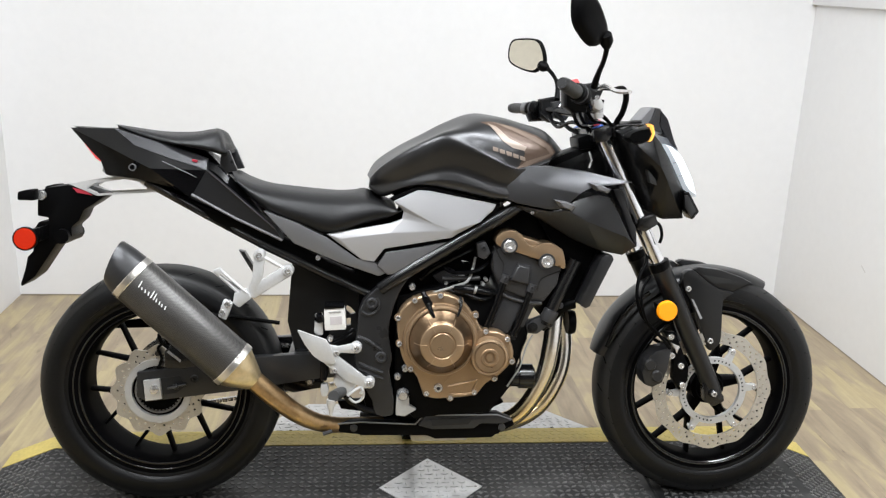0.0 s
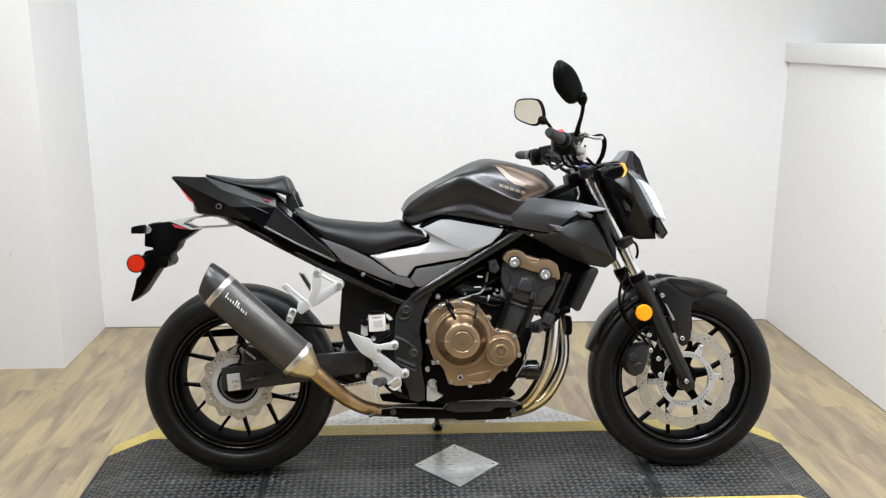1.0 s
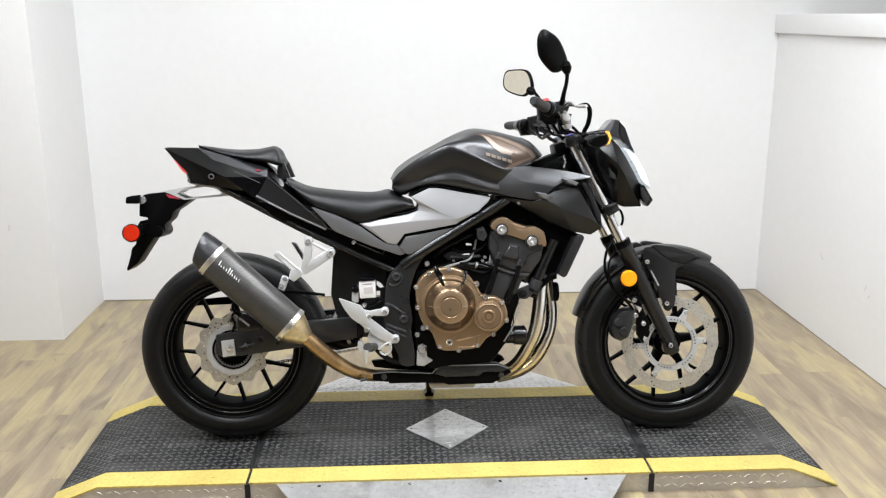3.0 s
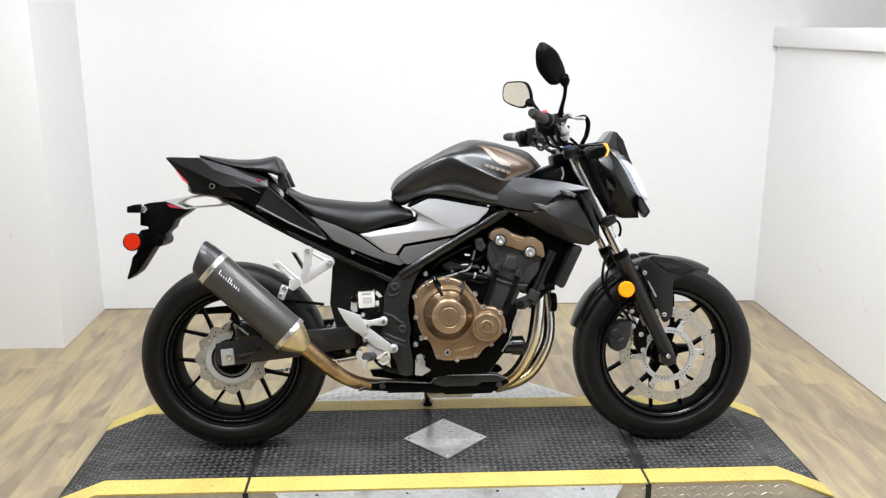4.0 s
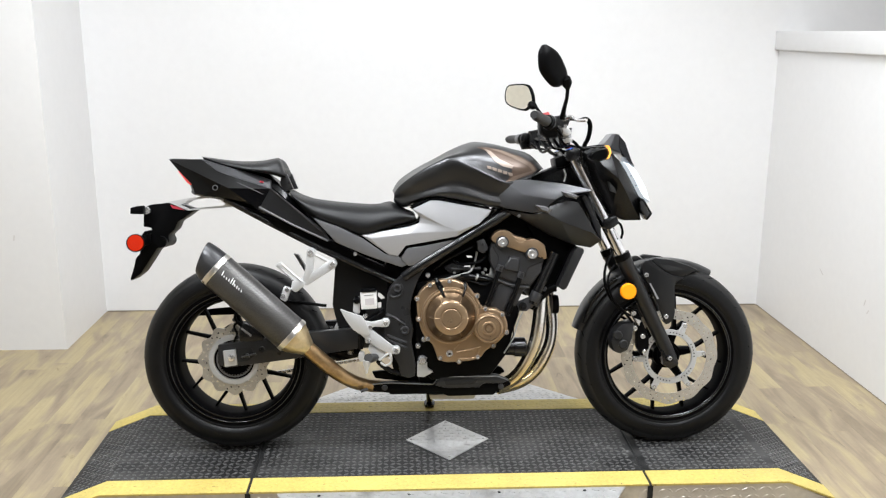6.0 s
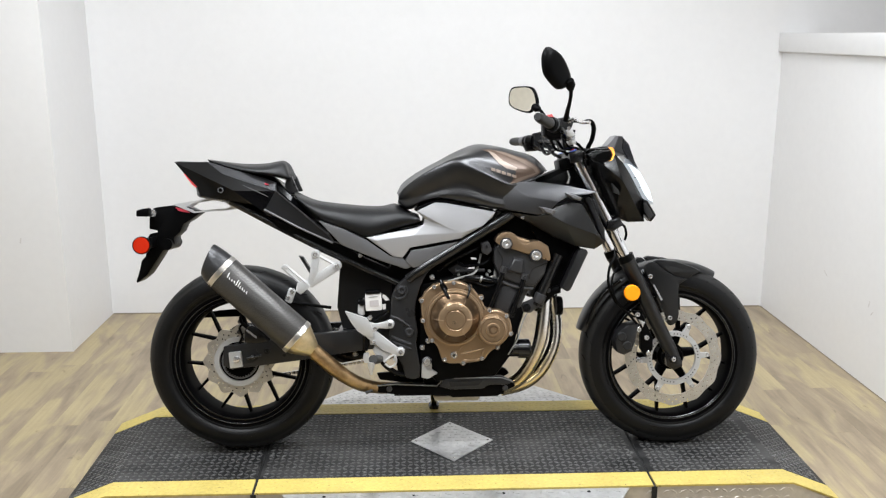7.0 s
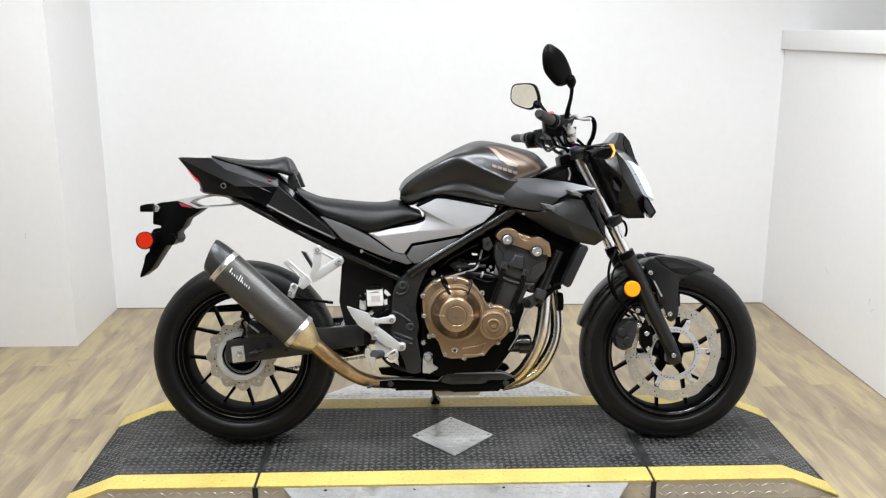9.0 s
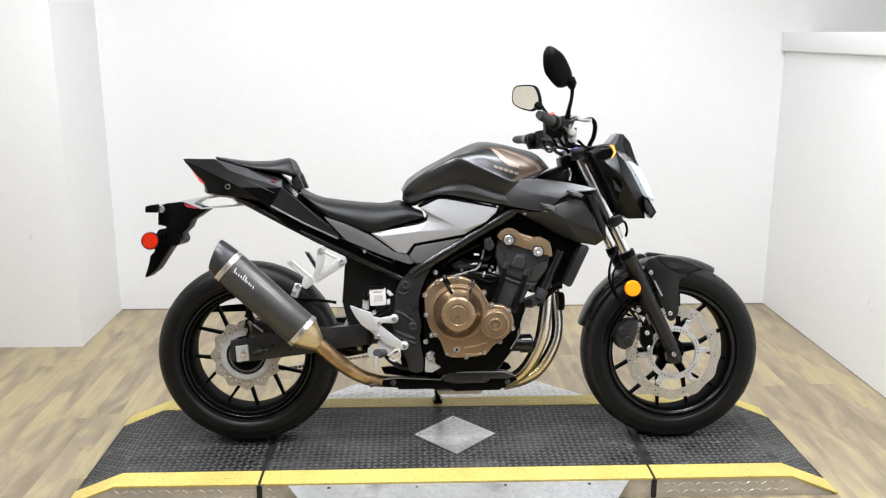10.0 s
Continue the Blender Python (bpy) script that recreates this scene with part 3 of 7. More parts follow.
def round_outline(points, k=4):
    """A smooth closed outline through 2D points."""
    n = len(points)
    pts = [Vector(p) for p in points]
    out = []
    for i in range(n):
        q = pts[i - 1], pts[i], pts[(i + 1) % n], pts[(i + 2) % n]
        out += [tuple(catmull(*q, j / k)) for j in range(k)]
    return out


def holed(outer, holes, off0, off1):
    """A flat piece with round or shaped holes: closed outlines in (x, z)."""
    bm = bmesh.new()
    edges = []
    for ring in (outer, *holes):
        vs = [bm.verts.new((p[0], -off0, p[1])) for p in ring]
        edges += [bm.edges.new((vs[i], vs[(i + 1) % len(vs)])) for i in range(len(vs))]
    bmesh.ops.triangle_fill(bm, use_beauty=True, use_dissolve=False, edges=edges)
    geo = bmesh.ops.extrude_face_region(bm, geom=bm.faces[:])
    for v in geo["geom"]:
        if isinstance(v, bmesh.types.BMVert):
            v.co.y = -off1
    return bm


def circle(cx, cz, r, n=24, phase=0.0, wave=0.0, waves=0):
    return [(cx + (r + wave * math.cos(waves * 2 * math.pi * k / n)) * math.cos(2 * math.pi * k / n + phase),
             cz + (r + wave * math.cos(waves * 2 * math.pi * k / n)) * math.sin(2 * math.pi * k / n + phase)) for k in range(n)]


def mirrored(bm):
    """The same piece on the other side of the middle plane."""
    twin = bm.copy()
    for v in twin.verts:
        v.co.y = -v.co.y
    bmesh.ops.reverse_faces(twin, faces=twin.faces)
    return twin


def both(name, bm, material, parent, label=""):
    twin = mirrored(bm)
    one = part(name, bm, material, parent, label)
    part(name, twin, material, parent, label)
    return one


# ---- wheels ----
def wheel(name, cx, cz, r, half, arms, inner, label):
    c = (cx, 0, cz)
    k = half
    rim_r = 0.218
    rim = lathe([(-0.8 * k, rim_r), (-0.86 * k, rim_r + 0.006), (-0.9 * k, rim_r + 0.004), (-0.88 * k, rim_r - 0.006), (-0.8 * k, inner + 0.008), (-0.6 * k, inner + 0.002), (-0.4 * k, inner),
                 (0.4 * k, inner), (0.6 * k, inner + 0.002), (0.8 * k, inner + 0.008), (0.88 * k, rim_r - 0.006), (0.9 * k, rim_r + 0.004), (0.86 * k, rim_r + 0.006), (0.8 * k, rim_r)], c, "y", 96)
    w = part(name, rim, RIM_BLACK, bike, label)
    for sgn in (-1, 1):
        part("rim_step", lathe([(sgn * 0.84 * k, inner + 0.0085), (sgn * 0.87 * k, inner + 0.0105), (sgn * 0.87 * k, inner + 0.0135), (sgn * 0.83 * k, inner + 0.0155)], c, "y", 96), LIP_BLACK, w)
        part("rim_lip", lathe([(sgn * (0.885 * k + 0.003 * math.cos(math.pi * j / 5)), rim_r - 0.004 + 0.003 * math.sin(math.pi * j / 5) - 0.003) for j in range(11)], c, "y", 96), LIP_BLACK, w)
    crown = [(-0.82 * k, rim_r - 0.002), (-0.9 * k, rim_r + 0.006), (-0.9 * k, rim_r + 0.012), (-0.94 * k, rim_r + 0.013), (-0.97 * k, r - 0.062), (-1.0 * k, r - 0.058), (-1.0 * k, r - 0.052), (-0.99 * k, r - 0.04), (-0.93 * k, r - 0.026), (-0.78 * k, r - 0.0125), (-0.5 * k, r - 0.0035), (-0.25 * k, r - 0.0008), (0, r)]
    tyre_prof = crown + [(-y, q) for y, q in crown[-2::-1]]
    tyre = part("tyre", lathe(tyre_prof, c, "y", 120), TYRE, w, "black road tyre with fine grooves", angle=60)
    part("hub", lathe([(-0.055, 0.001), (-0.055, 0.03), (-0.04, 0.045), (0.04, 0.045), (0.055, 0.03), (0.055, 0.001)], c, "y", 32), RIM_BLACK, w)
    for a in arms:
        bm = bmesh.new()
        root = Vector((math.cos(radians(a)), 0, math.sin(radians(a))))
        side = Vector((-root.z, 0, root.x))

        def bar(p, q, w0, w1, d0, d1):
            n = (q - p).normalized()
            s = Vector((-n.z, 0, n.x))
            secs = []
            for o, ww, dd in ((p, w0, d0), (q, w1, d1)):
                secs.append([Vector(c) + o + s * ww * u + Vector((0, dd * v, 0)) for u, v in ((-1, -0.6), (-0.6, -1), (0.6, -1), (1, -0.6), (1, 0.6), (0.6, 1), (-0.6, 1), (-1, 0.6))])
            loft(secs, bm)

        fork_at = root * 0.092
        bar(root * 0.035, fork_at, 0.016, 0.0105, 0.03, 0.02)
        for sgn in (-1, 1):
            b = radians(a + sgn * 15.3)
            bar(fork_at + side * sgn * 0.004, Vector((math.cos(b), 0, math.sin(b))) * (inner + 0.004), 0.0058, 0.0042, 0.017, 0.014)
        part("spoke", bm, RIM_BLACK, w)
    for st, sw_ in ((252, 30), (300, 16), (70, 30), (118, 14)):
        yy = -0.99 * k
        part("sidewall_mark", lathe([(yy + 0.004, r - 0.062), (yy - 0.0006, r - 0.060), (yy - 0.0008, r - 0.050), (yy + 0.004, r - 0.048)], c, "y", 20, None, st, sw_), TYRE, tyre)
    band = [(y, q + 0.0006) for y, q in crown[8:]]
    part("tread_band", lathe([(-0.93 * k, r - 0.027)] + band + [(-y, q) for y, q in band[-2::-1]] + [(0.93 * k, r - 0.027)], c, "y", 120), TREAD_RUBBER, tyre, "greyer worn tread", angle=60)
    # grooves across the shoulder: raised near-black tubes stand in for their shade
    bm = bmesh.new()
    for i in range(24):
        for sgn in (-1, 1):
            a = 2 * math.pi * (i + (0.5 if sgn > 0 else 0)) / 24
            pts = []
            for f, da in ((0.3, -0.06), (0.5, -0.02), (0.72, 0.03), (0.92, 0.1)):
                rr = float(np.interp(-f * k, [p[0] for p in crown[7:]], [p[1] for p in crown[7:]])) - 0.0026
                pts.append(Vector((cx + rr * math.cos(a + da), sgn * f * k, cz + rr * math.sin(a + da))))
            tube(pts, [0.0022, 0.0036, 0.0036, 0.0022], 6, bm)
    tagged(part("tread_groove", bm, RIM_BLACK, tyre), "short curved grooves across the tread", kind="stuff")
    return w


RW, FW = (0.003, 0.2995), (1.423, 0.289)
rear_wheel = wheel("rear_wheel", RW[0], RW[1], 0.3025, 0.078, [20.5 + 60 * i for i in range(6)], 0.186, "black cast rear wheel")
front_wheel = wheel("front_wheel", FW[0], FW[1], 0.2995, 0.06, [5 + 60 * i for i in range(6)], 0.196, "black cast front wheel")


def brake_disc(w, cx, cz, r, inner, off, waves, wave, rows, label):
    holes = [circle(cx, cz, inner, 40)]
    for j, (rr, n, ph) in enumerate(rows):
        holes += [circle(cx + rr * math.cos(2 * math.pi * i / n + ph), cz + rr * math.sin(2 * math.pi * i / n + ph), 0.0031, 7) for i in range(n)]
    return part("brake_disc", holed(circle(cx, cz, r, 144, 0, wave, waves), holes, off - 0.0025, off + 0.0025), DISC_STEEL, w, label)


brake_disc(front_wheel, *FW, 0.158, 0.125, 0.068, 12, 0.003, [(0.150, 36, 0.0), (0.141, 36, 0.09), (0.132, 36, 0.03)], "drilled wavy steel brake disc")
part("carrier_ring", holed(circle(*FW, 0.0895, 64), [circle(*FW, 0.073, 64)], 0.066, 0.078), RING_ALU, front_wheel, "silver carrier ring")
for i in range(6):
    a = radians(4 + 60 * i)
    u, v = Vector((math.cos(a), 0, math.sin(a))), Vector((-math.sin(a), 0, math.cos(a)))
    o = Vector((FW[0], 0, FW[1]))
    pts = [o + u * 0.086 - v * 0.011, o + u * 0.104 - v * 0.0085, o + u * 0.117 - v * 0.0075, o + u * 0.123, o + u * 0.117 + v * 0.0075, o + u * 0.104 + v * 0.0085, o + u * 0.086 + v * 0.011]
    part("carrier_lug", layered(pts, (0, -1, 0), [(0.066, 1), (0.074, 1), (0.076, 0.9)]), RING_ALU, front_wheel)
    p = o + u * 0.1135
    part("carrier_bolt", bolt(p.x, p.z, 0.074, 0.007, 0.004), BOLT_STEEL, front_wheel)
for i in range(48):
    a = 2 * math.pi * i / 48
    if i % 8 < 5:
        part("sensor_slot", box(0.0785, 0.0825, -0.0788, -0.077, -0.0018, 0.0018, 0, pose(FW[0], 0, FW[1], 0, -math.degrees(a), 0)), SEAM_BLACK, front_wheel)
brake_disc(rear_wheel, *RW, 0.111, 0.074, 0.084, 12, 0.006, [(0.0995, 24, 0.0), (0.0905, 24, 0.12), (0.0815, 12, 0.05)], "drilled wavy steel brake disc")
part("carrier_ring", holed(circle(*RW, 0.081, 64), [circle(*RW, 0.0645, 64)], 0.080, 0.092), RING_ALU, rear_wheel, "silver carrier ring")
part("hub_cover", lathe([(-0.080, 0.001), (-0.080, 0.067), (-0.074, 0.069), (-0.05, 0.069)], (RW[0], 0, RW[1]), "y", 40), RIM_BLACK, rear_wheel)
part("sensor_ring", holed(circle(*RW, 0.0585, 48), [circle(*RW, 0.0545, 48)], 0.080, 0.085), MID_PANEL, rear_wheel, "slotted sensor ring")
for i in range(36):
    a = radians(10 * i)
    part("sensor_tooth", box(0.0505, 0.0548, -0.0845, -0.080, -0.0016, 0.0016, 0, pose(RW[0], 0, RW[1], 0, -math.degrees(a), 0)), MID_PANEL, rear_wheel)
part("sprocket", lathe([(-0.003, 0.05), (-0.003, 0.098), (0.003, 0.098), (0.003, 0.05), (-0.003, 0.05)], (RW[0], 0.082, RW[1]), "y", 42), BOLT_STEEL, rear_wheel, "steel rear sprocket")

# ---- chain and swingarm ----
arm = [(-0.045, 0.351), (0.016, 0.359), (0.231, 0.388), (0.411, 0.4), (0.519, 0.412), (0.519, 0.339), (0.41, 0.334), (0.193, 0.302), (-0.022, 0.276), (-0.047, 0.289)]
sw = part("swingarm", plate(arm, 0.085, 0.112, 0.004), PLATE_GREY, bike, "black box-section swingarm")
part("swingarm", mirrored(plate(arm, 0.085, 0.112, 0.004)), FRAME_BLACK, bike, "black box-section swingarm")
part("cross_member", plate([(0.32, 0.393), (0.41, 0.398), (0.418, 0.331), (0.319, 0.325)], -0.09, 0.09, 0.006), FRAME_BLACK, bike)
# black patch on the arm in place of the slot's shade
part("slot", plate([(-0.035, 0.333), (0.058, 0.342), (0.072, 0.317), (0.05, 0.299), (-0.029, 0.289)], 0.110, 0.1135, 0.0), SEAM_BLACK, sw, "black patch for the shaded adjuster slot")
block = part("axle_block", plate([(-0.027, 0.333), (0.012, 0.337), (0.017, 0.287), (-0.023, 0.282)], 0.112, 0.124, 0.0015), CAST_ALU, sw, "bright aluminium axle block")
part("axle_nut", lathe([(0.0, 0.001), (0.0, 0.006), (0.002, 0.0115), (0.012, 0.0125)], (-0.001, -0.132, 0.312), "y", 6), BOLT_STEEL, sw)
part("adjuster_bolt", rod((0.03, -0.118, 0.312), (0.075, -0.118, 0.322), 0.0035, 8), ENGINE_BLACK, sw)
part("adjuster_nut", rod((0.045, -0.118, 0.3155), (0.053, -0.118, 0.3175), 0.0075, 6), ENGINE_BLACK, sw)
part("pivot_plug", bolt(0.094, 0.335, 0.112, 0.010, 0.004), SEAM_BLACK, sw)
for z0, z1 in ((0.098, 0.03), (-0.098, -0.045)):
    bm = bmesh.new()
    n = 34
    for i in range(n):
        a, b = Vector((0.01, 0.082, RW[1] + z0)), Vector((0.52, 0.082, RW[1] + z1 + 0.02))
        p = a.lerp(b, (i + 0.5) / n)
        box(-0.0065, 0.0065, -0.007, 0.007, -0.005, 0.005, 0.0015, Matrix.Translation(p) @ pose(0, 0, 0, 0, 8 if z0 > 0 else -6, 0), bm)
    tagged(part("chain_run", bm, BOLT_STEEL, bike), "dull steel drive chain links", kind="stuff")
part("chain_guard", plate([(-0.163, 0.429), (-0.097, 0.438), (0.075, 0.45), (0.248, 0.433), (0.251, 0.409), (0.075, 0.419), (-0.154, 0.413)], -0.105, -0.095, 0.002), BLACK_PLASTIC, bike, "black chain guard")
rear_caliper = part("rear_caliper", plate([(0.022, 0.362), (0.022, 0.402), (0.037, 0.419), (0.062, 0.41), (0.08, 0.396), (0.106, 0.368), (0.1, 0.357), (0.07, 0.353)], 0.07, 0.112, 0.006), FRAME_BLACK, bike, "black rear brake caliper")
part("caliper_print", plate([(0.028, 0.402), (0.033, 0.406), (0.063, 0.382), (0.06, 0.376)], 0.11, 0.1128, 0), FROSTED, rear_caliper, "small pale print")
part("bleed_screw", rod((0.062, -0.1, 0.408), (0.067, -0.1, 0.424), 0.004, 8), BOLT_STEEL, rear_caliper)
part("slide_pin", rod((0.085, -0.102, 0.395), (0.105, -0.102, 0.382), 0.0065, 10), BLACK_GLOSS, rear_caliper)
part("rear_brake_hose", tube([(0.03, -0.1, 0.41), (0.012, -0.104, 0.43), (0.014, -0.1, 0.452), (0.05, -0.09, 0.475), (0.14, -0.09, 0.49), (0.3, -0.09, 0.47)], 0.005, 8, smooth=4), BLACK_PLASTIC, bike, "black rear brake hose")
part("sensor_wire", tube([(0.024, -0.104, 0.425), (0.006, -0.104, 0.41), (0.015, -0.106, 0.385), (0.005, -0.106, 0.36)], 0.0035, 8, smooth=4), BLACK_PLASTIC, bike)
for q in [(0.007, 0.43), (0.004, 0.396), (0.013, 0.372)]:
    part("wire_clip", lathe([(-0.005, 0.0001), (-0.005, 0.006), (0.0, 0.0075), (0.01, 0.0075)], (q[0], -0.1, q[1]), "y", 10), ENGINE_BLACK, bike)

# ---- frame and engine ----
part("main_tube", tube([(0.891, -0.12, 0.778), (0.868, -0.13, 0.762), (0.7, -0.14, 0.662), (0.601, -0.14, 0.602), (0.548, -0.135, 0.565)], 0.0165, 14, smooth=3), FRAME_BLACK, bike, "black steel frame tube")
part("main_tube", mirrored(tube([(0.891, -0.12, 0.778), (0.868, -0.13, 0.762), (0.7, -0.14, 0.662), (0.601, -0.14, 0.602), (0.548, -0.135, 0.565)], 0.0165, 14, smooth=3)), FRAME_BLACK, bike, "black steel frame tube")
both("down_tube", rod((1.035, -0.12, 0.638), (0.962, -0.12, 0.474), 0.0165), FRAME_BLACK, bike, "gloss black frame down tube")
part("tube_lug", rod((0.978, -0.125, 0.512), (0.965, -0.125, 0.483), 0.0195, 16, 0.003), ENGINE_BLACK, bike)
mount = part("engine_mount", plate([(0.912, 0.474), (0.93, 0.487), (0.972, 0.504), (0.98, 0.478), (0.942, 0.45), (0.918, 0.452)], 0.105, 0.13, 0.005), ENGINE_BLACK, bike, "black engine mount bracket")
part("mount_bolt", lathe([(-0.007, 0.0001), (-0.007, 0.006), (-0.005, 0.007), (-0.005, 0.011), (0.0, 0.013)], (0.93, -0.13, 0.468), "y", 16), FRAME_BLACK, mount)
both("seat_rail", tube([(0.52, -0.1, 0.547), (0.43, -0.1, 0.588), (0.27, -0.1, 0.665), (0.125, -0.08, 0.739), (-0.02, -0.06, 0.816)], 0.012, 10), FRAME_BLACK, bike)
# black tubes drawn for the dark gap under the side cover
both("upper_gap_tube", tube([(0.845, -0.12, 0.778), (0.701, -0.125, 0.684), (0.56, -0.125, 0.604)], 0.012, 10), FRAME_BLACK, bike)
part("steering_head", plate([(0.961, 0.87), (1.083, 0.925), (1.14, 0.907), (1.169, 0.813), (1.104, 0.681), (1.009, 0.72)], -0.05, 0.05, 0.012), FRAME_BLACK, bike)
# two black filler plates stand in for the shade in open frame gaps
part("junction_filler", plate([(0.47, 0.565), (0.5, 0.62), (0.6, 0.63), (0.6, 0.56), (0.54, 0.54)], -0.1, 0.1, 0.004), BLACK_PLASTIC, bike, "black filler plate for the dark gap at the frame")
part("headstock_filler", plate([(0.956, 0.874), (1.014, 0.9), (1.093, 0.93), (1.147, 0.862), (1.164, 0.819), (1.016, 0.843)], -0.06, 0.05, 0.005), BLACK_PLASTIC, bike, "black filler plate for the dark steering head gap")
pivot = part("pivot_plate", plate(round_outline([(0.496, 0.506), (0.51, 0.54), (0.537, 0.567), (0.563, 0.588), (0.599, 0.608), (0.647, 0.633), (0.658, 0.624), (0.643, 0.61), (0.618, 0.593), (0.602, 0.572), (0.589, 0.544), (0.578, 0.512), (0.57, 0.468), (0.573, 0.43), (0.579, 0.392), (0.572, 0.359), (0.58, 0.315), (0.583, 0.248), (0.54, 0.248), (0.53, 0.284), (0.502, 0.337), (0.488, 0.381), (0.488, 0.425), (0.493, 0.469)], 2), 0.08, 0.142, 0.009, segments=3), PLATE_GREY, bike, "dark grey frame pivot plate")
part("pivot_plate", mirrored(plate([(0.496, 0.506), (0.51, 0.54), (0.537, 0.567), (0.563, 0.588), (0.599, 0.608), (0.647, 0.633), (0.658, 0.624), (0.643, 0.61), (0.618, 0.593), (0.602, 0.572), (0.589, 0.544), (0.578, 0.512), (0.57, 0.468), (0.573, 0.43), (0.579, 0.392), (0.572, 0.359), (0.58, 0.315), (0.583, 0.248), (0.54, 0.248), (0.53, 0.284), (0.502, 0.337), (0.488, 0.381), (0.488, 0.425), (0.493, 0.469)], 0.08, 0.142, 0.005)), PLATE_GREY, bike, "dark grey frame pivot plate")
for q in [(0.528, 0.531), (0.551, 0.396)]:
    part("plate_bolt", lathe([(-0.002, 0.0001), (-0.002, 0.006), (-0.006, 0.0075), (-0.006, 0.012), (-0.003, 0.0145), (0.004, 0.015)], (q[0], -0.142, q[1]), "y", 20), ENGINE_BLACK, pivot)
part("recess_edge", tube([(0.505, -0.142, 0.51), (0.516, -0.143, 0.503), (0.537, -0.143, 0.51), (0.545, -0.143, 0.529), (0.539, -0.143, 0.544)], 0.004, 8, smooth=3), PLATE_GREY, pivot)
part("rib", tube([(0.493, -0.141, 0.448), (0.517, -0.143, 0.439), (0.553, -0.142, 0.413)], 0.0045, 8), PLATE_GREY, pivot)
part("rib", tube([(0.496, -0.141, 0.381), (0.517, -0.143, 0.372), (0.556, -0.142, 0.356)], 0.0045, 8), PLATE_GREY, pivot)
part("rib", tube([(0.497, -0.141, 0.365), (0.52, -0.143, 0.356), (0.556, -0.142, 0.34)], 0.004, 8), PLATE_GREY, pivot)
part("inner_fender", holed([(0.329, 0.625), (0.501, 0.543), (0.5, 0.427), (0.444, 0.381), (0.333, 0.396), (0.316, 0.467)], [[(0.462, 0.51), (0.475, 0.502), (0.488, 0.487), (0.475, 0.483), (0.464, 0.494)], [(0.463, 0.473), (0.475, 0.475), (0.475, 0.456), (0.465, 0.454)]], 0.035, 0.05), SATIN_BLACK, bike, "black inner mudguard with two gaps")
part("linkage", plate([(0.305, 0.313), (0.333, 0.317), (0.406, 0.327), (0.409, 0.297), (0.332, 0.283), (0.305, 0.291)], 0.03, 0.07, 0.006), BLACK_GLOSS, bike, "black rear suspension linkage")
part("linkage_nut", lathe([(-0.012, 0.0001), (-0.012, 0.006), (-0.006, 0.011), (0.0, 0.012)], (0.373, -0.07, 0.315), "y", 12), BOLT_STEEL, bike)
part("shock_absorber", tube([(0.36, -0.02, 0.35), (0.4, -0.02, 0.42), (0.44, -0.02, 0.52)], [0.03, 0.034, 0.03], 16), BLACK_PLASTIC, bike, "black shock absorber")
engine = part("engine_case", plate([(0.589, 0.546), (0.64, 0.56), (0.702, 0.572), (0.83, 0.548), (0.925, 0.46)] + [(0.896, 0.369), (0.888, 0.323), (0.868, 0.296), (0.845, 0.265), (0.828, 0.244)] + [(0.637, 0.228), (0.582, 0.288)], -0.14, 0.125, 0.01), BLACK_PLASTIC, bike, "black engine case")
HOLES = [[(0.74, 0.589), (0.757, 0.6), (0.768, 0.597), (0.766, 0.578), (0.749, 0.582)], [(0.775, 0.6), (0.79, 0.593), (0.805, 0.578), (0.801, 0.567), (0.781, 0.569), (0.773, 0.582)], [(0.753, 0.628), (0.772, 0.626), (0.774, 0.619), (0.757, 0.619)]]
part("airbox", holed([(0.542, 0.57), (0.612, 0.61), (0.705, 0.669), (0.834, 0.751), (0.89, 0.779), (1.01, 0.752), (0.983, 0.676), (0.899, 0.649), (0.835, 0.594), (0.705, 0.558), (0.575, 0.54)], HOLES, 0.06, 0.075), BLACK_PLASTIC, bike, "black airbox with gaps")
cyl = part("cylinder", plate([(0.813, 0.462), (0.832, 0.52), (0.846, 0.561), (0.822, 0.618), (0.824, 0.656), (0.847, 0.684), (0.886, 0.668), (0.946, 0.641), (0.999, 0.625), (0.99, 0.575), (0.959, 0.534), (0.934, 0.52), (0.891, 0.426), (0.827, 0.448)], -0.12, 0.125, 0.006), ENGINE_BLACK, bike, "black cylinder block")
part("chain_cover", plate([(0.824, 0.652), (0.846, 0.68), (0.885, 0.66), (0.946, 0.636), (0.996, 0.625), (0.987, 0.579), (0.954, 0.538), (0.922, 0.54), (0.889, 0.551), (0.847, 0.569), (0.826, 0.614)], 0.12, 0.134, 0.005), ENGINE_BLACK, cyl)
part("raised_panel", layered([(x, -0.134, z) for x, z in [(0.886, 0.632), (0.919, 0.625), (0.918, 0.574), (0.865, 0.588)]], (0, -1, 0), [(0, 1), (0.003, 0.97), (0.010, 0.72), (0.0105, 0.66)]), ENGINE_BLACK, cyl)
part("fin_plate", plate([(0.852, 0.542), (0.878, 0.535), (0.903, 0.527), (0.875, 0.466), (0.867, 0.452), (0.826, 0.469)], 0.12, 0.131, 0.004), ENGINE_BLACK, cyl)
part("cover_seam", tube([(0.826, -0.1345, 0.674), (0.842, -0.1345, 0.644), (0.851, -0.1345, 0.626), (0.844, -0.1345, 0.582)], 0.0016, 6, smooth=3), SEAM_BLACK, cyl)
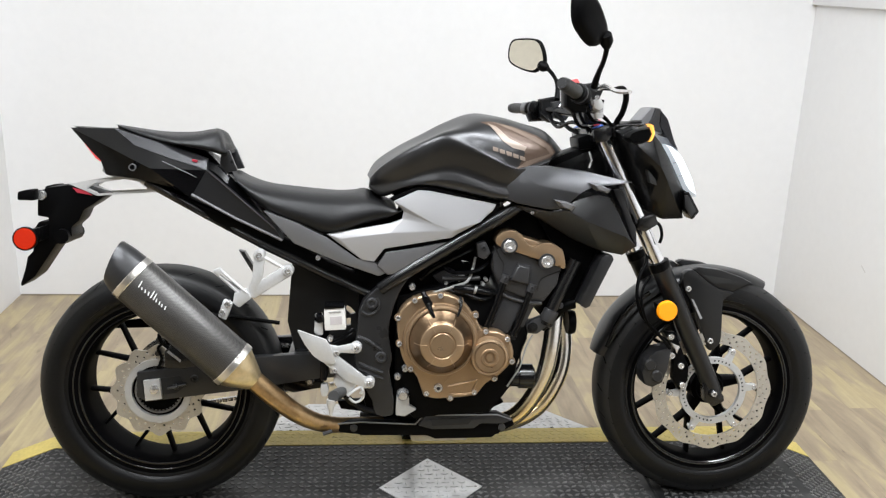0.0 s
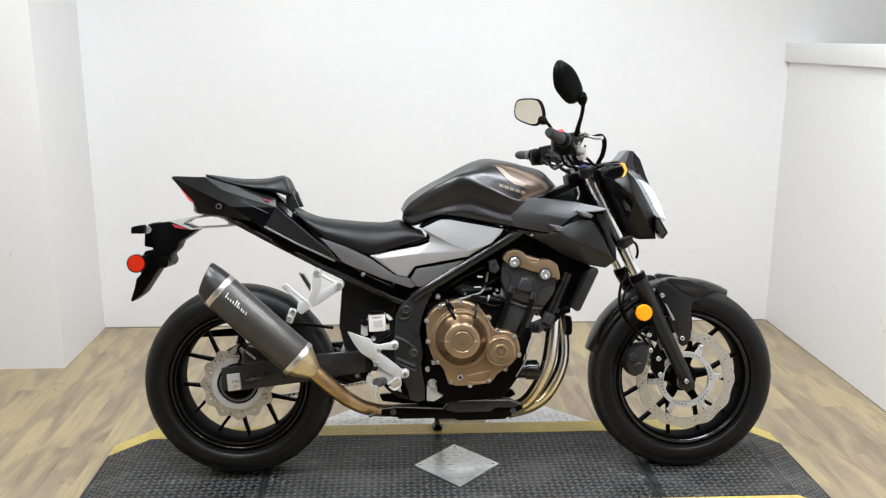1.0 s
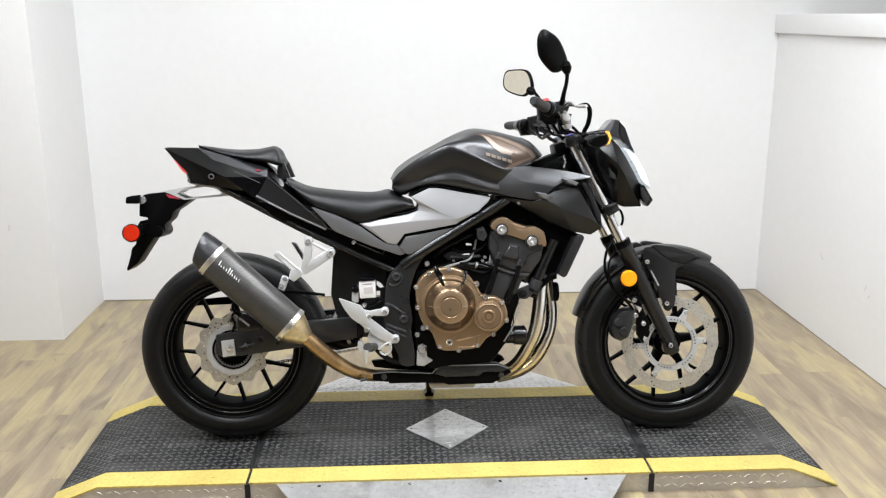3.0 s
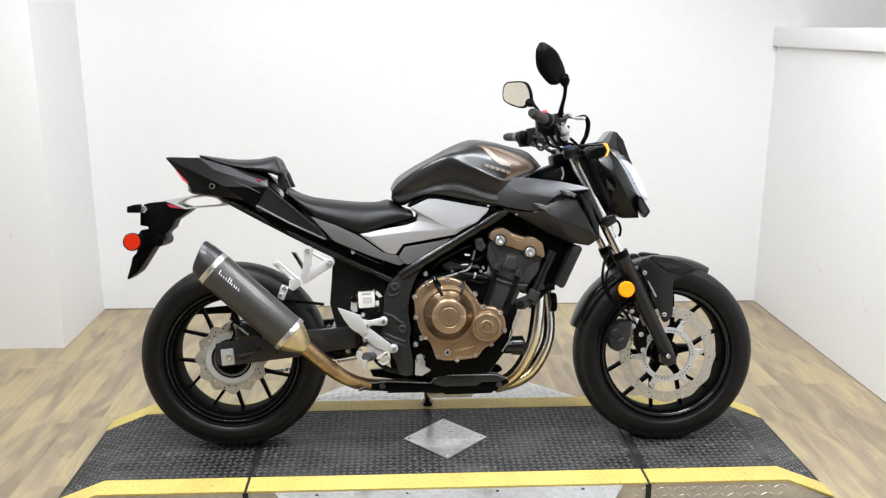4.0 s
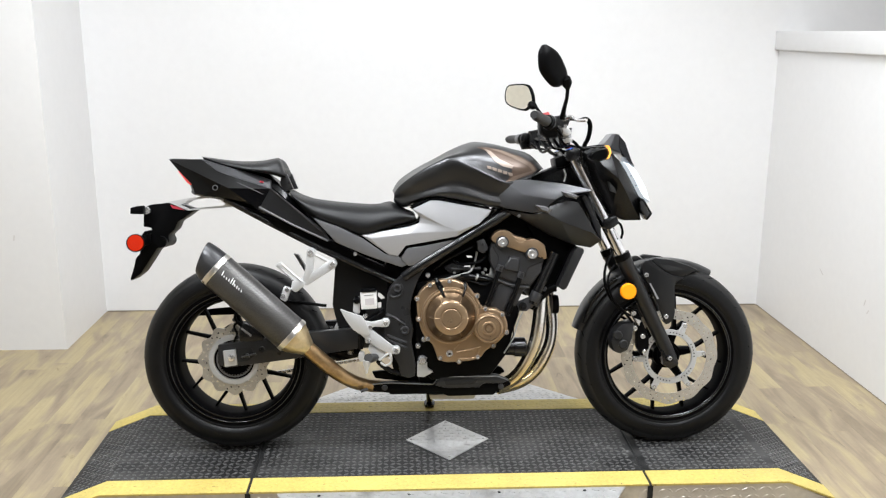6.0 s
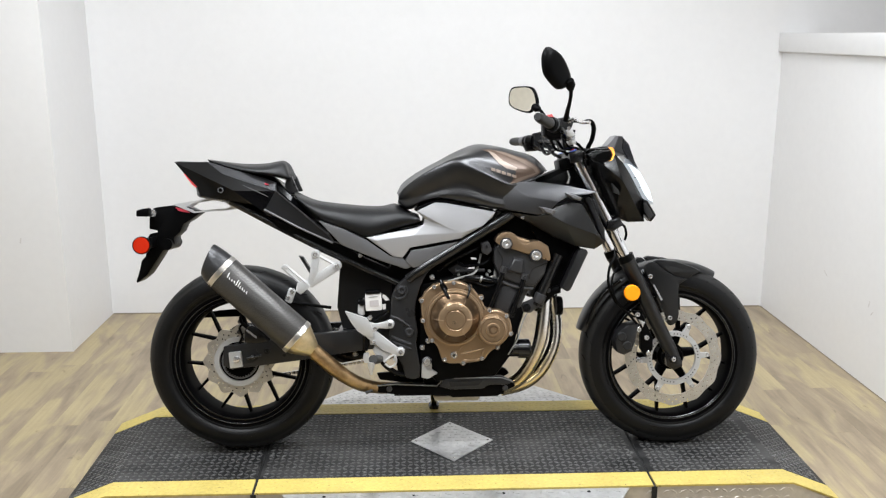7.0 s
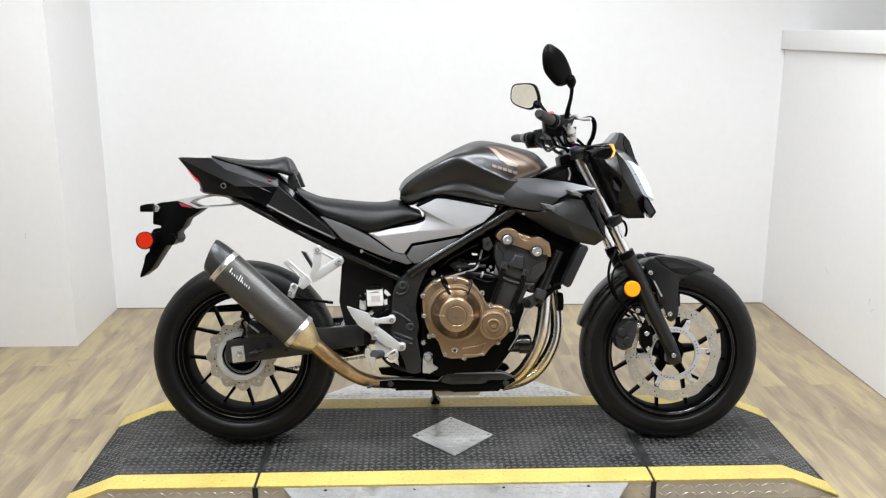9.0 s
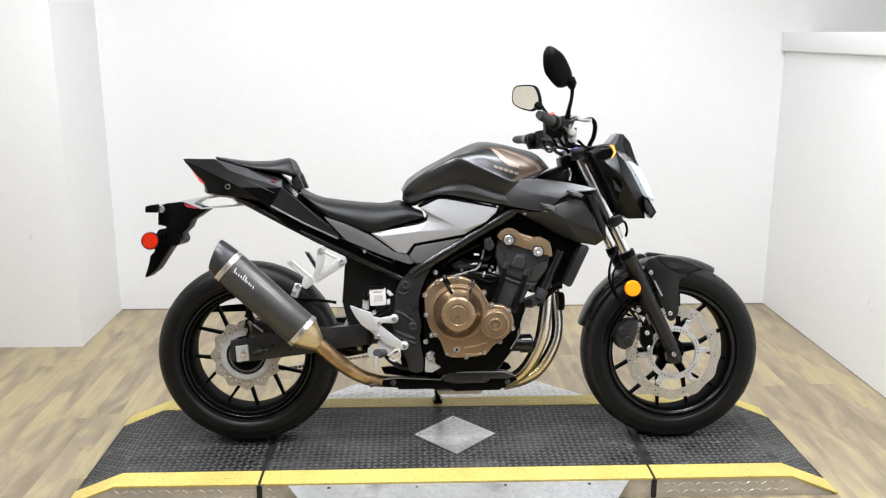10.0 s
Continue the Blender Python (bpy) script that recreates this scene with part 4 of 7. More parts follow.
part("cover_seam", tube([(0.997, -0.1345, 0.613), (0.962, -0.1345, 0.6), (0.944, -0.1345, 0.588), (0.938, -0.1345, 0.563)], 0.0016, 6, smooth=3), SEAM_BLACK, cyl)
part("base_flange", tube([(0.842, -0.132, 0.557), (0.872, -0.134, 0.543), (0.91, -0.134, 0.533), (0.95, -0.132, 0.53)], 0.0045, 8, smooth=2), ENGINE_BLACK, cyl)
for stud in ([(0.855, -0.142, 0.595), (0.832, -0.142, 0.524), (0.809, -0.142, 0.466)], [(0.922, -0.142, 0.572), (0.902, -0.142, 0.507), (0.879, -0.142, 0.451)]):
    part("stud", tube(stud, [0.0085, 0.0075, 0.0075], 12), BLACK_GLOSS, cyl)
    part("stud_boss", tube([Vector(stud[0]) - (Vector(stud[1]) - Vector(stud[0])).normalized() * 0.008, Vector(stud[0]) + (Vector(stud[1]) - Vector(stud[0])).normalized() * 0.012], 0.0105, 14), ENGINE_BLACK, cyl)
    part("stud_bolt", bolt(stud[0][0], stud[0][2], 0.150, 0.006), ENGINE_BLACK, cyl)
head = part("head_cover", plate(round_outline([(0.827, 0.686), (0.839, 0.705), (0.857, 0.713), (0.878, 0.712), (0.894, 0.702), (0.903, 0.686), (0.916, 0.676), (0.93, 0.676), (0.944, 0.683), (0.965, 0.684), (0.983, 0.676), (0.997, 0.661), (1.003, 0.622), (0.981, 0.627), (0.931, 0.645), (0.895, 0.656), (0.846, 0.671)], 3), 0.08, 0.148, 0.006), BRONZE, bike, "bronze cylinder head cover")
part("head_cover", plate([(0.838, 0.687), (0.866, 0.708), (1.0, 0.667), (1.005, 0.625), (0.965, 0.632), (0.872, 0.656)], -0.12, 0.134, 0.008), BRONZE, bike, "bronze cylinder head cover")
for q in ((0.862, 0.676, 1), (0.957, 0.638, 1)):
    part("cap_seat", lathe([(-0.003, 0.0145), (-0.003, 0.020), (0.01, 0.021)], (q[0], -0.150, q[1]), "y", 24), ENGINE_BLACK, head)
    part("cap", lathe([(-0.004, 0.0001), (-0.006, 0.005), (-0.009, 0.007), (-0.009, 0.0135), (-0.007, 0.0155), (0.01, 0.0155)], (q[0], -0.150, q[1]), "y", 24), BOLT_STEEL, head, "bright hex cap")
case = round_outline([(0.591, 0.505), (0.629, 0.547), (0.695, 0.561), (0.748, 0.541), (0.782, 0.499), (0.801, 0.469), (0.841, 0.465), (0.869, 0.441), (0.877, 0.399), (0.848, 0.36), (0.809, 0.333), (0.784, 0.306), (0.724, 0.298), (0.662, 0.302), (0.639, 0.353), (0.612, 0.381), (0.595, 0.43)], 3)
cover = part("clutch_cover", plate(case, 0.11, 0.168, 0.006, segments=3), BRONZE, bike, "bronze painted clutch cover")
CC, AC = (0.695, 0.446), (0.8145, 0.4075)
part("clutch_flange", lathe([(-0.180, 0.074), (-0.188, 0.078), (-0.190, 0.0795), (-0.190, 0.083), (-0.186, 0.0855), (-0.180, 0.0862), (-0.179, 0.0905), (-0.165, 0.092)], (CC[0], 0, CC[1]), "y", 72), BRONZE, cover)
part("clutch_cone", lathe([(-0.2235, 0.0524), (-0.2225, 0.0538), (-0.213, 0.0592), (-0.200, 0.0672), (-0.187, 0.0785)], (CC[0], 0, CC[1]), "y", 72), BRONZE_SHADED, cover, "turned bronze cone darkened for its dark reflections")
part("clutch_dome", lathe([(-0.2262, 0.0001), (-0.2262, 0.0275), (-0.2245, 0.0295), (-0.2245, 0.0315), (-0.2268, 0.0335), (-0.2262, 0.0498), (-0.2248, 0.0522), (-0.2225, 0.0534)], (CC[0], 0, CC[1]), "y", 64), BRONZE, cover, "flat round clutch dome")
for i in range(6):
    a = radians(60 * i)
    u, v = math.cos(a), math.sin(a)
    part("rib", tube([(CC[0] + 0.035 * u, -0.2268, CC[1] + 0.035 * v), (CC[0] + 0.0515 * u, -0.2255, CC[1] + 0.0515 * v), (CC[0] + 0.060 * u, -0.2122, CC[1] + 0.060 * v), (CC[0] + 0.0665 * u, -0.2015, CC[1] + 0.0665 * v)], [0.0013, 0.0013, 0.0012, 0.001], 6), BRONZE, cover)
part("generator_dome", lathe([(-0.1975, 0.0001), (-0.1975, 0.0085), (-0.194, 0.0105), (-0.194, 0.0135), (-0.199, 0.0155), (-0.1985, 0.0205), (-0.195, 0.0225), (-0.195, 0.0355), (-0.1915, 0.0365), (-0.1915, 0.0385), (-0.195, 0.0395), (-0.193, 0.0445), (-0.184, 0.0475), (-0.165, 0.048)],
                             (AC[0], 0, AC[1]), "y", 56), BRONZE, cover, "stepped round cover")
for q in [(0.591, 0.5), (0.631, 0.543), (0.693, 0.555), (0.742, 0.542), (0.78, 0.507), (0.806, 0.466), (0.86, 0.447), (0.873, 0.391), (0.831, 0.348), (0.781, 0.313), (0.722, 0.299), (0.663, 0.311), (0.624, 0.373), (0.595, 0.436)]:
    part("cover_boss", lathe([(0, 0.0001), (0, 0.0085), (0.012, 0.0095)], (q[0], -0.1695, q[1]), "y", 14), BRONZE, cover)
    part("cover_bolt", bolt(q[0], q[1], 0.1695, 0.0068, 0.005), BOLT_STEEL, cover)
part("filler_plug", lathe([(-0.004, 0.0001), (-0.004, 0.009), (-0.001, 0.012), (0.01, 0.013)], (0.692, -0.172, 0.325), "y", 8), BOLT_STEEL, cover)
part("casting_rib", tube([(0.715, -0.169, 0.329), (0.754, -0.169, 0.336), (0.789, -0.169, 0.345), (0.777, -0.169, 0.312), (0.76, -0.169, 0.308), (0.72, -0.169, 0.308)], 0.0035, 8), BRONZE, cover)
part("casting_rib", tube([(0.705, -0.168, 0.336), (0.723, -0.168, 0.356)], 0.002, 6), BRONZE, cover)
part("plug_socket", lathe([(-0.0005, 0.0001), (-0.0005, 0.0042), (0.002, 0.0045)], (0.692, -0.1765, 0.325), "y", 10), SEAM_BLACK, cover)
part("cable_boss", tube([(0.671, -0.172, 0.53), (0.676, -0.184, 0.514), (0.682, -0.19, 0.5)], [0.011, 0.01, 0.006], 14), BRONZE, cover)
# black tubes drawn for the dark strap-like reflections on the cover
part("strap_reflection", tube([(0.652, -0.165, 0.562), (0.661, -0.186, 0.541), (0.672, -0.198, 0.516), (0.681, -0.2, 0.498)], [0.006, 0.006, 0.005, 0.003], 10, smooth=3), BLACK_GLOSS, cover)
part("strap_reflection", tube([(0.742, -0.165, 0.552), (0.742, -0.186, 0.534), (0.733, -0.198, 0.51)], [0.004, 0.004, 0.002], 10, smooth=3), BLACK_GLOSS, cover)
part("wire_clamp", plate([(0.646, 0.553), (0.662, 0.559), (0.675, 0.538), (0.658, 0.529)], 0.172, 0.192, 0.003), BLACK_GLOSS, cover)
part("sump", plate([(0.595, 0.262), (0.787, 0.263), (0.817, 0.229), (0.81, 0.202), (0.628, 0.201), (0.595, 0.218)], -0.1, 0.1, 0.01), BLACK_PLASTIC, bike, "black oil sump")
part("oil_filter", lathe([(-0.045, 0.001), (-0.045, 0.027), (0.03, 0.027), (0.031, 0.032), (0.066, 0.032), (0.068, 0.03), (0.068, 0.027), (0.072, 0.024), (0.072, 0.001)], (0.879, -0.06, 0.322), "x", 28), FRAME_BLACK, bike, "black oil filter canister")
for q in [(0.626, 0.57), (0.593, 0.343), (0.612, 0.364)]:
    part("engine_bolt", lathe([(-0.008, 0.001), (-0.008, 0.006), (0.0, 0.009), (0.02, 0.009)], (q[0], -0.135, q[1]), "y", 12), BOLT_STEEL, engine)
part("stand_bracket", plate([(0.589, 0.246), (0.591, 0.293), (0.603, 0.311), (0.621, 0.306), (0.623, 0.271), (0.641, 0.26), (0.612, 0.243)], 0.11, 0.142, 0.003), RING_ALU, bike, "dull aluminium bracket")
part("bracket_bolt", lathe([(-0.01, 0.001), (-0.01, 0.010), (0.0, 0.015), (0.03, 0.015)], (0.607, -0.142, 0.298), "y", 16), BOLT_STEEL, bike)

# hoses, wires and small fittings between engine and frame
part("wire", tube([(0.785, -0.1, 0.641), (0.777, -0.11, 0.61), (0.763, -0.12, 0.582), (0.729, -0.13, 0.571), (0.693, -0.14, 0.562), (0.663, -0.15, 0.553)], 0.0035, 8, smooth=4), GREY_WIRE, bike, "grey sleeved wire")
part("wire", tube([(0.65, -0.15, 0.56), (0.655, -0.17, 0.551), (0.664, -0.19, 0.533)], 0.005, 8, smooth=4), BLACK_PLASTIC, bike)
part("sensor_plug", tube([(0.729, -0.13, 0.567), (0.753, -0.13, 0.564), (0.785, -0.13, 0.562), (0.824, -0.125, 0.553)], [0.007, 0.011, 0.009, 0.007], 10), BLACK_GLOSS, bike, "black sensor plug")
part("plug_band", tube([(0.779, -0.131, 0.564), (0.785, -0.131, 0.562)], 0.0105, 12), GREY_WIRE, bike)
part("vent_hose", tube([(0.93, -0.13, 0.448), (0.916, -0.13, 0.42), (0.901, -0.135, 0.371), (0.888, -0.135, 0.347), (0.87, -0.13, 0.316)], 0.0022, 8, smooth=4), GREY_WIRE, bike)
part("vent_hose", tube([(0.916, -0.13, 0.443), (0.901, -0.13, 0.402), (0.899, -0.135, 0.375), (0.883, -0.13, 0.334)], 0.002, 8, smooth=4), BLACK_GLOSS, bike)
for q in [(0.805, 0.573), (0.688, 0.561), (0.745, 0.584), (0.712, 0.575), (0.813, 0.584)]:
    part("clip", lathe([(-0.006, 0.0001), (-0.005, 0.004), (0.0, 0.005), (0.02, 0.005)], (q[0], -0.105, q[1]), "y", 10), GREY_WIRE, bike)
part("hose", tube([(0.774, -0.11, 0.568), (0.81, -0.12, 0.561), (0.845, -0.13, 0.548)], 0.006, 8, smooth=4), BLACK_PLASTIC, bike)
part("injector_cover", plate([(0.677, 0.592), (0.714, 0.614), (0.739, 0.602), (0.743, 0.58), (0.703, 0.566)], 0.06, 0.095, 0.006), ENGINE_BLACK, bike, "dark injector cover")
part("hose", tube([(0.695, -0.1, 0.633), (0.723, -0.12, 0.606), (0.784, -0.12, 0.609), (0.822, -0.1, 0.632)], 0.005, 8, smooth=4), BLACK_GLOSS, bike)
part("hose", tube([(0.647, -0.11, 0.587), (0.683, -0.12, 0.617), (0.737, -0.12, 0.645), (0.793, -0.1, 0.669)], 0.006, 8, smooth=4), BLACK_GLOSS, bike)
part("hose", tube([(0.711, -0.13, 0.563), (0.754, -0.13, 0.554), (0.801, -0.13, 0.539), (0.831, -0.12, 0.547)], 0.005, 8, smooth=4), BLACK_GLOSS, bike)
part("fuel_rail", rod((0.702, -0.11, 0.587), (0.796, -0.11, 0.589), 0.006, 10), ENGINE_BLACK, bike)
part("frame_lug", plate([(0.783, 0.678), (0.805, 0.685), (0.819, 0.656), (0.805, 0.639), (0.787, 0.646)], 0.1, 0.132, 0.003), ENGINE_BLACK, bike)
part("lug_bolt", bolt(0.801, 0.668, 0.13, 0.006), ENGINE_BLACK, bike)
for q in [(0.962, 0.67), (0.976, 0.474), (0.927, 0.474), (0.999, 0.523)]:
    part("hose_clip", lathe([(-0.006, 0.001), (-0.006, 0.006), (0.0, 0.009), (0.03, 0.009)], (q[0], -0.125, q[1]), "y", 10), ENGINE_BLACK, bike)

# black sheets added behind the engine's gaps in place of the shade there
part("airbox_gap_filler", holed([(0.516, 0.559), (0.839, 0.742), (0.846, 0.637), (0.835, 0.56), (0.708, 0.522), (0.579, 0.527)], [[(x + 0.005, z - 0.006) for x, z in h] for h in HOLES], -0.012, 0.0), BLACK_PLASTIC, bike, "black filler sheet behind the airbox")
part("head_gap_filler", plate([(0.811, 0.702), (0.881, 0.752), (0.985, 0.735), (1.071, 0.639), (1.043, 0.582), (0.834, 0.584)], -0.09, 0.05, 0.004), BLACK_PLASTIC, bike, "black filler plate behind the cylinder head")

# radiator
# added black plates fill see-through gaps with the dark of their shade
part("centre_filler", plate([(0.494, 0.541), (0.631, 0.596), (0.648, 0.352), (0.638, 0.224), (0.517, 0.233), (0.499, 0.317)], -0.08, 0.07, 0.004), BLACK_PLASTIC, bike, "black filler plate inside the frame")
part("radiator_gap_filler", plate([(0.932, 0.75), (1.08, 0.68), (1.112, 0.656), (1.046, 0.521), (0.993, 0.475), (0.952, 0.494), (0.979, 0.577), (1.001, 0.633)], -0.13, 0.1, 0.006), BLACK_PLASTIC, bike, "black filler plate behind the radiator end tank")
radiator = part("radiator", plate([(1.038, 0.533), (1.056, 0.521), (1.067, 0.527), (1.123, 0.646), (1.118, 0.656), (1.101, 0.658), (1.091, 0.65)], 0.1, 0.16, 0.006), PLATE_GREY, bike, "dark radiator end tank")
part("radiator_grille", plate([(1.092, 0.662), (1.118, 0.654), (1.06, 0.523), (1.032, 0.53)], -0.16, 0.11, 0.004), BLACK_PLASTIC, radiator, "black radiator core")
part("radiator_hose", tube([(1.041, -0.1, 0.524), (1.013, -0.1, 0.515), (0.987, -0.09, 0.486), (0.961, -0.08, 0.457)], 0.014, 10, smooth=3), BLACK_PLASTIC, bike)
part("horn", lathe([(0.0, 0.001), (0.0, 0.03), (0.01, 0.033), (0.02, 0.03), (0.02, 0.001)], (1.042, -0.02, 0.457), "x", 24), BLACK_PLASTIC, bike, "black horn disc")

# exhaust
part("header_pipe", tube([(1.006, -0.05, 0.555), (0.998, -0.06, 0.472), (0.992, -0.065, 0.408), (0.978, -0.06, 0.328), (0.942, -0.05, 0.25), (0.898, -0.045, 0.204), (0.836, -0.04, 0.185)], 0.0225, 18, smooth=5), STEEL_PIPE, bike, "heat-tinted steel header pipe")
part("header_pipe", tube([(1.03, 0.03, 0.517), (1.044, 0.04, 0.448), (1.052, 0.04, 0.37), (1.038, 0.03, 0.3), (0.991, 0.015, 0.226), (0.932, -0, 0.189), (0.858, -0.01, 0.173)], 0.0225, 18, smooth=5), STEEL_PIPE, bike, "heat-tinted steel header pipe")
BELLY = [(0.437, 0.217), (0.505, 0.222), (0.562, 0.219), (0.64, 0.215), (0.659, 0.242), (0.849, 0.241), (0.886, 0.225), (0.897, 0.209), (0.851, 0.186), (0.837, 0.175), (0.691, 0.173), (0.67, 0.182), (0.519, 0.184), (0.448, 0.193)]
belly = part("belly_guard", plate(BELLY, 0.085, 0.115, 0.006), BLACK_PLASTIC, bike, "black belly guard")
part("far_side", plate(BELLY, -0.09, -0.07, 0.006), BLACK_PLASTIC, belly)
part("guard_floor", box(0.5, 0.86, -0.09, 0.075, 0.176, 0.184, 0.002), BLACK_PLASTIC, belly)
part("guard_trim", plate([(0.647, 0.212), (0.664, 0.24), (0.849, 0.239), (0.886, 0.224), (0.864, 0.215), (0.806, 0.216), (0.789, 0.203), (0.683, 0.202)], 0.112, 0.124, 0.004), PLATE_GREY, belly)
# a black plate on the trim stands in for the shaded recess
part("guard_recess_shade", plate([(0.676, 0.23), (0.788, 0.232), (0.774, 0.215), (0.683, 0.212)], 0.113, 0.1255, 0.001), SEAM_BLACK, belly)
part("guard_edge", tube([(0.444, -0.114, 0.216), (0.505, -0.116, 0.221), (0.562, -0.116, 0.218), (0.64, -0.117, 0.214), (0.662, -0.122, 0.240), (0.849, -0.122, 0.239), (0.885, -0.118, 0.224)], 0.0022, 8), MID_PANEL, belly)
for gx, gz in ((0.862, 0.203), (0.485, 0.205)):
    part("guard_bolt", lathe([(-0.004, 0.0001), (-0.004, 0.006), (-0.002, 0.0095), (0.01, 0.0105)], (gx, -0.115, gz), "y", 16), ENGINE_BLACK, belly)
part("collector_plate", plate([(0.628, 0.169), (0.787, 0.169), (0.776, 0.152), (0.635, 0.152)], -0.05, 0.07, 0.003), TAN_STEEL, bike, "dull metal collector plate")
MUF = [(-0.025, -0.2, 0.602), (0.2, -0.2, 0.396), (0.247, -0.19, 0.353), (-0.045, -0.2, 0.622), (-0.075, -0.2, 0.648)]
A0, A1, A2, A3, A4 = [Vector(p) for p in MUF]
ax = (A1 - A0).normalized()
muffler = part("muffler", tube([A0, A0.lerp(A1, 0.02), A1.lerp(A0, 0.02), A1], [0.056, 0.0575, 0.0575, 0.056], 40), MUFFLER_CARBON, bike, "dark carbon-look muffler sleeve")
for p in (A0, A1):
    part("band", tube([p - ax * 0.0085, p - ax * 0.007, p + ax * 0.007, p + ax * 0.0085], [0.0575, 0.059, 0.059, 0.0575], 40), BAND_STEEL, muffler, "bright clamp band")
tip = tube([A0 - ax * 0.006, A0 - ax * 0.03, A0 - ax * 0.052, A0 - ax * 0.057, A0 - ax * 0.054, A0 - ax * 0.02], [0.0565, 0.0545, 0.05, 0.047, 0.043, 0.040], 40)
upn = Vector((0, 0, 1)) - ax * ax.z
upn.normalize()
for v in tip.verts:
    d = (v.co - A0)
    along = -d.dot(ax)
    if along > 0.015:
        v.co -= ax * d.dot(upn) * 0.36 * min(1, (along - 0.015) / 0.03)
part("end_cap", tip, MUFFLER_CAP, muffler, "dark slanted muffler end cap")
part("cone", tube([A1 + ax * 0.004, A1 + ax * 0.02, A2], [0.056, 0.05, 0.026], 32), PALE_GOLD, muffler, "gold heat-tinted cone")
part("link_pipe", tube([A2 - ax * 0.01] + [(0.292, -0.175, 0.308), (0.34, -0.155, 0.263), (0.392, -0.128, 0.227), (0.444, -0.095, 0.207), (0.508, -0.07, 0.199), (0.558, -0.05, 0.195)], [0.0235, 0.0245, 0.0235, 0.022, 0.020, 0.019, 0.018, 0.018][:7], 22, smooth=5), GOLD_PIPE, bike, "gold heat-tinted link pipe")
part("pipe_clamp", tube([(0.402, -0.123, 0.223), (0.418, -0.114, 0.217)], 0.021, 20), GOLD_PIPE, bike)
part("clamp_bolt", rod((0.41, -0.15, 0.203), (0.432, -0.15, 0.21), 0.005, 8), ENGINE_BLACK, bike)
part("hanger_link", plate([(0.176, 0.545), (0.197, 0.536), (0.182, 0.496), (0.163, 0.505)], 0.15, 0.178, 0.004), CAST_ALU, muffler, "bright aluminium hanger link")
for q in [(0.186, 0.535), (0.173, 0.515)]:
    part("link_bolt", bolt(q[0], q[1], 0.177, 0.0075, 0.005), BOLT_STEEL, muffler)
# maker's script as plain strokes round the sleeve
nrm = Vector((0, -1, 0))
sidev = ax.cross(nrm).normalized()
for along, low, high in ((0.085, -0.010, 0.016), (0.115, -0.010, -0.002), (0.145, -0.010, 0.001), (0.175, -0.010, 0.003), (0.20, -0.012, 0.018), (0.225, -0.010, 0.016), (0.25, -0.010, 0.002), (0.28, -0.010, 0.003), (0.305, -0.010, 0.001), (0.335, -0.010, 0.003)):
    base = A0.lerp(A1, along)
    pts = []
    for k in range(5):
        th = radians(15) + 0.6 * (low + (high - low) * k / 4) / 0.0582
        pts.append(base - ax * 0.004 * (k / 4 - 0.5) + nrm * 0.0582 * math.cos(th) + sidev * 0.0582 * math.sin(-th))
    part("print_stroke", tube(pts, 0.0015, 6), WHITE_PRINT, muffler)


# ---- tank, seat and panels ----
def stations(lines, halves, widths):
    """Stations for hull(): lines = edges as (x, z) lists from top to bottom; halves = half width of each edge; widths = factor of each station."""
    rows = []
    for i in range(len(lines[0])):
        rows.append([(line[i][0], 0.0 if h == 0 else h * widths[i], line[i][1]) for line, h in zip(lines, halves)])
    return rows


tank_rows = stations([
    [(0.514, 0.836), (0.535, 0.871), (0.587, 0.908), (0.653, 0.943), (0.708, 0.972), (0.774, 0.996), (0.839, 0.991), (0.905, 0.975), (0.97, 0.954), (1.016, 0.907)],
    [(0.517, 0.834), (0.539, 0.864), (0.59, 0.899), (0.653, 0.929), (0.708, 0.954), (0.769, 0.978), (0.831, 0.978), (0.895, 0.961), (0.955, 0.941), (0.994, 0.905)],
    [(0.519, 0.832), (0.543, 0.86), (0.593, 0.897), (0.655, 0.931), (0.706, 0.952), (0.768, 0.953), (0.825, 0.937), (0.888, 0.917), (0.941, 0.908), (0.976, 0.896)],
    [(0.521, 0.833), (0.544, 0.859), (0.596, 0.895), (0.657, 0.927), (0.707, 0.941), (0.768, 0.918), (0.819, 0.893), (0.866, 0.872), (0.912, 0.873), (0.961, 0.885)],
    [(0.521, 0.826), (0.544, 0.847), (0.595, 0.88), (0.657, 0.911), (0.708, 0.928), (0.77, 0.907), (0.821, 0.884), (0.867, 0.865), (0.911, 0.868), (0.961, 0.882)],
    [(0.521, 0.82), (0.544, 0.833), (0.595, 0.86), (0.657, 0.888), (0.71, 0.906), (0.772, 0.89), (0.821, 0.868), (0.867, 0.852), (0.912, 0.859), (0.956, 0.873)],
    [(0.521, 0.817), (0.548, 0.818), (0.601, 0.834), (0.661, 0.853), (0.718, 0.863), (0.774, 0.847), (0.822, 0.829), (0.863, 0.824), (0.904, 0.831), (0.949, 0.852)],
    [(0.519, 0.811), (0.551, 0.791), (0.603, 0.812), (0.66, 0.821), (0.719, 0.813), (0.782, 0.8), (0.826, 0.791), (0.862, 0.786), (0.902, 0.778), (0.943, 0.817)],
    [(0.518, 0.803), (0.551, 0.782), (0.605, 0.801), (0.665, 0.811), (0.727, 0.804), (0.792, 0.792), (0.839, 0.781), (0.877, 0.777), (0.918, 0.769), (0.962, 0.804)]],
    [0, 0.085, 0.14, 0.163, 0.168, 0.1655, 0.156, 0.150, 0], [0.5, 0.68, 0.86, 0.97, 1, 1, 1, 0.98, 0.88, 0.72])
tank_bm = hull(tank_rows, 5, 4)
tank_tree = BVHTree.FromBMesh(tank_bm)
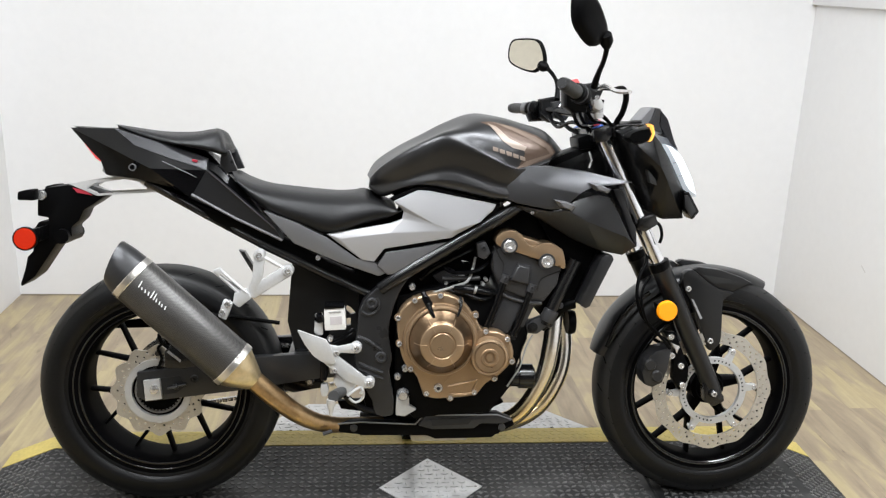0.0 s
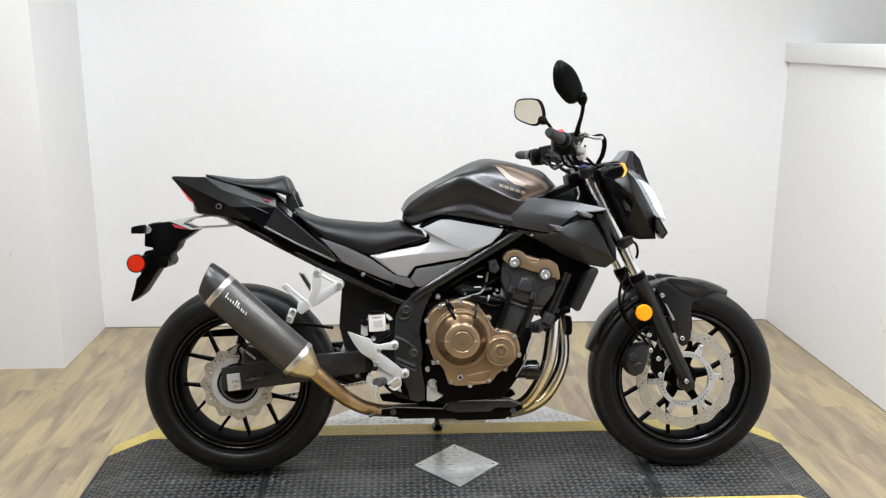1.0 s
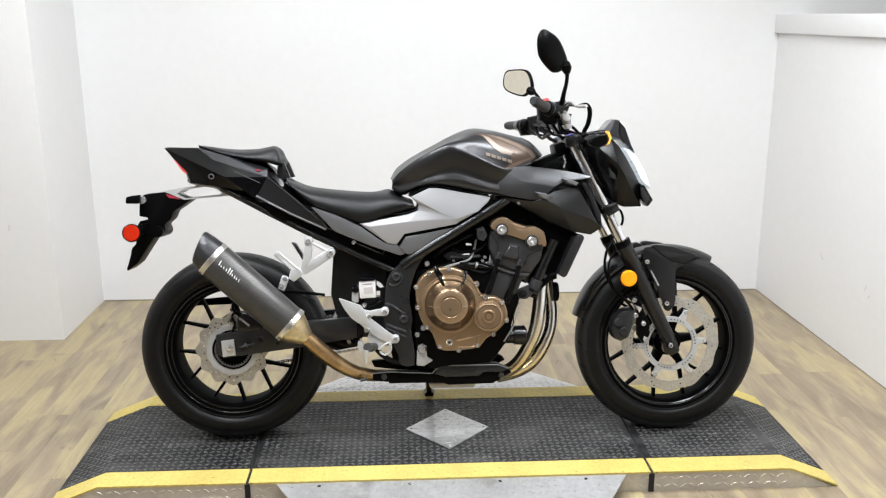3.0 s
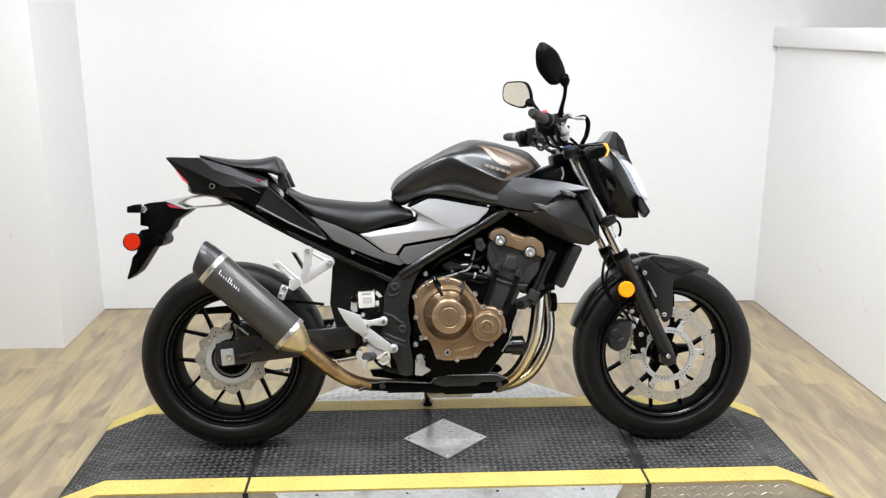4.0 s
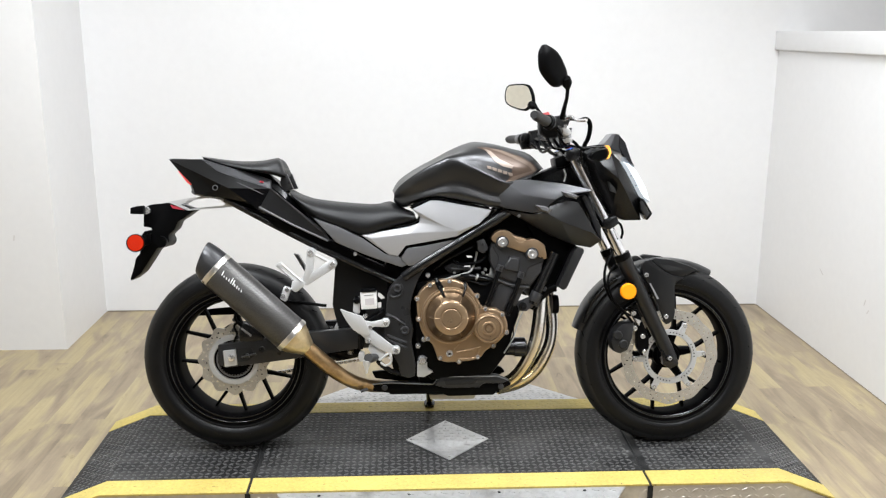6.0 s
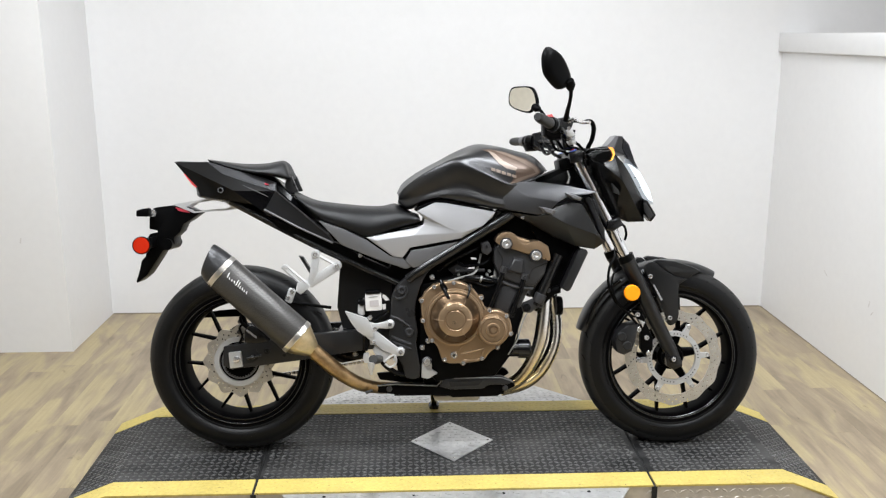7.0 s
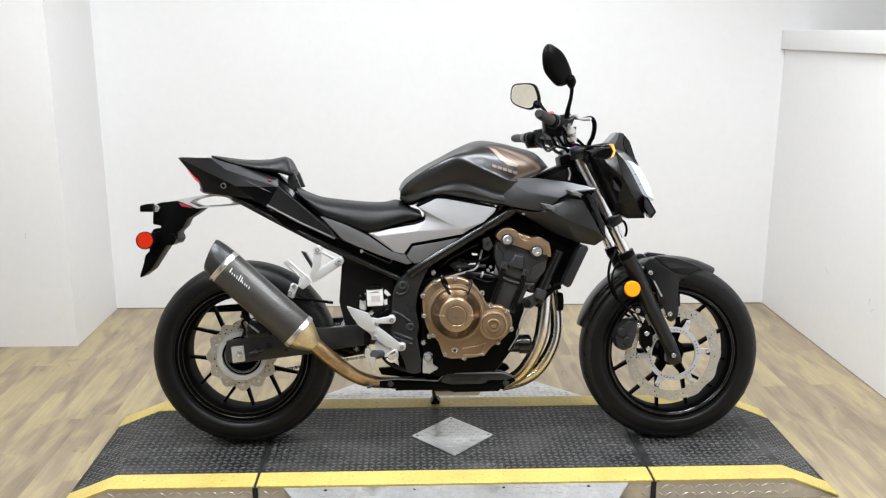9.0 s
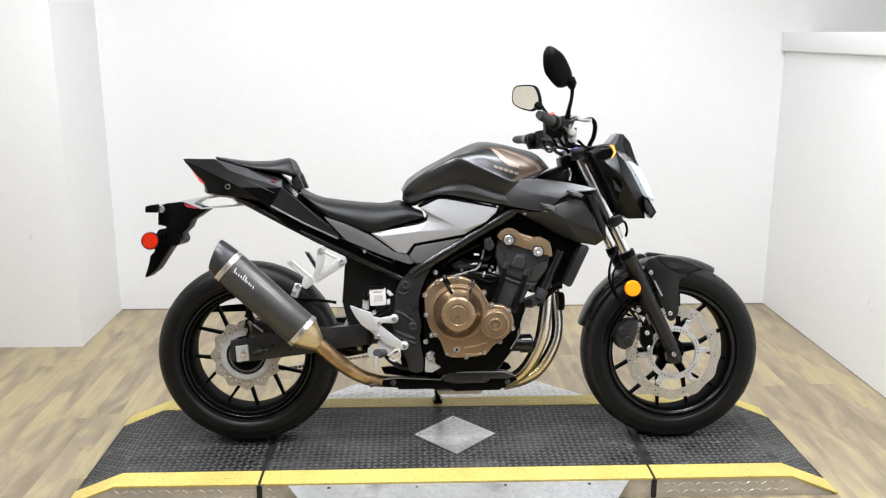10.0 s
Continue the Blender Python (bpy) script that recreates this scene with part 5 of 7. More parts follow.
tank = part("fuel_tank", tank_bm, TANK_BLACK, bike, "matte graphite black fuel tank", angle=60)


def decal(outline, tree, lift=0.0012, grid=0.006):
    """A thin printed patch that follows the surface it is stuck on."""
    bm = bmesh.new()
    vs = [bm.verts.new((p[0], -0.6, p[1])) for p in outline]
    bm.faces.new(vs)
    bmesh.ops.triangulate(bm, faces=bm.faces[:])
    for _ in range(5):
        long_edges = [e for e in bm.edges if e.calc_length() > grid]
        if not long_edges:
            break
        bmesh.ops.subdivide_edges(bm, edges=long_edges, cuts=1)
        bmesh.ops.triangulate(bm, faces=bm.faces[:])
    gone = []
    for v in bm.verts:
        hit, nor, _, _ = tree.ray_cast(v.co, Vector((0, 1, 0)))
        if hit is None:
            gone.append(v)
        else:
            v.co = hit + (nor if nor.y < 0 else -nor) * lift
    bmesh.ops.delete(bm, geom=gone, context="VERTS")
    return bm


part("wing_patch", decal([(0.786, 0.975), (0.816, 0.976), (0.866, 0.966), (0.929, 0.945), (0.969, 0.921), (0.98, 0.904), (0.962, 0.892), (0.906, 0.873), (0.874, 0.865), (0.899, 0.891), (0.9, 0.913), (0.845, 0.935), (0.816, 0.963)], tank_tree, 0.0008), BRONZE_DARK, tank, "bronze printed patch")
part("wing_shape", decal([(0.806, 0.971), (0.826, 0.964), (0.855, 0.937), (0.899, 0.916), (0.893, 0.907), (0.862, 0.914), (0.839, 0.93), (0.822, 0.951)], tank_tree, 0.0016), CREAM_DECAL, tank, "pale wing shape")
part("stripe", decal([(0.817, 0.975), (0.867, 0.964), (0.929, 0.939), (0.965, 0.917), (0.973, 0.9), (0.964, 0.897), (0.95, 0.913), (0.919, 0.93), (0.868, 0.954)], tank_tree, 0.0016), PALE_BRONZE, tank, "pale curved stripe")
part("stripe", decal([(0.87, 0.866), (0.896, 0.883), (0.939, 0.895), (0.973, 0.904), (0.97, 0.899), (0.927, 0.884), (0.898, 0.87)], tank_tree, 0.0016), PALE_BRONZE, tank, "pale curved stripe")
for i in range(5):
    part("letter_bar", decal([(x + i * 0.0168, z - i * 0.0052) for x, z in [(0.812, 0.917), (0.826, 0.913), (0.826, 0.904), (0.813, 0.907)]], tank_tree, 0.0024, 0.004), CREAM_DECAL, tank, "pale printed bar")

seat_rows = stations([
    [(0.172, 0.843), (0.207, 0.828), (0.262, 0.813), (0.354, 0.801), (0.429, 0.795), (0.471, 0.796), (0.508, 0.803), (0.544, 0.786), (0.577, 0.763)],
    [(0.186, 0.84), (0.221, 0.822), (0.273, 0.805), (0.362, 0.794), (0.434, 0.788), (0.477, 0.79), (0.513, 0.791), (0.547, 0.778), (0.582, 0.764)],
    [(0.195, 0.83), (0.233, 0.803), (0.28, 0.782), (0.366, 0.764), (0.435, 0.754), (0.487, 0.763), (0.528, 0.77), (0.558, 0.768), (0.586, 0.761)],
    [(0.2, 0.819), (0.248, 0.773), (0.292, 0.746), (0.369, 0.719), (0.426, 0.703), (0.497, 0.724), (0.54, 0.736), (0.569, 0.743), (0.59, 0.752)],
    [(0.183, 0.814), (0.234, 0.763), (0.279, 0.735), (0.361, 0.707), (0.42, 0.69), (0.495, 0.712), (0.54, 0.724), (0.569, 0.732), (0.592, 0.741)]],
    [0, 0.09, 0.14, 0.132, 0], [0.7, 0.82, 0.92, 1.02, 1.06, 1.06, 1.06, 1.06, 1.04])
part("seat", hull(seat_rows, 5, 4), SEAT_VINYL, bike, "black vinyl rider seat", angle=50)
pillion_rows = stations([
    [(-0.107, 0.952), (-0.056, 0.945), (-0.001, 0.938), (0.044, 0.936), (0.093, 0.938), (0.125, 0.944), (0.149, 0.944), (0.161, 0.915)],
    [(-0.089, 0.948), (-0.038, 0.939), (0.015, 0.93), (0.06, 0.926), (0.106, 0.928), (0.136, 0.933), (0.157, 0.933), (0.169, 0.906)],
    [(-0.079, 0.944), (-0.027, 0.928), (0.026, 0.917), (0.068, 0.911), (0.112, 0.908), (0.144, 0.904), (0.163, 0.899), (0.175, 0.893)],
    [(-0.078, 0.94), (-0.026, 0.921), (0.025, 0.91), (0.068, 0.904), (0.112, 0.897), (0.145, 0.89), (0.164, 0.884), (0.176, 0.886)],
    [(-0.098, 0.94), (-0.044, 0.92), (0.009, 0.908), (0.053, 0.903), (0.101, 0.895), (0.133, 0.888), (0.154, 0.882), (0.167, 0.884)]],
    [0, 0.075, 0.105, 0.09, 0], [0.35, 0.6, 0.8, 0.92, 1.0, 1.0, 0.95, 0.85])
part("pillion_seat", hull(pillion_rows, 4, 4), SEAT_VINYL, bike, "black vinyl passenger seat pad", angle=50)
both("seat_bracket", plate([(0.16, 0.892), (0.179, 0.895), (0.189, 0.869), (0.199, 0.845), (0.169, 0.84), (0.156, 0.862)], 0.055, 0.072, 0.003), PLATE_GREY, bike, "grey plastic seat step")

tail_rows = stations([
    [(-0.212, 0.946), (-0.156, 0.944), (-0.105, 0.936), (-0.029, 0.921), (0.044, 0.908), (0.113, 0.893), (0.161, 0.84), (0.224, 0.765), (0.283, 0.69)],
    [(-0.196, 0.944), (-0.14, 0.939), (-0.09, 0.93), (-0.016, 0.912), (0.055, 0.897), (0.125, 0.881), (0.171, 0.841), (0.233, 0.768), (0.29, 0.695)],
    [(-0.18, 0.94), (-0.124, 0.905), (-0.075, 0.884), (0, 0.878), (0.07, 0.871), (0.141, 0.846), (0.187, 0.803), (0.245, 0.745), (0.3, 0.693)],
    [(-0.18, 0.934), (-0.123, 0.864), (-0.113, 0.834), (-0.019, 0.816), (0.046, 0.788), (0.102, 0.774), (0.166, 0.741), (0.244, 0.706), (0.301, 0.684)],
    [(-0.203, 0.933), (-0.144, 0.859), (-0.134, 0.828), (-0.037, 0.809), (0.03, 0.781), (0.088, 0.766), (0.154, 0.732), (0.234, 0.696), (0.293, 0.674)]],
    [0, 0.055, 0.085, 0.062, 0], [0.3, 0.55, 0.75, 0.92, 1.02, 1.06, 1.05, 0.92, 0.55])
tail_bm = hull(tail_rows, 3, 2)
tail = part("tail_cowl", tail_bm, BLACK_GLOSS, bike, "black tail cowl", angle=32)
def faceted(points, faces, back, soften=0.003):
    """A folded panel: points (x, off, z); the rim is carried back to the offset back."""
    bm = bmesh.new()
    vs = [bm.verts.new((x, -o, z)) for x, o, z in points]
    for f in faces:
        bm.faces.new([vs[i] for i in f])
    bmesh.ops.delete(bm, geom=[v for v in vs if not v.link_faces], context="VERTS")
    rim = [e for e in bm.edges if len(e.link_faces) == 1]
    geo = bmesh.ops.extrude_edge_only(bm, edges=rim)
    for v in geo["geom"]:
        if isinstance(v, bmesh.types.BMVert):
            v.co.y = -back
    bmesh.ops.recalc_face_normals(bm, faces=bm.faces)
    bevel_all(bm, soften, 2, 12)
    return bm


# side of the tail: 4 is the corner of the folds, 13 the fullest point
tail_points = [(-0.197, 0.055, 0.942), (-0.089, 0.075, 0.942), (-0.035, 0.1, 0.903), (0.045, 0.11, 0.875), (0.132, 0.118, 0.848), (0.294, 0.13, 0.711), (0.311, 0.128, 0.683), (0.094, 0.116, 0.782),
               (0.042, 0.1, 0.807), (-0.04, 0.09, 0.824), (-0.112, 0.075, 0.832), (-0.125, 0.07, 0.865), (-0.151, 0.06, 0.889), (0.0, 0.112, 0.85)]
both("tail_side", faceted(tail_points, [(0, 13, 11, 12), (13, 10, 11), (13, 9, 10), (13, 8, 9), (13, 7, 8), (13, 4, 7)], 0.04, 0.0), BLACK_GLOSS, tail, "gloss black folded side")
# upper fold in a lighter black that stands in for its grey reflection
both("tail_upper_sheen", faceted([tail_points[i] for i in (0, 1, 2, 3, 4, 13)], [(0, 1, 2, 5), (2, 3, 4, 5)], 0.045, 0.0), SATIN_BLACK, tail, "black upper fold lightened for its grey reflection")
# thin paler tubes along the folds stand in for edge highlights
both("tail_edge_highlight", tube([(0.029, -0.1165, 0.868), (0.07, -0.1175, 0.849), (0.108, -0.119, 0.831)], [0.0008, 0.0018, 0.001], 6), SHROUD_GREY, tail)
both("tail_blade", faceted([tail_points[i] for i in (4, 5, 6, 7)], [(0, 1, 3), (1, 2, 3)], 0.06, 0.0), DARK_PANEL, tail, "dark grey triangular side facet")
# grey here puts the sheen of the top facet into its colour
both("tail_top_sheen", faceted([(-0.089, 0.07, 0.941), (0.1, 0.085, 0.886), (0.13, 0.1, 0.874), (0.133, 0.1185, 0.849), (0.045, 0.1105, 0.876), (-0.038, 0.1005, 0.904)], [(0, 1, 4, 5), (1, 2, 3, 4)], 0.04, 0.0), DARK_PANEL, tail, "upper facet greyed for its sheen")
part("tail_mark", plate([(0.098, 0.8735), (0.110, 0.8705), (0.109, 0.866), (0.097, 0.869)], 0.1, 0.1095, 0), RED_DECAL, tail, "small red print")
both("tail_edge_highlight", tube([(0.134, -0.1195, 0.848), (0.215, -0.126, 0.779), (0.294, -0.131, 0.711)], 0.0018, 8), SHROUD_GREY, tail)
both("tail_edge_highlight", tube([(0.096, -0.117, 0.79), (0.2, -0.124, 0.734), (0.311, -0.129, 0.683)], 0.0034, 8), MID_PANEL, tail)
screw = part("tail_screw", bolt(-0.042, 0.852, 0.1075, 0.006, 0.004), BLACK_GLOSS, tail)
part("washer", lathe([(0.001, 0.0062), (-0.002, 0.0066), (-0.002, 0.0084), (0.004, 0.0088)], (-0.042, -0.1095, 0.852), "y", 16), MID_PANEL, screw)
part("tail_light", plate([(-0.175, 0.905), (-0.161, 0.893), (-0.142, 0.873), (-0.137, 0.86), (-0.149, 0.869), (-0.166, 0.893)], -0.03, 0.03, 0.001), TAIL_LIT, tail, "lit red tail light")
both("undertail", plate([(0.039, 0.792), (0.095, 0.77), (0.141, 0.727), (0.233, 0.674), (0.34, 0.622), (0.43, 0.583), (0.509, 0.546), (0.524, 0.579), (0.412, 0.629), (0.332, 0.675), (0.242, 0.708), (0.162, 0.745)], 0.05, 0.1, 0.004), BLACK_PLASTIC, bike, "black undertail rail")

both("seat_panel", plate([(0.268, 0.754), (0.345, 0.728), (0.419, 0.692), (0.493, 0.64), (0.527, 0.638), (0.564, 0.607), (0.543, 0.598), (0.45, 0.63), (0.339, 0.677)], 0.09, 0.142, 0.004), MID_PANEL, bike, "dark grey panel under the seat")
part("panel_screw", bolt(0.397, 0.641, 0.135, 0.006), BOLT_STEEL, bike)


# folded side cover: 17 ends the wedge-shaped fold that starts at the seat's corner, 8 to 11 is the lower crease
cover_points = [(0.417, 0.142, 0.701), (0.569, 0.143, 0.728), (0.599, 0.142, 0.739), (0.602, 0.141, 0.758), (0.578, 0.151, 0.782), (0.636, 0.147, 0.809), (0.663, 0.148, 0.808), (0.827, 0.15, 0.778), (0.787, 0.156, 0.737), (0.719, 0.158, 0.714), (0.569, 0.156, 0.706), (0.447, 0.15, 0.69), (0.502, 0.146, 0.639), (0.532, 0.147, 0.635), (0.556, 0.151, 0.667), (0.72, 0.154, 0.696), (0.818, 0.15, 0.761), (0.675, 0.158, 0.729)]
both("side_cover", faceted(cover_points, [(4, 5, 6, 17), (6, 7, 8, 17), (8, 9, 17), (3, 4, 17), (2, 3, 17), (2, 17, 9, 10), (1, 2, 10), (0, 1, 10, 11), (11, 10, 14, 13, 12), (10, 9, 15, 14), (9, 8, 16, 15), (8, 7, 16), (0, 11, 12)], 0.136, 0.002), SILVER_PANEL, bike, "silver-grey folded side cover")
both("lower_side_cover", plate([(0.54, 0.626), (0.56, 0.658), (0.625, 0.668), (0.732, 0.689), (0.666, 0.651), (0.584, 0.606), (0.565, 0.602)], 0.11, 0.147, 0.003), MID_PANEL, bike, "dark grey lower side cover")
# black underlay stands in for the shaded gap round the side cover
both("cover_gap_underlay", plate([(0.407, 0.697), (0.569, 0.719), (0.609, 0.734), (0.613, 0.758), (0.569, 0.787), (0.634, 0.818), (0.669, 0.817), (0.839, 0.778), (0.826, 0.752), (0.73, 0.687), (0.562, 0.655), (0.535, 0.624), (0.499, 0.63)], 0.1, 0.139, 0.002), BLACK_PLASTIC, bike, "black underlay for the dark gap round the side cover")

# front shrouds
sh = [(0.834, 0.797), (0.863, 0.867), (0.898, 0.872), (0.951, 0.873), (1.047, 0.861), (1.118, 0.845), (1.148, 0.839), (1.101, 0.831), (1.053, 0.828), (1.021, 0.81), (0.981, 0.772), (0.951, 0.77), (0.872, 0.783), (0.925, 0.828)]
sho = [0.155, 0.150, 0.150, 0.158, 0.178, 0.196, 0.198, 0.2, 0.2, 0.2, 0.19, 0.185, 0.165, 0.174]
both("tank_shroud", faceted([(p[0], o, p[1]) for p, o in zip(sh, sho)],
                            [(0, 1, 13), (1, 2, 3, 13), (3, 4, 13), (4, 8, 9, 13), (4, 5, 6, 7, 8), (9, 10, 11, 13), (11, 12, 0, 13)], 0.12), SHROUD_GREY, bike, "graphite grey tank shroud")
# 13 to 15 is the fold that runs down to the tip
shroud_points = [(0.871, 0.15, 0.777), (0.952, 0.18, 0.765), (0.979, 0.19, 0.773), (1.004, 0.19, 0.79), (1.062, 0.185, 0.808), (1.095, 0.19, 0.802), (1.123, 0.188, 0.757), (1.155, 0.175, 0.701), (1.175, 0.165, 0.68), (1.142, 0.16, 0.657), (1.084, 0.15, 0.667), (1.021, 0.145, 0.693), (0.949, 0.14, 0.735), (0.994, 0.2, 0.769), (1.038, 0.203, 0.744), (1.141, 0.19, 0.706)]
both("radiator_shroud", faceted(shroud_points, [(2, 3, 13), (3, 4, 14, 13), (4, 5, 6, 14), (6, 7, 15, 14), (7, 8, 15), (8, 9, 15), (9, 10, 14, 15), (10, 11, 14), (11, 12, 13, 14), (12, 0, 1, 13), (1, 2, 13)], 0.1, 0.002), SATIN_BLACK, bike, "satin black folded radiator shroud")
both("shroud_vane", plate([(1.107, 0.821), (1.126, 0.823), (1.15, 0.764), (1.172, 0.725), (1.176, 0.675), (1.158, 0.707), (1.136, 0.764)], 0.12, 0.168, 0.004), DARK_PANEL, bike)
both("vane", plate([(1.132, 0.818), (1.143, 0.814), (1.165, 0.743), (1.158, 0.739)], 0.11, 0.15, 0.002), PLATE_GREY, bike)
for s in ([(1.041, 0.836), (1.068, 0.833), (1.094, 0.821), (1.086, 0.812), (1.057, 0.819)], [(0.958, 0.795), (0.988, 0.791), (1.011, 0.782), (1.001, 0.768), (0.974, 0.777)]):
    both("silver_fin", layered([(x, -0.188, z) for x, z in s], (0, -1, 0), [(0, 1), (0.014, 1), (0.022, 0.55)]), MID_PANEL, bike, "silver shroud fin")
part("shroud_screw", bolt(0.913, 0.76, 0.16, 0.005), BOLT_STEEL, bike)

# ---- plate holder at the tail ----
holder = part("plate_holder", plate([(-0.286, 0.785), (-0.259, 0.797), (-0.212, 0.803), (-0.172, 0.794), (-0.122, 0.779), (-0.154, 0.756), (-0.177, 0.742), (-0.188, 0.717), (-0.208, 0.699), (-0.207, 0.678), (-0.224, 0.658), (-0.244, 0.658), (-0.299, 0.576), (-0.332, 0.551), (-0.334, 0.558), (-0.321, 0.597), (-0.315, 0.625), (-0.301, 0.639), (-0.296, 0.695), (-0.285, 0.712), (-0.261, 0.714), (-0.261, 0.722), (-0.287, 0.727), (-0.285, 0.769)], -0.045, 0.045, 0.004), BLACK_PLASTIC, bike, "black plate holder")
part("lamp_boss", lathe([(-0.06, 0.001), (-0.06, 0.018), (0.06, 0.02)], (-0.228, 0, 0.678), "y", 20), BLACK_PLASTIC, holder)
for sgn in (1, -1):
    bm = plate([(-0.308, 0.79), (-0.288, 0.795), (-0.269, 0.797), (-0.27, 0.769), (-0.289, 0.77), (-0.309, 0.77)], 0.075, 0.11, 0.005)
    st = rod((-0.28, -0.03, 0.782), (-0.28, -0.08, 0.782), 0.008)
    if sgn < 0:
        bm, st = mirrored(bm), mirrored(st)
    sig = part("rear_signal", bm, BLACK_PLASTIC, bike, "black rear turn signal")
    part("stalk", st, BLACK_PLASTIC, sig)
part("reflector_rim", lathe([(-0.006, 0.0265), (-0.011, 0.027), (-0.010, 0.0284), (0.0, 0.0284)], (-0.2935, -0.105, 0.679), "y", 32), BLACK_PLASTIC, bike)
part("holder_reflector", plate([(-0.2, 0.797), (-0.168, 0.789), (-0.155, 0.779), (-0.19, 0.785)], 0.04, 0.0485, 0.0), RED_DECAL, holder, "dark red reflector strip")
part("signal_ring", rod((-0.268, -0.06, 0.779), (-0.268, -0.072, 0.779), 0.011), BOLT_STEEL, holder)
refl = part("rear_reflector", lathe([(-0.012, 0.0001), (-0.012, 0.024), (-0.009, 0.026), (0.0, 0.027)], (-0.2935, -0.105, 0.679), "y", 32), RED_LENS_GLOW, bike, "round red side reflector")
part("reflector_stay", plate([(-0.305, 0.694), (-0.262, 0.705), (-0.264, 0.671), (-0.3, 0.66)], 0.04, 0.104, 0.002), BLACK_PLASTIC, refl)
part("tail_bracket", holed([(-0.208, 0.806), (-0.15, 0.816), (-0.085, 0.825), (-0.042, 0.82), (0.015, 0.792), (-0.025, 0.787), (-0.142, 0.778), (-0.172, 0.791)], [[(-0.166, 0.796), (-0.145, 0.809), (-0.078, 0.8195), (-0.045, 0.816), (-0.022, 0.798), (-0.04, 0.79), (-0.138, 0.783)]], 0.035, 0.05), CAST_ALU, bike, "bright aluminium tail bracket")
part("tail_bracket", mirrored(holed([(-0.208, 0.806), (-0.15, 0.816), (-0.085, 0.825), (-0.042, 0.82), (0.015, 0.792), (-0.025, 0.787), (-0.142, 0.778), (-0.172, 0.791)], [[(-0.166, 0.796), (-0.145, 0.809), (-0.078, 0.8195), (-0.045, 0.816), (-0.022, 0.798), (-0.04, 0.79), (-0.138, 0.783)]], 0.035, 0.05)), CAST_ALU, bike, "bright aluminium tail bracket")

# ---- rear peg hanger ----
hang = part("rear_hanger", plate([(0.244, 0.645), (0.27, 0.641), (0.265, 0.596), (0.249, 0.558), (0.227, 0.555), (0.24, 0.594)], 0.126, 0.143, 0.004), CAST_ALU, bike, "bright aluminium rear peg hanger")
part("strut", plate([(0.316, 0.623), (0.337, 0.601), (0.245, 0.542), (0.223, 0.549), (0.232, 0.567), (0.258, 0.585)], 0.125, 0.142, 0.005), CAST_ALU, hang)
part("strut", tube([(0.257, -0.135, 0.648), (0.325, -0.135, 0.61)], 0.005, 8), CAST_ALU, hang)
part("knuckle", plate([(0.199, 0.558), (0.228, 0.568), (0.239, 0.545), (0.21, 0.522), (0.195, 0.533)], 0.13, 0.157, 0.004), CAST_ALU, hang)
for q in [(0.257, 0.648), (0.325, 0.61)]:
    part("boss", lathe([(-0.012, 0.001), (-0.012, 0.0115), (-0.009, 0.0135), (0.02, 0.0135)], (q[0], -0.135, q[1]), "y", 20), CAST_ALU, hang)
    part("boss_bolt", bolt(q[0], q[1], 0.146, 0.0078, 0.004), BOLT_STEEL, hang)
peg = part("folded_peg", tube([(0.153, -0.15, 0.609), (0.22, -0.15, 0.549)], 0.0048, 8), CAST_ALU, bike, "folded bright passenger peg")
part("peg_bar", tube([(0.167, -0.155, 0.614), (0.229, -0.155, 0.558)], 0.0038, 8), CAST_ALU, peg)
part("peg_end", plate([(0.151, 0.613), (0.166, 0.62), (0.174, 0.609), (0.16, 0.6)], 0.145, 0.162, 0.002), CAST_ALU, peg)
part("far_peg", plate([(0.169, 0.619), (0.185, 0.615), (0.208, 0.577), (0.206, 0.557)], -0.17, -0.14, 0.003), MID_PANEL, bike, "grey passenger peg")

# ---- rider peg, heel guard and rear brake ----
heel = part("heel_guard", plate([(0.349, 0.469), (0.352, 0.4705), (0.375, 0.462), (0.418, 0.447), (0.43, 0.427), (0.441, 0.393), (0.433, 0.385), (0.408, 0.392), (0.388, 0.406), (0.368, 0.433)], 0.163, 0.172, 0.003), CAST_ALU, bike, "bright aluminium heel guard")
part("arm", plate([(0.405, 0.395), (0.428, 0.419), (0.512, 0.352), (0.532, 0.343), (0.532, 0.327), (0.514, 0.323), (0.467, 0.342), (0.422, 0.379)], 0.152, 0.168, 0.004), CAST_ALU, heel)
part("arm", plate([(0.423, 0.433), (0.446, 0.428), (0.486, 0.436), (0.502, 0.429), (0.502, 0.416), (0.482, 0.411), (0.453, 0.413), (0.439, 0.395), (0.423, 0.404)], 0.152, 0.167, 0.004), CAST_ALU, heel)
part("peg_mount", plate([(0.445, 0.363), (0.497, 0.34), (0.485, 0.319), (0.47, 0.302), (0.445, 0.323), (0.434, 0.341)], 0.14, 0.160, 0.004), CAST_ALU, heel)
part("mount_web", plate([(0.425, 0.379), (0.449, 0.371), (0.449, 0.359), (0.427, 0.359)], 0.14, 0.160, 0.003), CAST_ALU, heel)
for q in [(0.491, 0.425), (0.523, 0.337)]:
    part("boss", lathe([(-0.006, 0.001), (-0.006, 0.0105), (-0.004, 0.0125), (0.02, 0.0135)], (q[0], -0.166, q[1]), "y", 20), CAST_ALU, heel)
    part("boss_bolt", bolt(q[0], q[1], 0.172, 0.0075, 0.004), BOLT_STEEL, heel)
for q in [(0.442, 0.413), (0.439, 0.369)]:
    part("boss_bolt", bolt(q[0], q[1], 0.168, 0.0062, 0.004), BOLT_STEEL, heel)
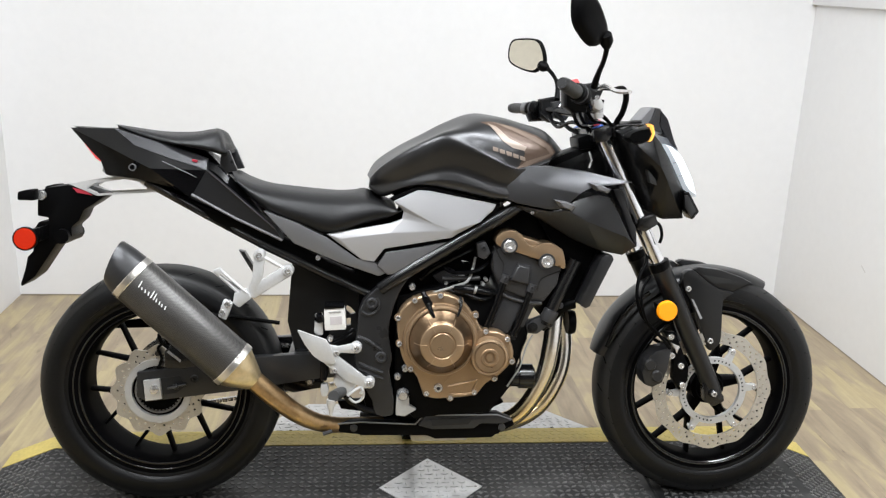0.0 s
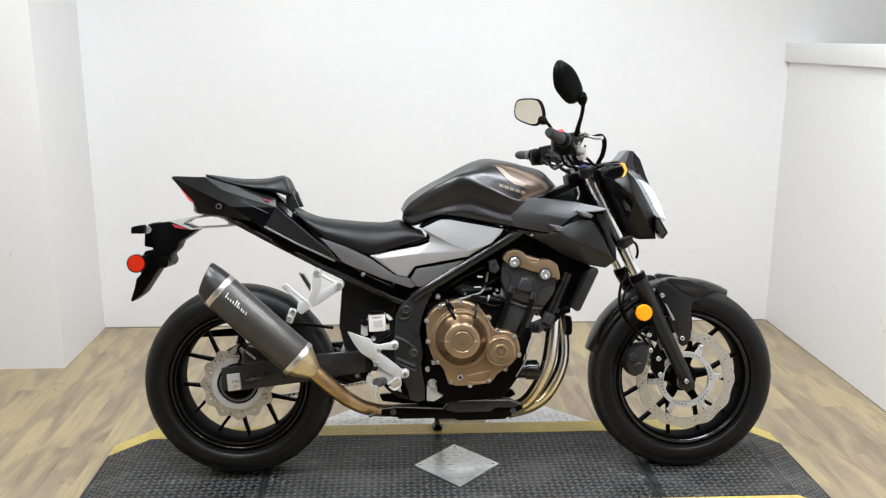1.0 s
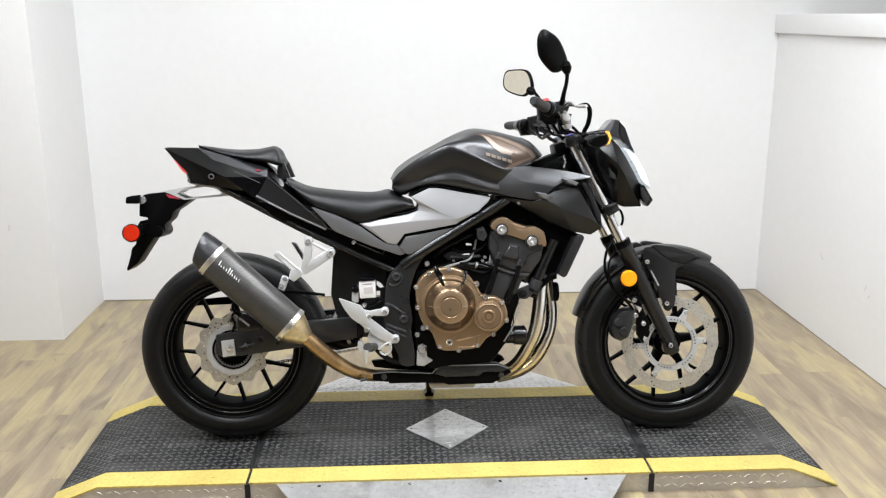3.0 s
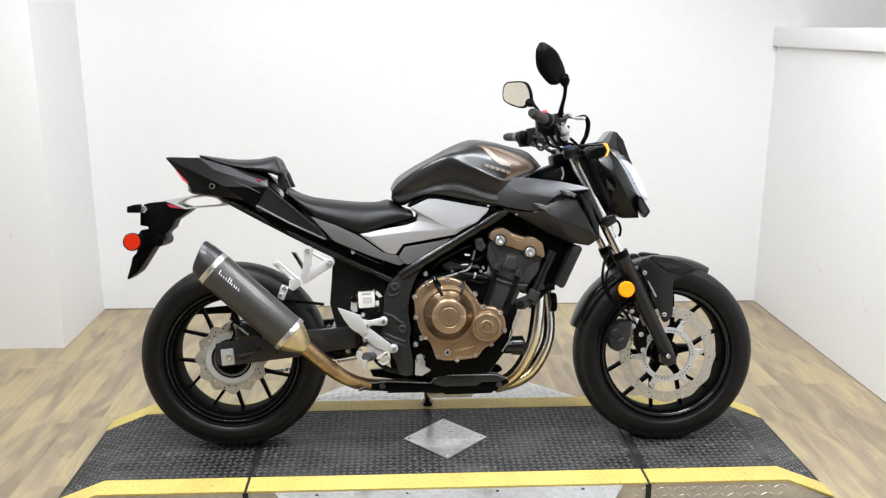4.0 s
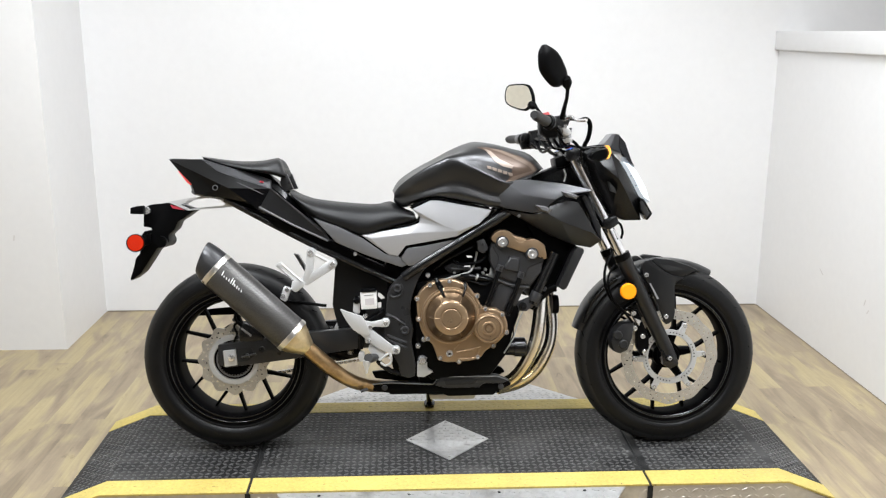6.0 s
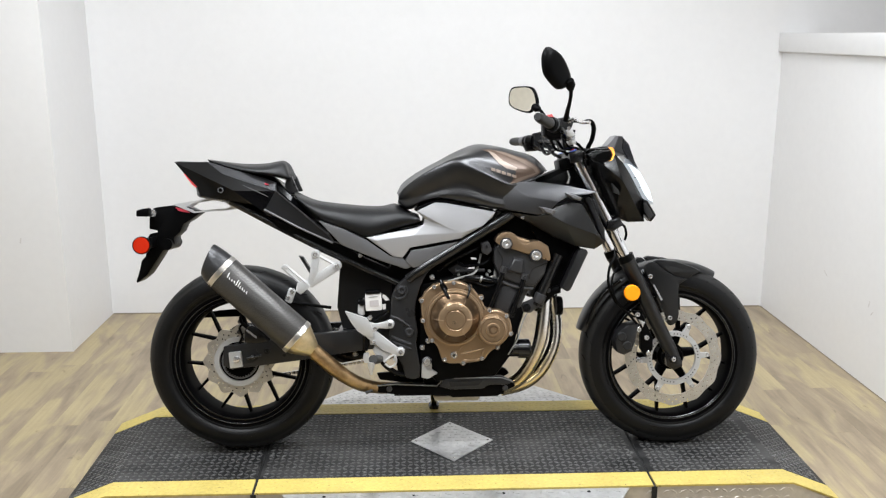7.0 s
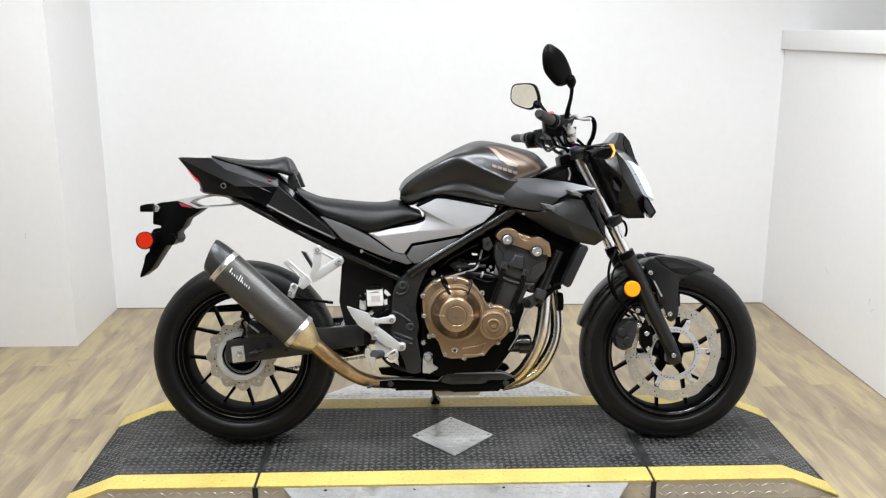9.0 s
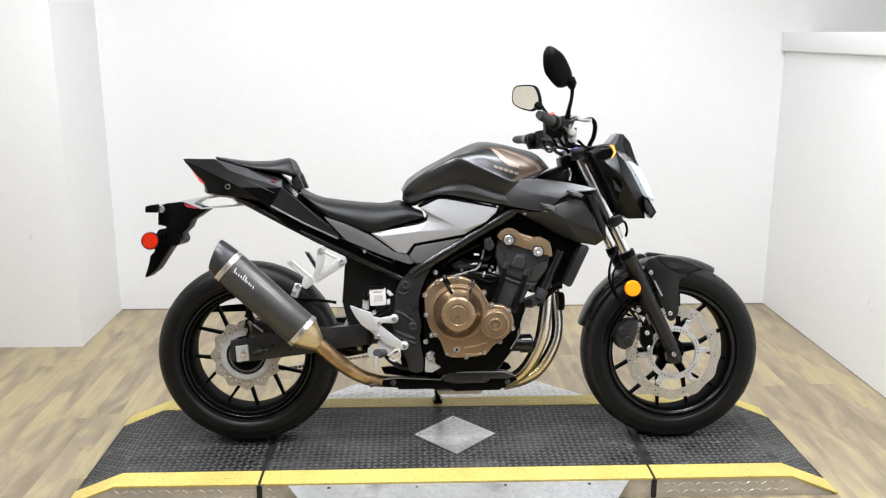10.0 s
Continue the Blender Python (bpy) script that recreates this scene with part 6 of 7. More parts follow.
part("rider_peg", tube([(0.457, -0.16, 0.314), (0.446, -0.2, 0.32), (0.439, -0.255, 0.332)], [0.012, 0.0145, 0.0135], 16), GREY_GRIP, bike, "dark rubber rider footpeg")
part("peg_tip", tube([(0.434, -0.25, 0.323), (0.433, -0.25, 0.311), (0.433, -0.25, 0.297), (0.433, -0.25, 0.283)], [0.0115, 0.0105, 0.006, 0.003], 12), CAST_ALU, bike, "bright peg feeler")
part("brake_pedal", tube([(0.465, -0.15, 0.301), (0.48, -0.145, 0.284), (0.513, -0.14, 0.262), (0.545, -0.13, 0.253), (0.583, -0.13, 0.25)], 0.0085, 10, smooth=3), BLACK_GLOSS, bike, "black brake pedal")
part("pedal_loop", tube([(0.47, -0.165, 0.305), (0.503, -0.165, 0.328), (0.508, -0.165, 0.301), (0.49, -0.165, 0.288), (0.474, -0.165, 0.299)], 0.0034, 8, smooth=3), CAST_ALU, bike, "bright return loop")
part("pedal_spring", tube([(0.504, -0.168, 0.326), (0.507, -0.17, 0.319), (0.502, -0.168, 0.311)], 0.004, 8), CAST_ALU, bike)
part("master_cylinder", tube([(0.413, -0.145, 0.383), (0.412, -0.145, 0.355), (0.41, -0.145, 0.339)], [0.010, 0.010, 0.008], 12), BLACK_GLOSS, bike, "black rear master cylinder")
part("push_rod", plate([(0.405, 0.328), (0.421, 0.332), (0.424, 0.313), (0.418, 0.298), (0.407, 0.299), (0.403, 0.313)], 0.13, 0.152, 0.004), CAST_ALU, bike)
res = part("fluid_reservoir", plate([(0.412, 0.521), (0.462, 0.525), (0.466, 0.47), (0.414, 0.467)], 0.12, 0.165, 0.005), WHITE_PLASTIC, bike, "milky white brake fluid reservoir")
part("lid", plate([(0.413, 0.532), (0.46, 0.532), (0.462, 0.524), (0.413, 0.522)], 0.118, 0.168, 0.003), BLACK_GLOSS, res, "black screw lid")
part("reservoir_label", plate([(0.427, 0.502), (0.455, 0.504), (0.456, 0.484), (0.428, 0.483)], 0.164, 0.1665, 0), PINK_LABEL, res, "pale grey printed label")
part("level_mark", plate([(0.424, 0.514), (0.453, 0.516), (0.453, 0.513), (0.424, 0.511)], 0.164, 0.1665, 0), GREY_WIRE, res)
part("reservoir_bracket", plate([(0.391, 0.504), (0.409, 0.506), (0.41, 0.454), (0.397, 0.452), (0.388, 0.46)], 0.13, 0.152, 0.003), CAST_ALU, bike, "bright reservoir bracket")
part("bracket_bolt", lathe([(-0.008, 0.0001), (-0.007, 0.008), (0.0, 0.012), (0.01, 0.013)], (0.401, -0.153, 0.495), "y", 16), BLACK_GLOSS, bike)
part("reservoir_hose", tube([(0.426, -0.15, 0.449), (0.432, -0.15, 0.437), (0.458, -0.145, 0.448), (0.485, -0.14, 0.466)], 0.006, 8, smooth=4), BLACK_GLOSS, bike)
part("hose_clip", lathe([(-0.008, 0.0001), (-0.007, 0.006), (0.0, 0.008), (0.01, 0.008)], (0.427, -0.15, 0.444), "y", 12), BOLT_STEEL, bike)

# side stand on the far side
stand = part("side_stand", tube([(0.63, 0.10, 0.2), (0.637, 0.2, 0.11), (0.64, 0.262, 0.056)], [0.013, 0.012, 0.010], 12), FRAME_BLACK, bike, "black side stand")
part("stand_foot", layered([(0.625, 0.25, 0.044), (0.655, 0.25, 0.044), (0.66, 0.28, 0.0485), (0.652, 0.305, 0.0525), (0.63, 0.305, 0.0525), (0.62, 0.28, 0.0485)], (0, -0.156, 0.988), [(-0.004, 1), (0.006, 1), (0.008, 0.9)]), FRAME_BLACK, stand)


# ---- fork and front end ----
for sgn in (1, -1):
    def pick(bm):
        return bm if sgn > 0 else mirrored(bm)
    legs = [(1.089, -0.1, 0.955), (1.267, -0.1, 0.603), (1.259, -0.1, 0.621), (1.425, -0.1, 0.281)]
    up = part("fork_tube", pick(rod(legs[0], legs[1], 0.0185, 24)), CHROME, bike, "polished fork tube")
    low = part("fork_slider", pick(tube([legs[2], Vector(legs[2]).lerp(Vector(legs[3]), 0.04), Vector(legs[2]).lerp(Vector(legs[3]), 0.05), Vector(legs[2]).lerp(Vector(legs[3]), 0.9), legs[3]],
                                   [0.0255, 0.027, 0.025, 0.0225, 0.02], 24)), SATIN_BLACK, bike, "black fork slider")
    part("axle_lug", pick(plate([(1.385, 0.316), (1.411, 0.323), (1.443, 0.282), (1.445, 0.267), (1.419, 0.254), (1.393, 0.267)], 0.085, 0.118, 0.004)), FRAME_BLACK, low)
    part("dust_seal", pick(tube([(1.254, -0.1, 0.632), (1.263, -0.1, 0.612)], 0.0265, 20)), BLACK_PLASTIC, low)
part("axle_bolt", lathe([(-0.008, 0.0001), (-0.008, 0.007), (-0.006, 0.009), (0.0, 0.012), (0.02, 0.012)], (1.412, -0.12, 0.291), "y", 20), FRAME_BLACK, bike, "black axle bolt")
part("axle_bolt_head", bolt(1.412, 0.291, 0.128, 0.0075, 0.004), BOLT_STEEL, bike)
part("lower_yoke", plate([(1.191, 0.746), (1.232, 0.757), (1.243, 0.731), (1.21, 0.71), (1.188, 0.717)], -0.125, 0.125, 0.006), FRAME_BLACK, bike, "black lower fork yoke")
part("upper_yoke", plate([(1.065, 0.964), (1.105, 0.975), (1.119, 0.957), (1.105, 0.935), (1.072, 0.928)], -0.125, 0.125, 0.006), FRAME_BLACK, bike, "black upper fork yoke")
both("fork_cap", tube([(1.081, -0.1, 0.971), (1.087, -0.1, 0.958)], [0.013, 0.017], 18), BLUE_CAP, bike, "blue anodised fork cap")
front_wheel.location.y, rear_wheel.location.y = -0.014, -0.008
part("wheel_sensor_ring", lathe([(-0.062, 0.02), (-0.062, 0.034), (-0.058, 0.036), (0.058, 0.036), (0.062, 0.034), (0.062, 0.02)], (FW[0], 0, FW[1]), "y", 28), RIM_BLACK, front_wheel)
am = part("side_reflector", lathe([(-0.012, 0.0001), (-0.012, 0.023), (-0.009, 0.0255), (0.0, 0.026)], (1.267, -0.145, 0.515), "y", 32), AMBER_GLOW, bike, "round amber side reflector")
part("reflector_stay", plate([(1.243, 0.531), (1.294, 0.534), (1.299, 0.494), (1.253, 0.491)], 0.11, 0.144, 0.002), BLACK_PLASTIC, am)

# mudguard: a curved shell round the tyre, with side stays
prof = [(-0.068, 0.300), (-0.066, 0.309), (-0.055, 0.317), (-0.03, 0.3225), (0, 0.3245), (0.03, 0.3225), (0.055, 0.317), (0.066, 0.309), (0.068, 0.300),
        (0.064, 0.300), (0.062, 0.307), (0.05, 0.314), (0.0, 0.3205), (-0.05, 0.314), (-0.062, 0.307), (-0.064, 0.300), (-0.068, 0.300)]
guard_bm = lathe([(d, q - 0.0045) for d, q in prof], (FW[0], 0, FW[1]), "y", 48, None, 60, 104)
for v in guard_bm.verts:
    a = math.degrees(math.atan2(v.co.z - FW[1], v.co.x - FW[0]))
    if a < 80:
        v.co.y *= 1 - 0.75 * ((80 - a) / 22) ** 1.5
    if a > 150:
        v.co.y *= 1 - 0.3 * ((a - 150) / 14)
guard = part("mudguard", guard_bm, SATIN_BLACK, bike, "black front mudguard", angle=50)
both("mudguard_stay", plate(round_outline([(1.328, 0.598), (1.353, 0.609), (1.39, 0.58), (1.428, 0.558), (1.466, 0.549), (1.442, 0.535), (1.437, 0.512), (1.439, 0.434), (1.431, 0.408), (1.41, 0.395), (1.394, 0.427), (1.363, 0.501), (1.332, 0.561)], 2), 0.062, 0.088, 0.005), SATIN_BLACK, guard, "dark grey mudguard stay")
both("stay_facet", plate([(1.358, 0.608), (1.372, 0.615), (1.429, 0.608), (1.487, 0.589), (1.517, 0.574), (1.489, 0.561), (1.461, 0.547), (1.432, 0.555), (1.395, 0.577)], 0.05, 0.076, 0.005), SATIN_BLACK, guard)
# slot drawn as a black plate, its shade put into the colour
both("guard_slot_shade", plate([(1.383, 0.594), (1.413, 0.591), (1.469, 0.58), (1.467, 0.574), (1.414, 0.572)], 0.07, 0.0775, 0.0), SEAM_BLACK, guard, "black patch for a shaded slot")
part("guard_rib", tube([(1.248, -0.066, 0.546), (1.197, -0.066, 0.507), (1.164, -0.064, 0.461), (1.142, -0.06, 0.399)], 0.005, 8, smooth=4), SHROUD_BLACK, guard)
for q in [(1.342, 0.56), (1.409, 0.422)]:
    part("stay_screw", bolt(q[0], q[1], 0.087, 0.008, 0.005), BOLT_STEEL, guard)
part("stay_print", plate([(1.351, 0.534), (1.357, 0.532), (1.384, 0.482), (1.378, 0.48)], 0.0875, 0.0892, 0), FROSTED, guard, "small pale print")

for q in [(1.242, 0.367), (1.261, 0.337)]:
    part("caliper_boss", lathe([(-0.006, 0.001), (-0.006, 0.012), (-0.002, 0.0155), (0.02, 0.0165)], (q[0], -0.118, q[1]), "y", 20), PLATE_GREY, bike)
cal = part("front_caliper", plate([(1.221, 0.348), (1.232, 0.381), (1.257, 0.403), (1.298, 0.413), (1.291, 0.358), (1.277, 0.317), (1.251, 0.305), (1.229, 0.314)], 0.05, 0.118, 0.008), PLATE_GREY, bike, "dark grey front brake caliper")
part("caliper_bracket", plate([(1.276, 0.451), (1.31, 0.447), (1.349, 0.357), (1.349, 0.32), (1.327, 0.294), (1.308, 0.324), (1.307, 0.41)], 0.08, 0.105, 0.003), BLACK_PLASTIC, cal)
for q in [(1.296, 0.438), (1.327, 0.361), (1.301, 0.388), (1.334, 0.309)]:
    part("caliper_bolt", bolt(q[0], q[1], 0.106, 0.0085, 0.006), BOLT_STEEL, cal)
part("pad_spring", plate([(1.298, 0.423), (1.32, 0.413), (1.313, 0.395)], 0.1, 0.112, 0.001), BOLT_STEEL, cal)
part("brake_hose", tube([(1.14, -0.07, 0.95), (1.18, -0.05, 0.9), (1.213, -0.06, 0.74), (1.224, -0.1, 0.642), (1.201, -0.12, 0.598), (1.194, -0.13, 0.545), (1.213, -0.13, 0.493), (1.256, -0.13, 0.449), (1.29, -0.12, 0.41)], 0.0045, 8, smooth=5), BLACK_PLASTIC, bike, "black brake hose")
part("sensor_wire", tube([(1.226, -0.11, 0.739), (1.245, -0.12, 0.729), (1.253, -0.12, 0.703), (1.248, -0.12, 0.682)], 0.004, 8, smooth=4), BLACK_PLASTIC, bike)
part("sensor_wire", tube([(1.229, -0.12, 0.598), (1.207, -0.13, 0.563), (1.207, -0.14, 0.518), (1.237, -0.13, 0.462), (1.283, -0.12, 0.432)], 0.0035, 8, smooth=4), BLACK_PLASTIC, bike)

# ---- headlight cowl ----
def dome(outline, layers):
    """A cowl symmetric about the middle plane: outline in (x, z), scaled at each offset."""
    cx = sum(p[0] for p in outline) / len(outline)
    cz = sum(p[1] for p in outline) / len(outline)
    rings = [(-o, s) for o, s in layers[::-1]] + list(layers)
    return loft([[(cx + (x - cx) * s, -o, cz + (z - cz) * s) for x, z in outline] for o, s in rings])


# rim points, then the fold from 12 to 14 that parts the lit upper side from the lower one
cowl_points = [(1.125, 0.1, 0.96), (1.166, 0.11, 0.974), (1.213, 0.115, 0.962), (1.244, 0.105, 0.932), (1.268, 0.1, 0.896), (1.313, 0.088, 0.817), (1.331, 0.07, 0.808), (1.323, 0.06, 0.767), (1.331, 0.05, 0.738), (1.27, 0.07, 0.738), (1.223, 0.08, 0.76), (1.173, 0.085, 0.852), (1.174, 0.14, 0.924), (1.235, 0.143, 0.873), (1.255, 0.135, 0.841)]
cowl = both("headlight_cowl", faceted(cowl_points, [(0, 1, 12), (1, 2, 13, 12), (2, 3, 4, 13), (4, 5, 14, 13), (0, 12, 11), (11, 12, 13), (11, 13, 10), (13, 14, 10), (14, 9, 10), (14, 8, 9), (14, 7, 8), (14, 5, 6, 7)], 0.001, 0.002), COWL_BLACK, bike, "satin black angular headlight cowl")
# black plate on the cowl paints the dark inside the notch
both("cowl_notch_shade", plate([(1.202, 0.866), (1.222, 0.845), (1.227, 0.829), (1.209, 0.836)], 0.12, 0.1405, 0.0), SEAM_BLACK, cowl)
both("cowl_chin", plate([(1.315, 0.81), (1.33, 0.81), (1.36, 0.76), (1.343, 0.738), (1.319, 0.771)], 0.03, 0.088, 0.005), COWL_BLACK, cowl, "black chin piece")
both("chin_inset", plate([(1.317, 0.801), (1.326, 0.801), (1.349, 0.761), (1.338, 0.746), (1.319, 0.774)], 0.08, 0.0915, 0.001), PLATE_GREY, cowl)
lens = part("headlight", dome([(1.264, 0.929), (1.283, 0.923), (1.304, 0.903), (1.323, 0.87), (1.34, 0.838), (1.353, 0.795), (1.335, 0.806), (1.321, 0.825), (1.298, 0.874), (1.281, 0.901)], [(0.03, 1.0), (0.07, 1.0), (0.085, 0.88)]), LED_WHITE, bike, "lit white LED headlight")
both("lens_rib", tube([(1.286, -0.082, 0.883), (1.306, -0.08, 0.886), (1.322, -0.072, 0.871)], 0.0022, 6), FROSTED, lens)
both("lens_rib", tube([(1.303, -0.082, 0.851), (1.323, -0.08, 0.853), (1.34, -0.072, 0.837)], 0.0022, 6), FROSTED, lens)
screen = part("screen", dome([(1.254, 1.019), (1.274, 0.996), (1.297, 0.932), (1.308, 0.911), (1.29, 0.921), (1.268, 0.951), (1.252, 0.978)], [(0.03, 1.0), (0.05, 0.97), (0.056, 0.88)]), SMOKE_SCREEN, bike, "smoked fly screen")
part("screen_face", dome([(1.243, 1.021), (1.256, 1.018), (1.253, 0.978), (1.263, 0.955), (1.232, 0.968), (1.222, 0.974), (1.233, 0.99)], [(0.03, 1.0), (0.052, 0.98), (0.057, 0.9)]), SHROUD_GREY, screen, "dark grey screen facet")
part("screen_side", dome([(1.205, 0.988), (1.234, 1.022), (1.243, 1.021), (1.233, 0.99), (1.222, 0.974), (1.211, 0.972)], [(0.03, 1.0), (0.045, 0.97), (0.05, 0.9)]), MID_PANEL, screen, "frosted grey screen facet")
for sgn in (1, -1):
    def pick(bm):
        return bm if sgn > 0 else mirrored(bm)
    pod = part("front_signal", pick(layered([(x, -0.155, z) for x, z in [(1.125, 0.944), (1.132, 0.956), (1.157, 0.967), (1.184, 0.971), (1.191, 0.955), (1.184, 0.938), (1.166, 0.93), (1.136, 0.933)]], (0, -1, 0), [(0, 0.85), (0.012, 1), (0.036, 1), (0.05, 0.8)])), BLACK_PLASTIC, bike, "black front turn signal")
    part("lit_edge", pick(plate([(1.182, 0.979), (1.19, 0.975), (1.1955, 0.956), (1.189, 0.939), (1.183, 0.9355), (1.193, 0.9555), (1.1885, 0.973)], 0.16, 0.2, 0.001)), AMBER_LIT, pod, "lit amber strip")
    part("stalk", pick(rod((1.16, -0.1, 0.95), (1.16, -0.165, 0.95), 0.010)), BLACK_PLASTIC, pod)
both("signal_surround", tube([(1.119, -0.125, 0.945), (1.115, -0.125, 0.962), (1.124, -0.125, 0.972), (1.176, -0.128, 0.976), (1.2, -0.125, 0.978)], [0.003, 0.004, 0.004, 0.003, 0.002], 8, smooth=3), COWL_BLACK, cowl)
part("gauge", plate([(1.139, 0.97), (1.181, 0.985), (1.203, 0.985), (1.21, 0.975), (1.177, 0.962), (1.158, 0.952)], -0.07, 0.07, 0.006), BLACK_PLASTIC, bike, "black instrument unit")

# ---- handlebar and controls ----
NEAR, FARB = [(0.934, -0.365, 1.059), (1.008, -0.26, 1.035), (1.055, -0.13, 1.013), (1.083, -0, 1.005)], [(0.948, 0.375, 1.019), (1.017, 0.26, 1.017), (1.075, 0.12, 1.004), (1.083, -0, 1.005)]
bar = part("handlebar", tube(NEAR + FARB[-2::-1], 0.011, 12, smooth=4), FRAME_BLACK, bike, "black steel handlebar")
part("bar_clamp", plate([(1.051, 1.02), (1.088, 1.016), (1.096, 0.976), (1.059, 0.972)], -0.06, 0.06, 0.006), FRAME_BLACK, bar)
for pts, label in ((NEAR, "grey rubber throttle grip"), (FARB, "grey rubber grip")):
    a, b = Vector(pts[0]), Vector(pts[1])
    grip = part("grip", tube([a.lerp(b, 0.04), a.lerp(b, 0.07), a.lerp(b, 0.52), a.lerp(b, 0.54)], [0.0145, 0.0155, 0.015, 0.0165], 18), GREY_GRIP, bar, label)
    part("grip_housing", tube([a.lerp(b, 0.54), a.lerp(b, 0.56), a.lerp(b, 0.86), a.lerp(b, 0.9)], [0.017, 0.0205, 0.0215, 0.017], 14), BLACK_PLASTIC, bar)
    part("housing_clamp", tube([a.lerp(b, 0.66), a.lerp(b, 0.7)], 0.023, 14), ENGINE_BLACK, bar)
    part("bar_end", tube([a - (b - a) * 0.09, a, a.lerp(b, 0.04)], [0.012, 0.015, 0.015], 16), PLATE_GREY, grip)
    part("bar_end_cap", tube([a - (b - a) * 0.095, a - (b - a) * 0.085], 0.0085, 14), PLATE_GREY, grip)
part("switch_box", layered([(0.963, -0.25, 1.055), (0.999, -0.25, 1.066), (1.027, -0.23, 1.039), (1.025, -0.22, 1.002), (0.992, -0.23, 0.999), (0.967, -0.24, 1.015)], (0, 1, 0), [(0, 0.85), (0.01, 1), (0.05, 1), (0.06, 0.85)]), BLACK_PLASTIC, bar, "black switch housing")
part("kill_switch", plate([(0.97, 1.073), (0.989, 1.077), (0.997, 1.065), (0.977, 1.06)], 0.23, 0.258, 0.003), surface("red_switch", (0.7, 0.12, 0.12), 0.4), bar, "red switch")
part("switch_box", layered([(1.004, 0.24, 1.044), (1.045, 0.24, 1.052), (1.062, 0.22, 1.015), (1.032, 0.22, 0.978), (1.004, 0.24, 0.992)], (0, 1, 0), [(0, 0.85), (0.01, 1), (0.05, 1), (0.06, 0.85)]), BLACK_PLASTIC, bar, "black switch housing")
part("switch_block", layered([(0.975, 0.33, 1.002), (0.99, 0.33, 1.024), (1.02, 0.33, 1.036), (1.036, 0.33, 1.016), (1.024, 0.33, 0.982), (0.985, 0.33, 0.98)], (0, -1, 0), [(0, 0.85), (0.008, 1), (0.045, 1), (0.055, 0.8)]), BLACK_PLASTIC, bar, "black switch block")
part("grip_collar", tube([(0.975, 0.335, 1.018), (0.983, 0.322, 1.018)], 0.0185, 16), MID_PANEL, bar)
part("brake_reservoir", layered([(1.021, -0.2, 1.069), (1.053, -0.2, 1.074), (1.067, -0.2, 1.055), (1.057, -0.2, 1.031), (1.029, -0.2, 1.031)], (0, 1, 0), [(0, 0.9), (0.006, 1), (0.05, 1), (0.056, 0.9)]), PLATE_GREY, bar, "dark brake fluid reservoir")
part("lever_perch", plate([(1.043, 1.034), (1.06, 1.038), (1.071, 1.017), (1.057, 1.007), (1.043, 1.013)], 0.16, 0.2, 0.004), CAST_ALU, bar)
part("brake_lever", tube([(1.046, -0.2, 1.055), (1.059, -0.24, 1.063), (1.068, -0.3, 1.049), (1.085, -0.35, 1.046)], [0.006, 0.006, 0.005, 0.005], 8, smooth=4), BOLT_STEEL, bar, "bright brake lever")
part("clutch_lever", tube([(1.049, 0.2, 1.027), (1.073, 0.26, 1.013), (1.077, 0.34, 1.003), (1.074, 0.4, 0.997)], 0.0055, 8, smooth=4), BOLT_STEEL, bar, "bright clutch lever")
part("front_hose", tube([(1.056, -0.19, 1.059), (1.098, -0.16, 1.059), (1.129, -0.13, 1.064), (1.142, -0.12, 1.054), (1.147, -0.11, 1.035), (1.145, -0.09, 1.004), (1.136, -0.07, 0.975), (1.145, -0.05, 0.925)], [0.004, 0.004, 0.006, 0.0075, 0.0075, 0.0075, 0.0075, 0.0075], 10, smooth=4), BLACK_PLASTIC, bike, "black brake hose loop")
part("cable", tube([(1.002, -0.2, 1.019), (1.034, -0.12, 0.992), (1.072, -0.06, 0.952), (1.095, -0.04, 0.888)], 0.005, 8, smooth=4), BLACK_PLASTIC, bike)
part("cable", tube([(1.039, 0.2, 1.007), (1.052, 0.1, 0.965), (1.071, 0.04, 0.945), (1.093, -0, 0.879)], 0.005, 8, smooth=4), BLACK_PLASTIC, bike)
part("cable", tube([(1.037, -0.15, 1.012), (1.088, -0.12, 0.995), (1.118, -0.09, 0.975), (1.148, -0.05, 0.976)], 0.005, 8, smooth=4), BLACK_PLASTIC, bike)
part("cable", tube([(0.987, -0.22, 1.009), (1.018, -0.16, 0.973), (1.061, -0.1, 0.964), (1.106, -0.06, 0.906)], 0.0045, 8, smooth=4), BLACK_GLOSS, bike)
part("cable", tube([(1.022, 0.22, 0.998), (1.037, 0.16, 0.966), (1.059, 0.08, 0.98), (1.083, -0, 0.959), (1.1, -0.03, 0.907)], 0.005, 8, smooth=4), BLACK_GLOSS, bike)
part("cable", tube([(1.02, -0.2, 1.031), (1.057, -0.14, 0.986), (1.109, -0.08, 0.975), (1.141, -0.04, 0.934)], 0.004, 8, smooth=4), BLACK_GLOSS, bike)
part("cable", tube([(1.006, 0.25, 1.009), (1.029, 0.2, 0.983), (1.056, 0.12, 0.969), (1.075, 0.06, 0.945)], 0.004, 8, smooth=4), BLACK_GLOSS, bike)
part("clutch_perch", plate([(1.028, 1.035), (1.068, 1.042), (1.089, 1.015), (1.069, 0.983), (1.035, 0.991)], -0.24, -0.2, 0.004), PLATE_GREY, bar, "dark clutch lever perch")
part("perch_bolt", rod((1.057, -0.17, 1.036), (1.049, -0.21, 1.037), 0.006, 8), BOLT_STEEL, bar)
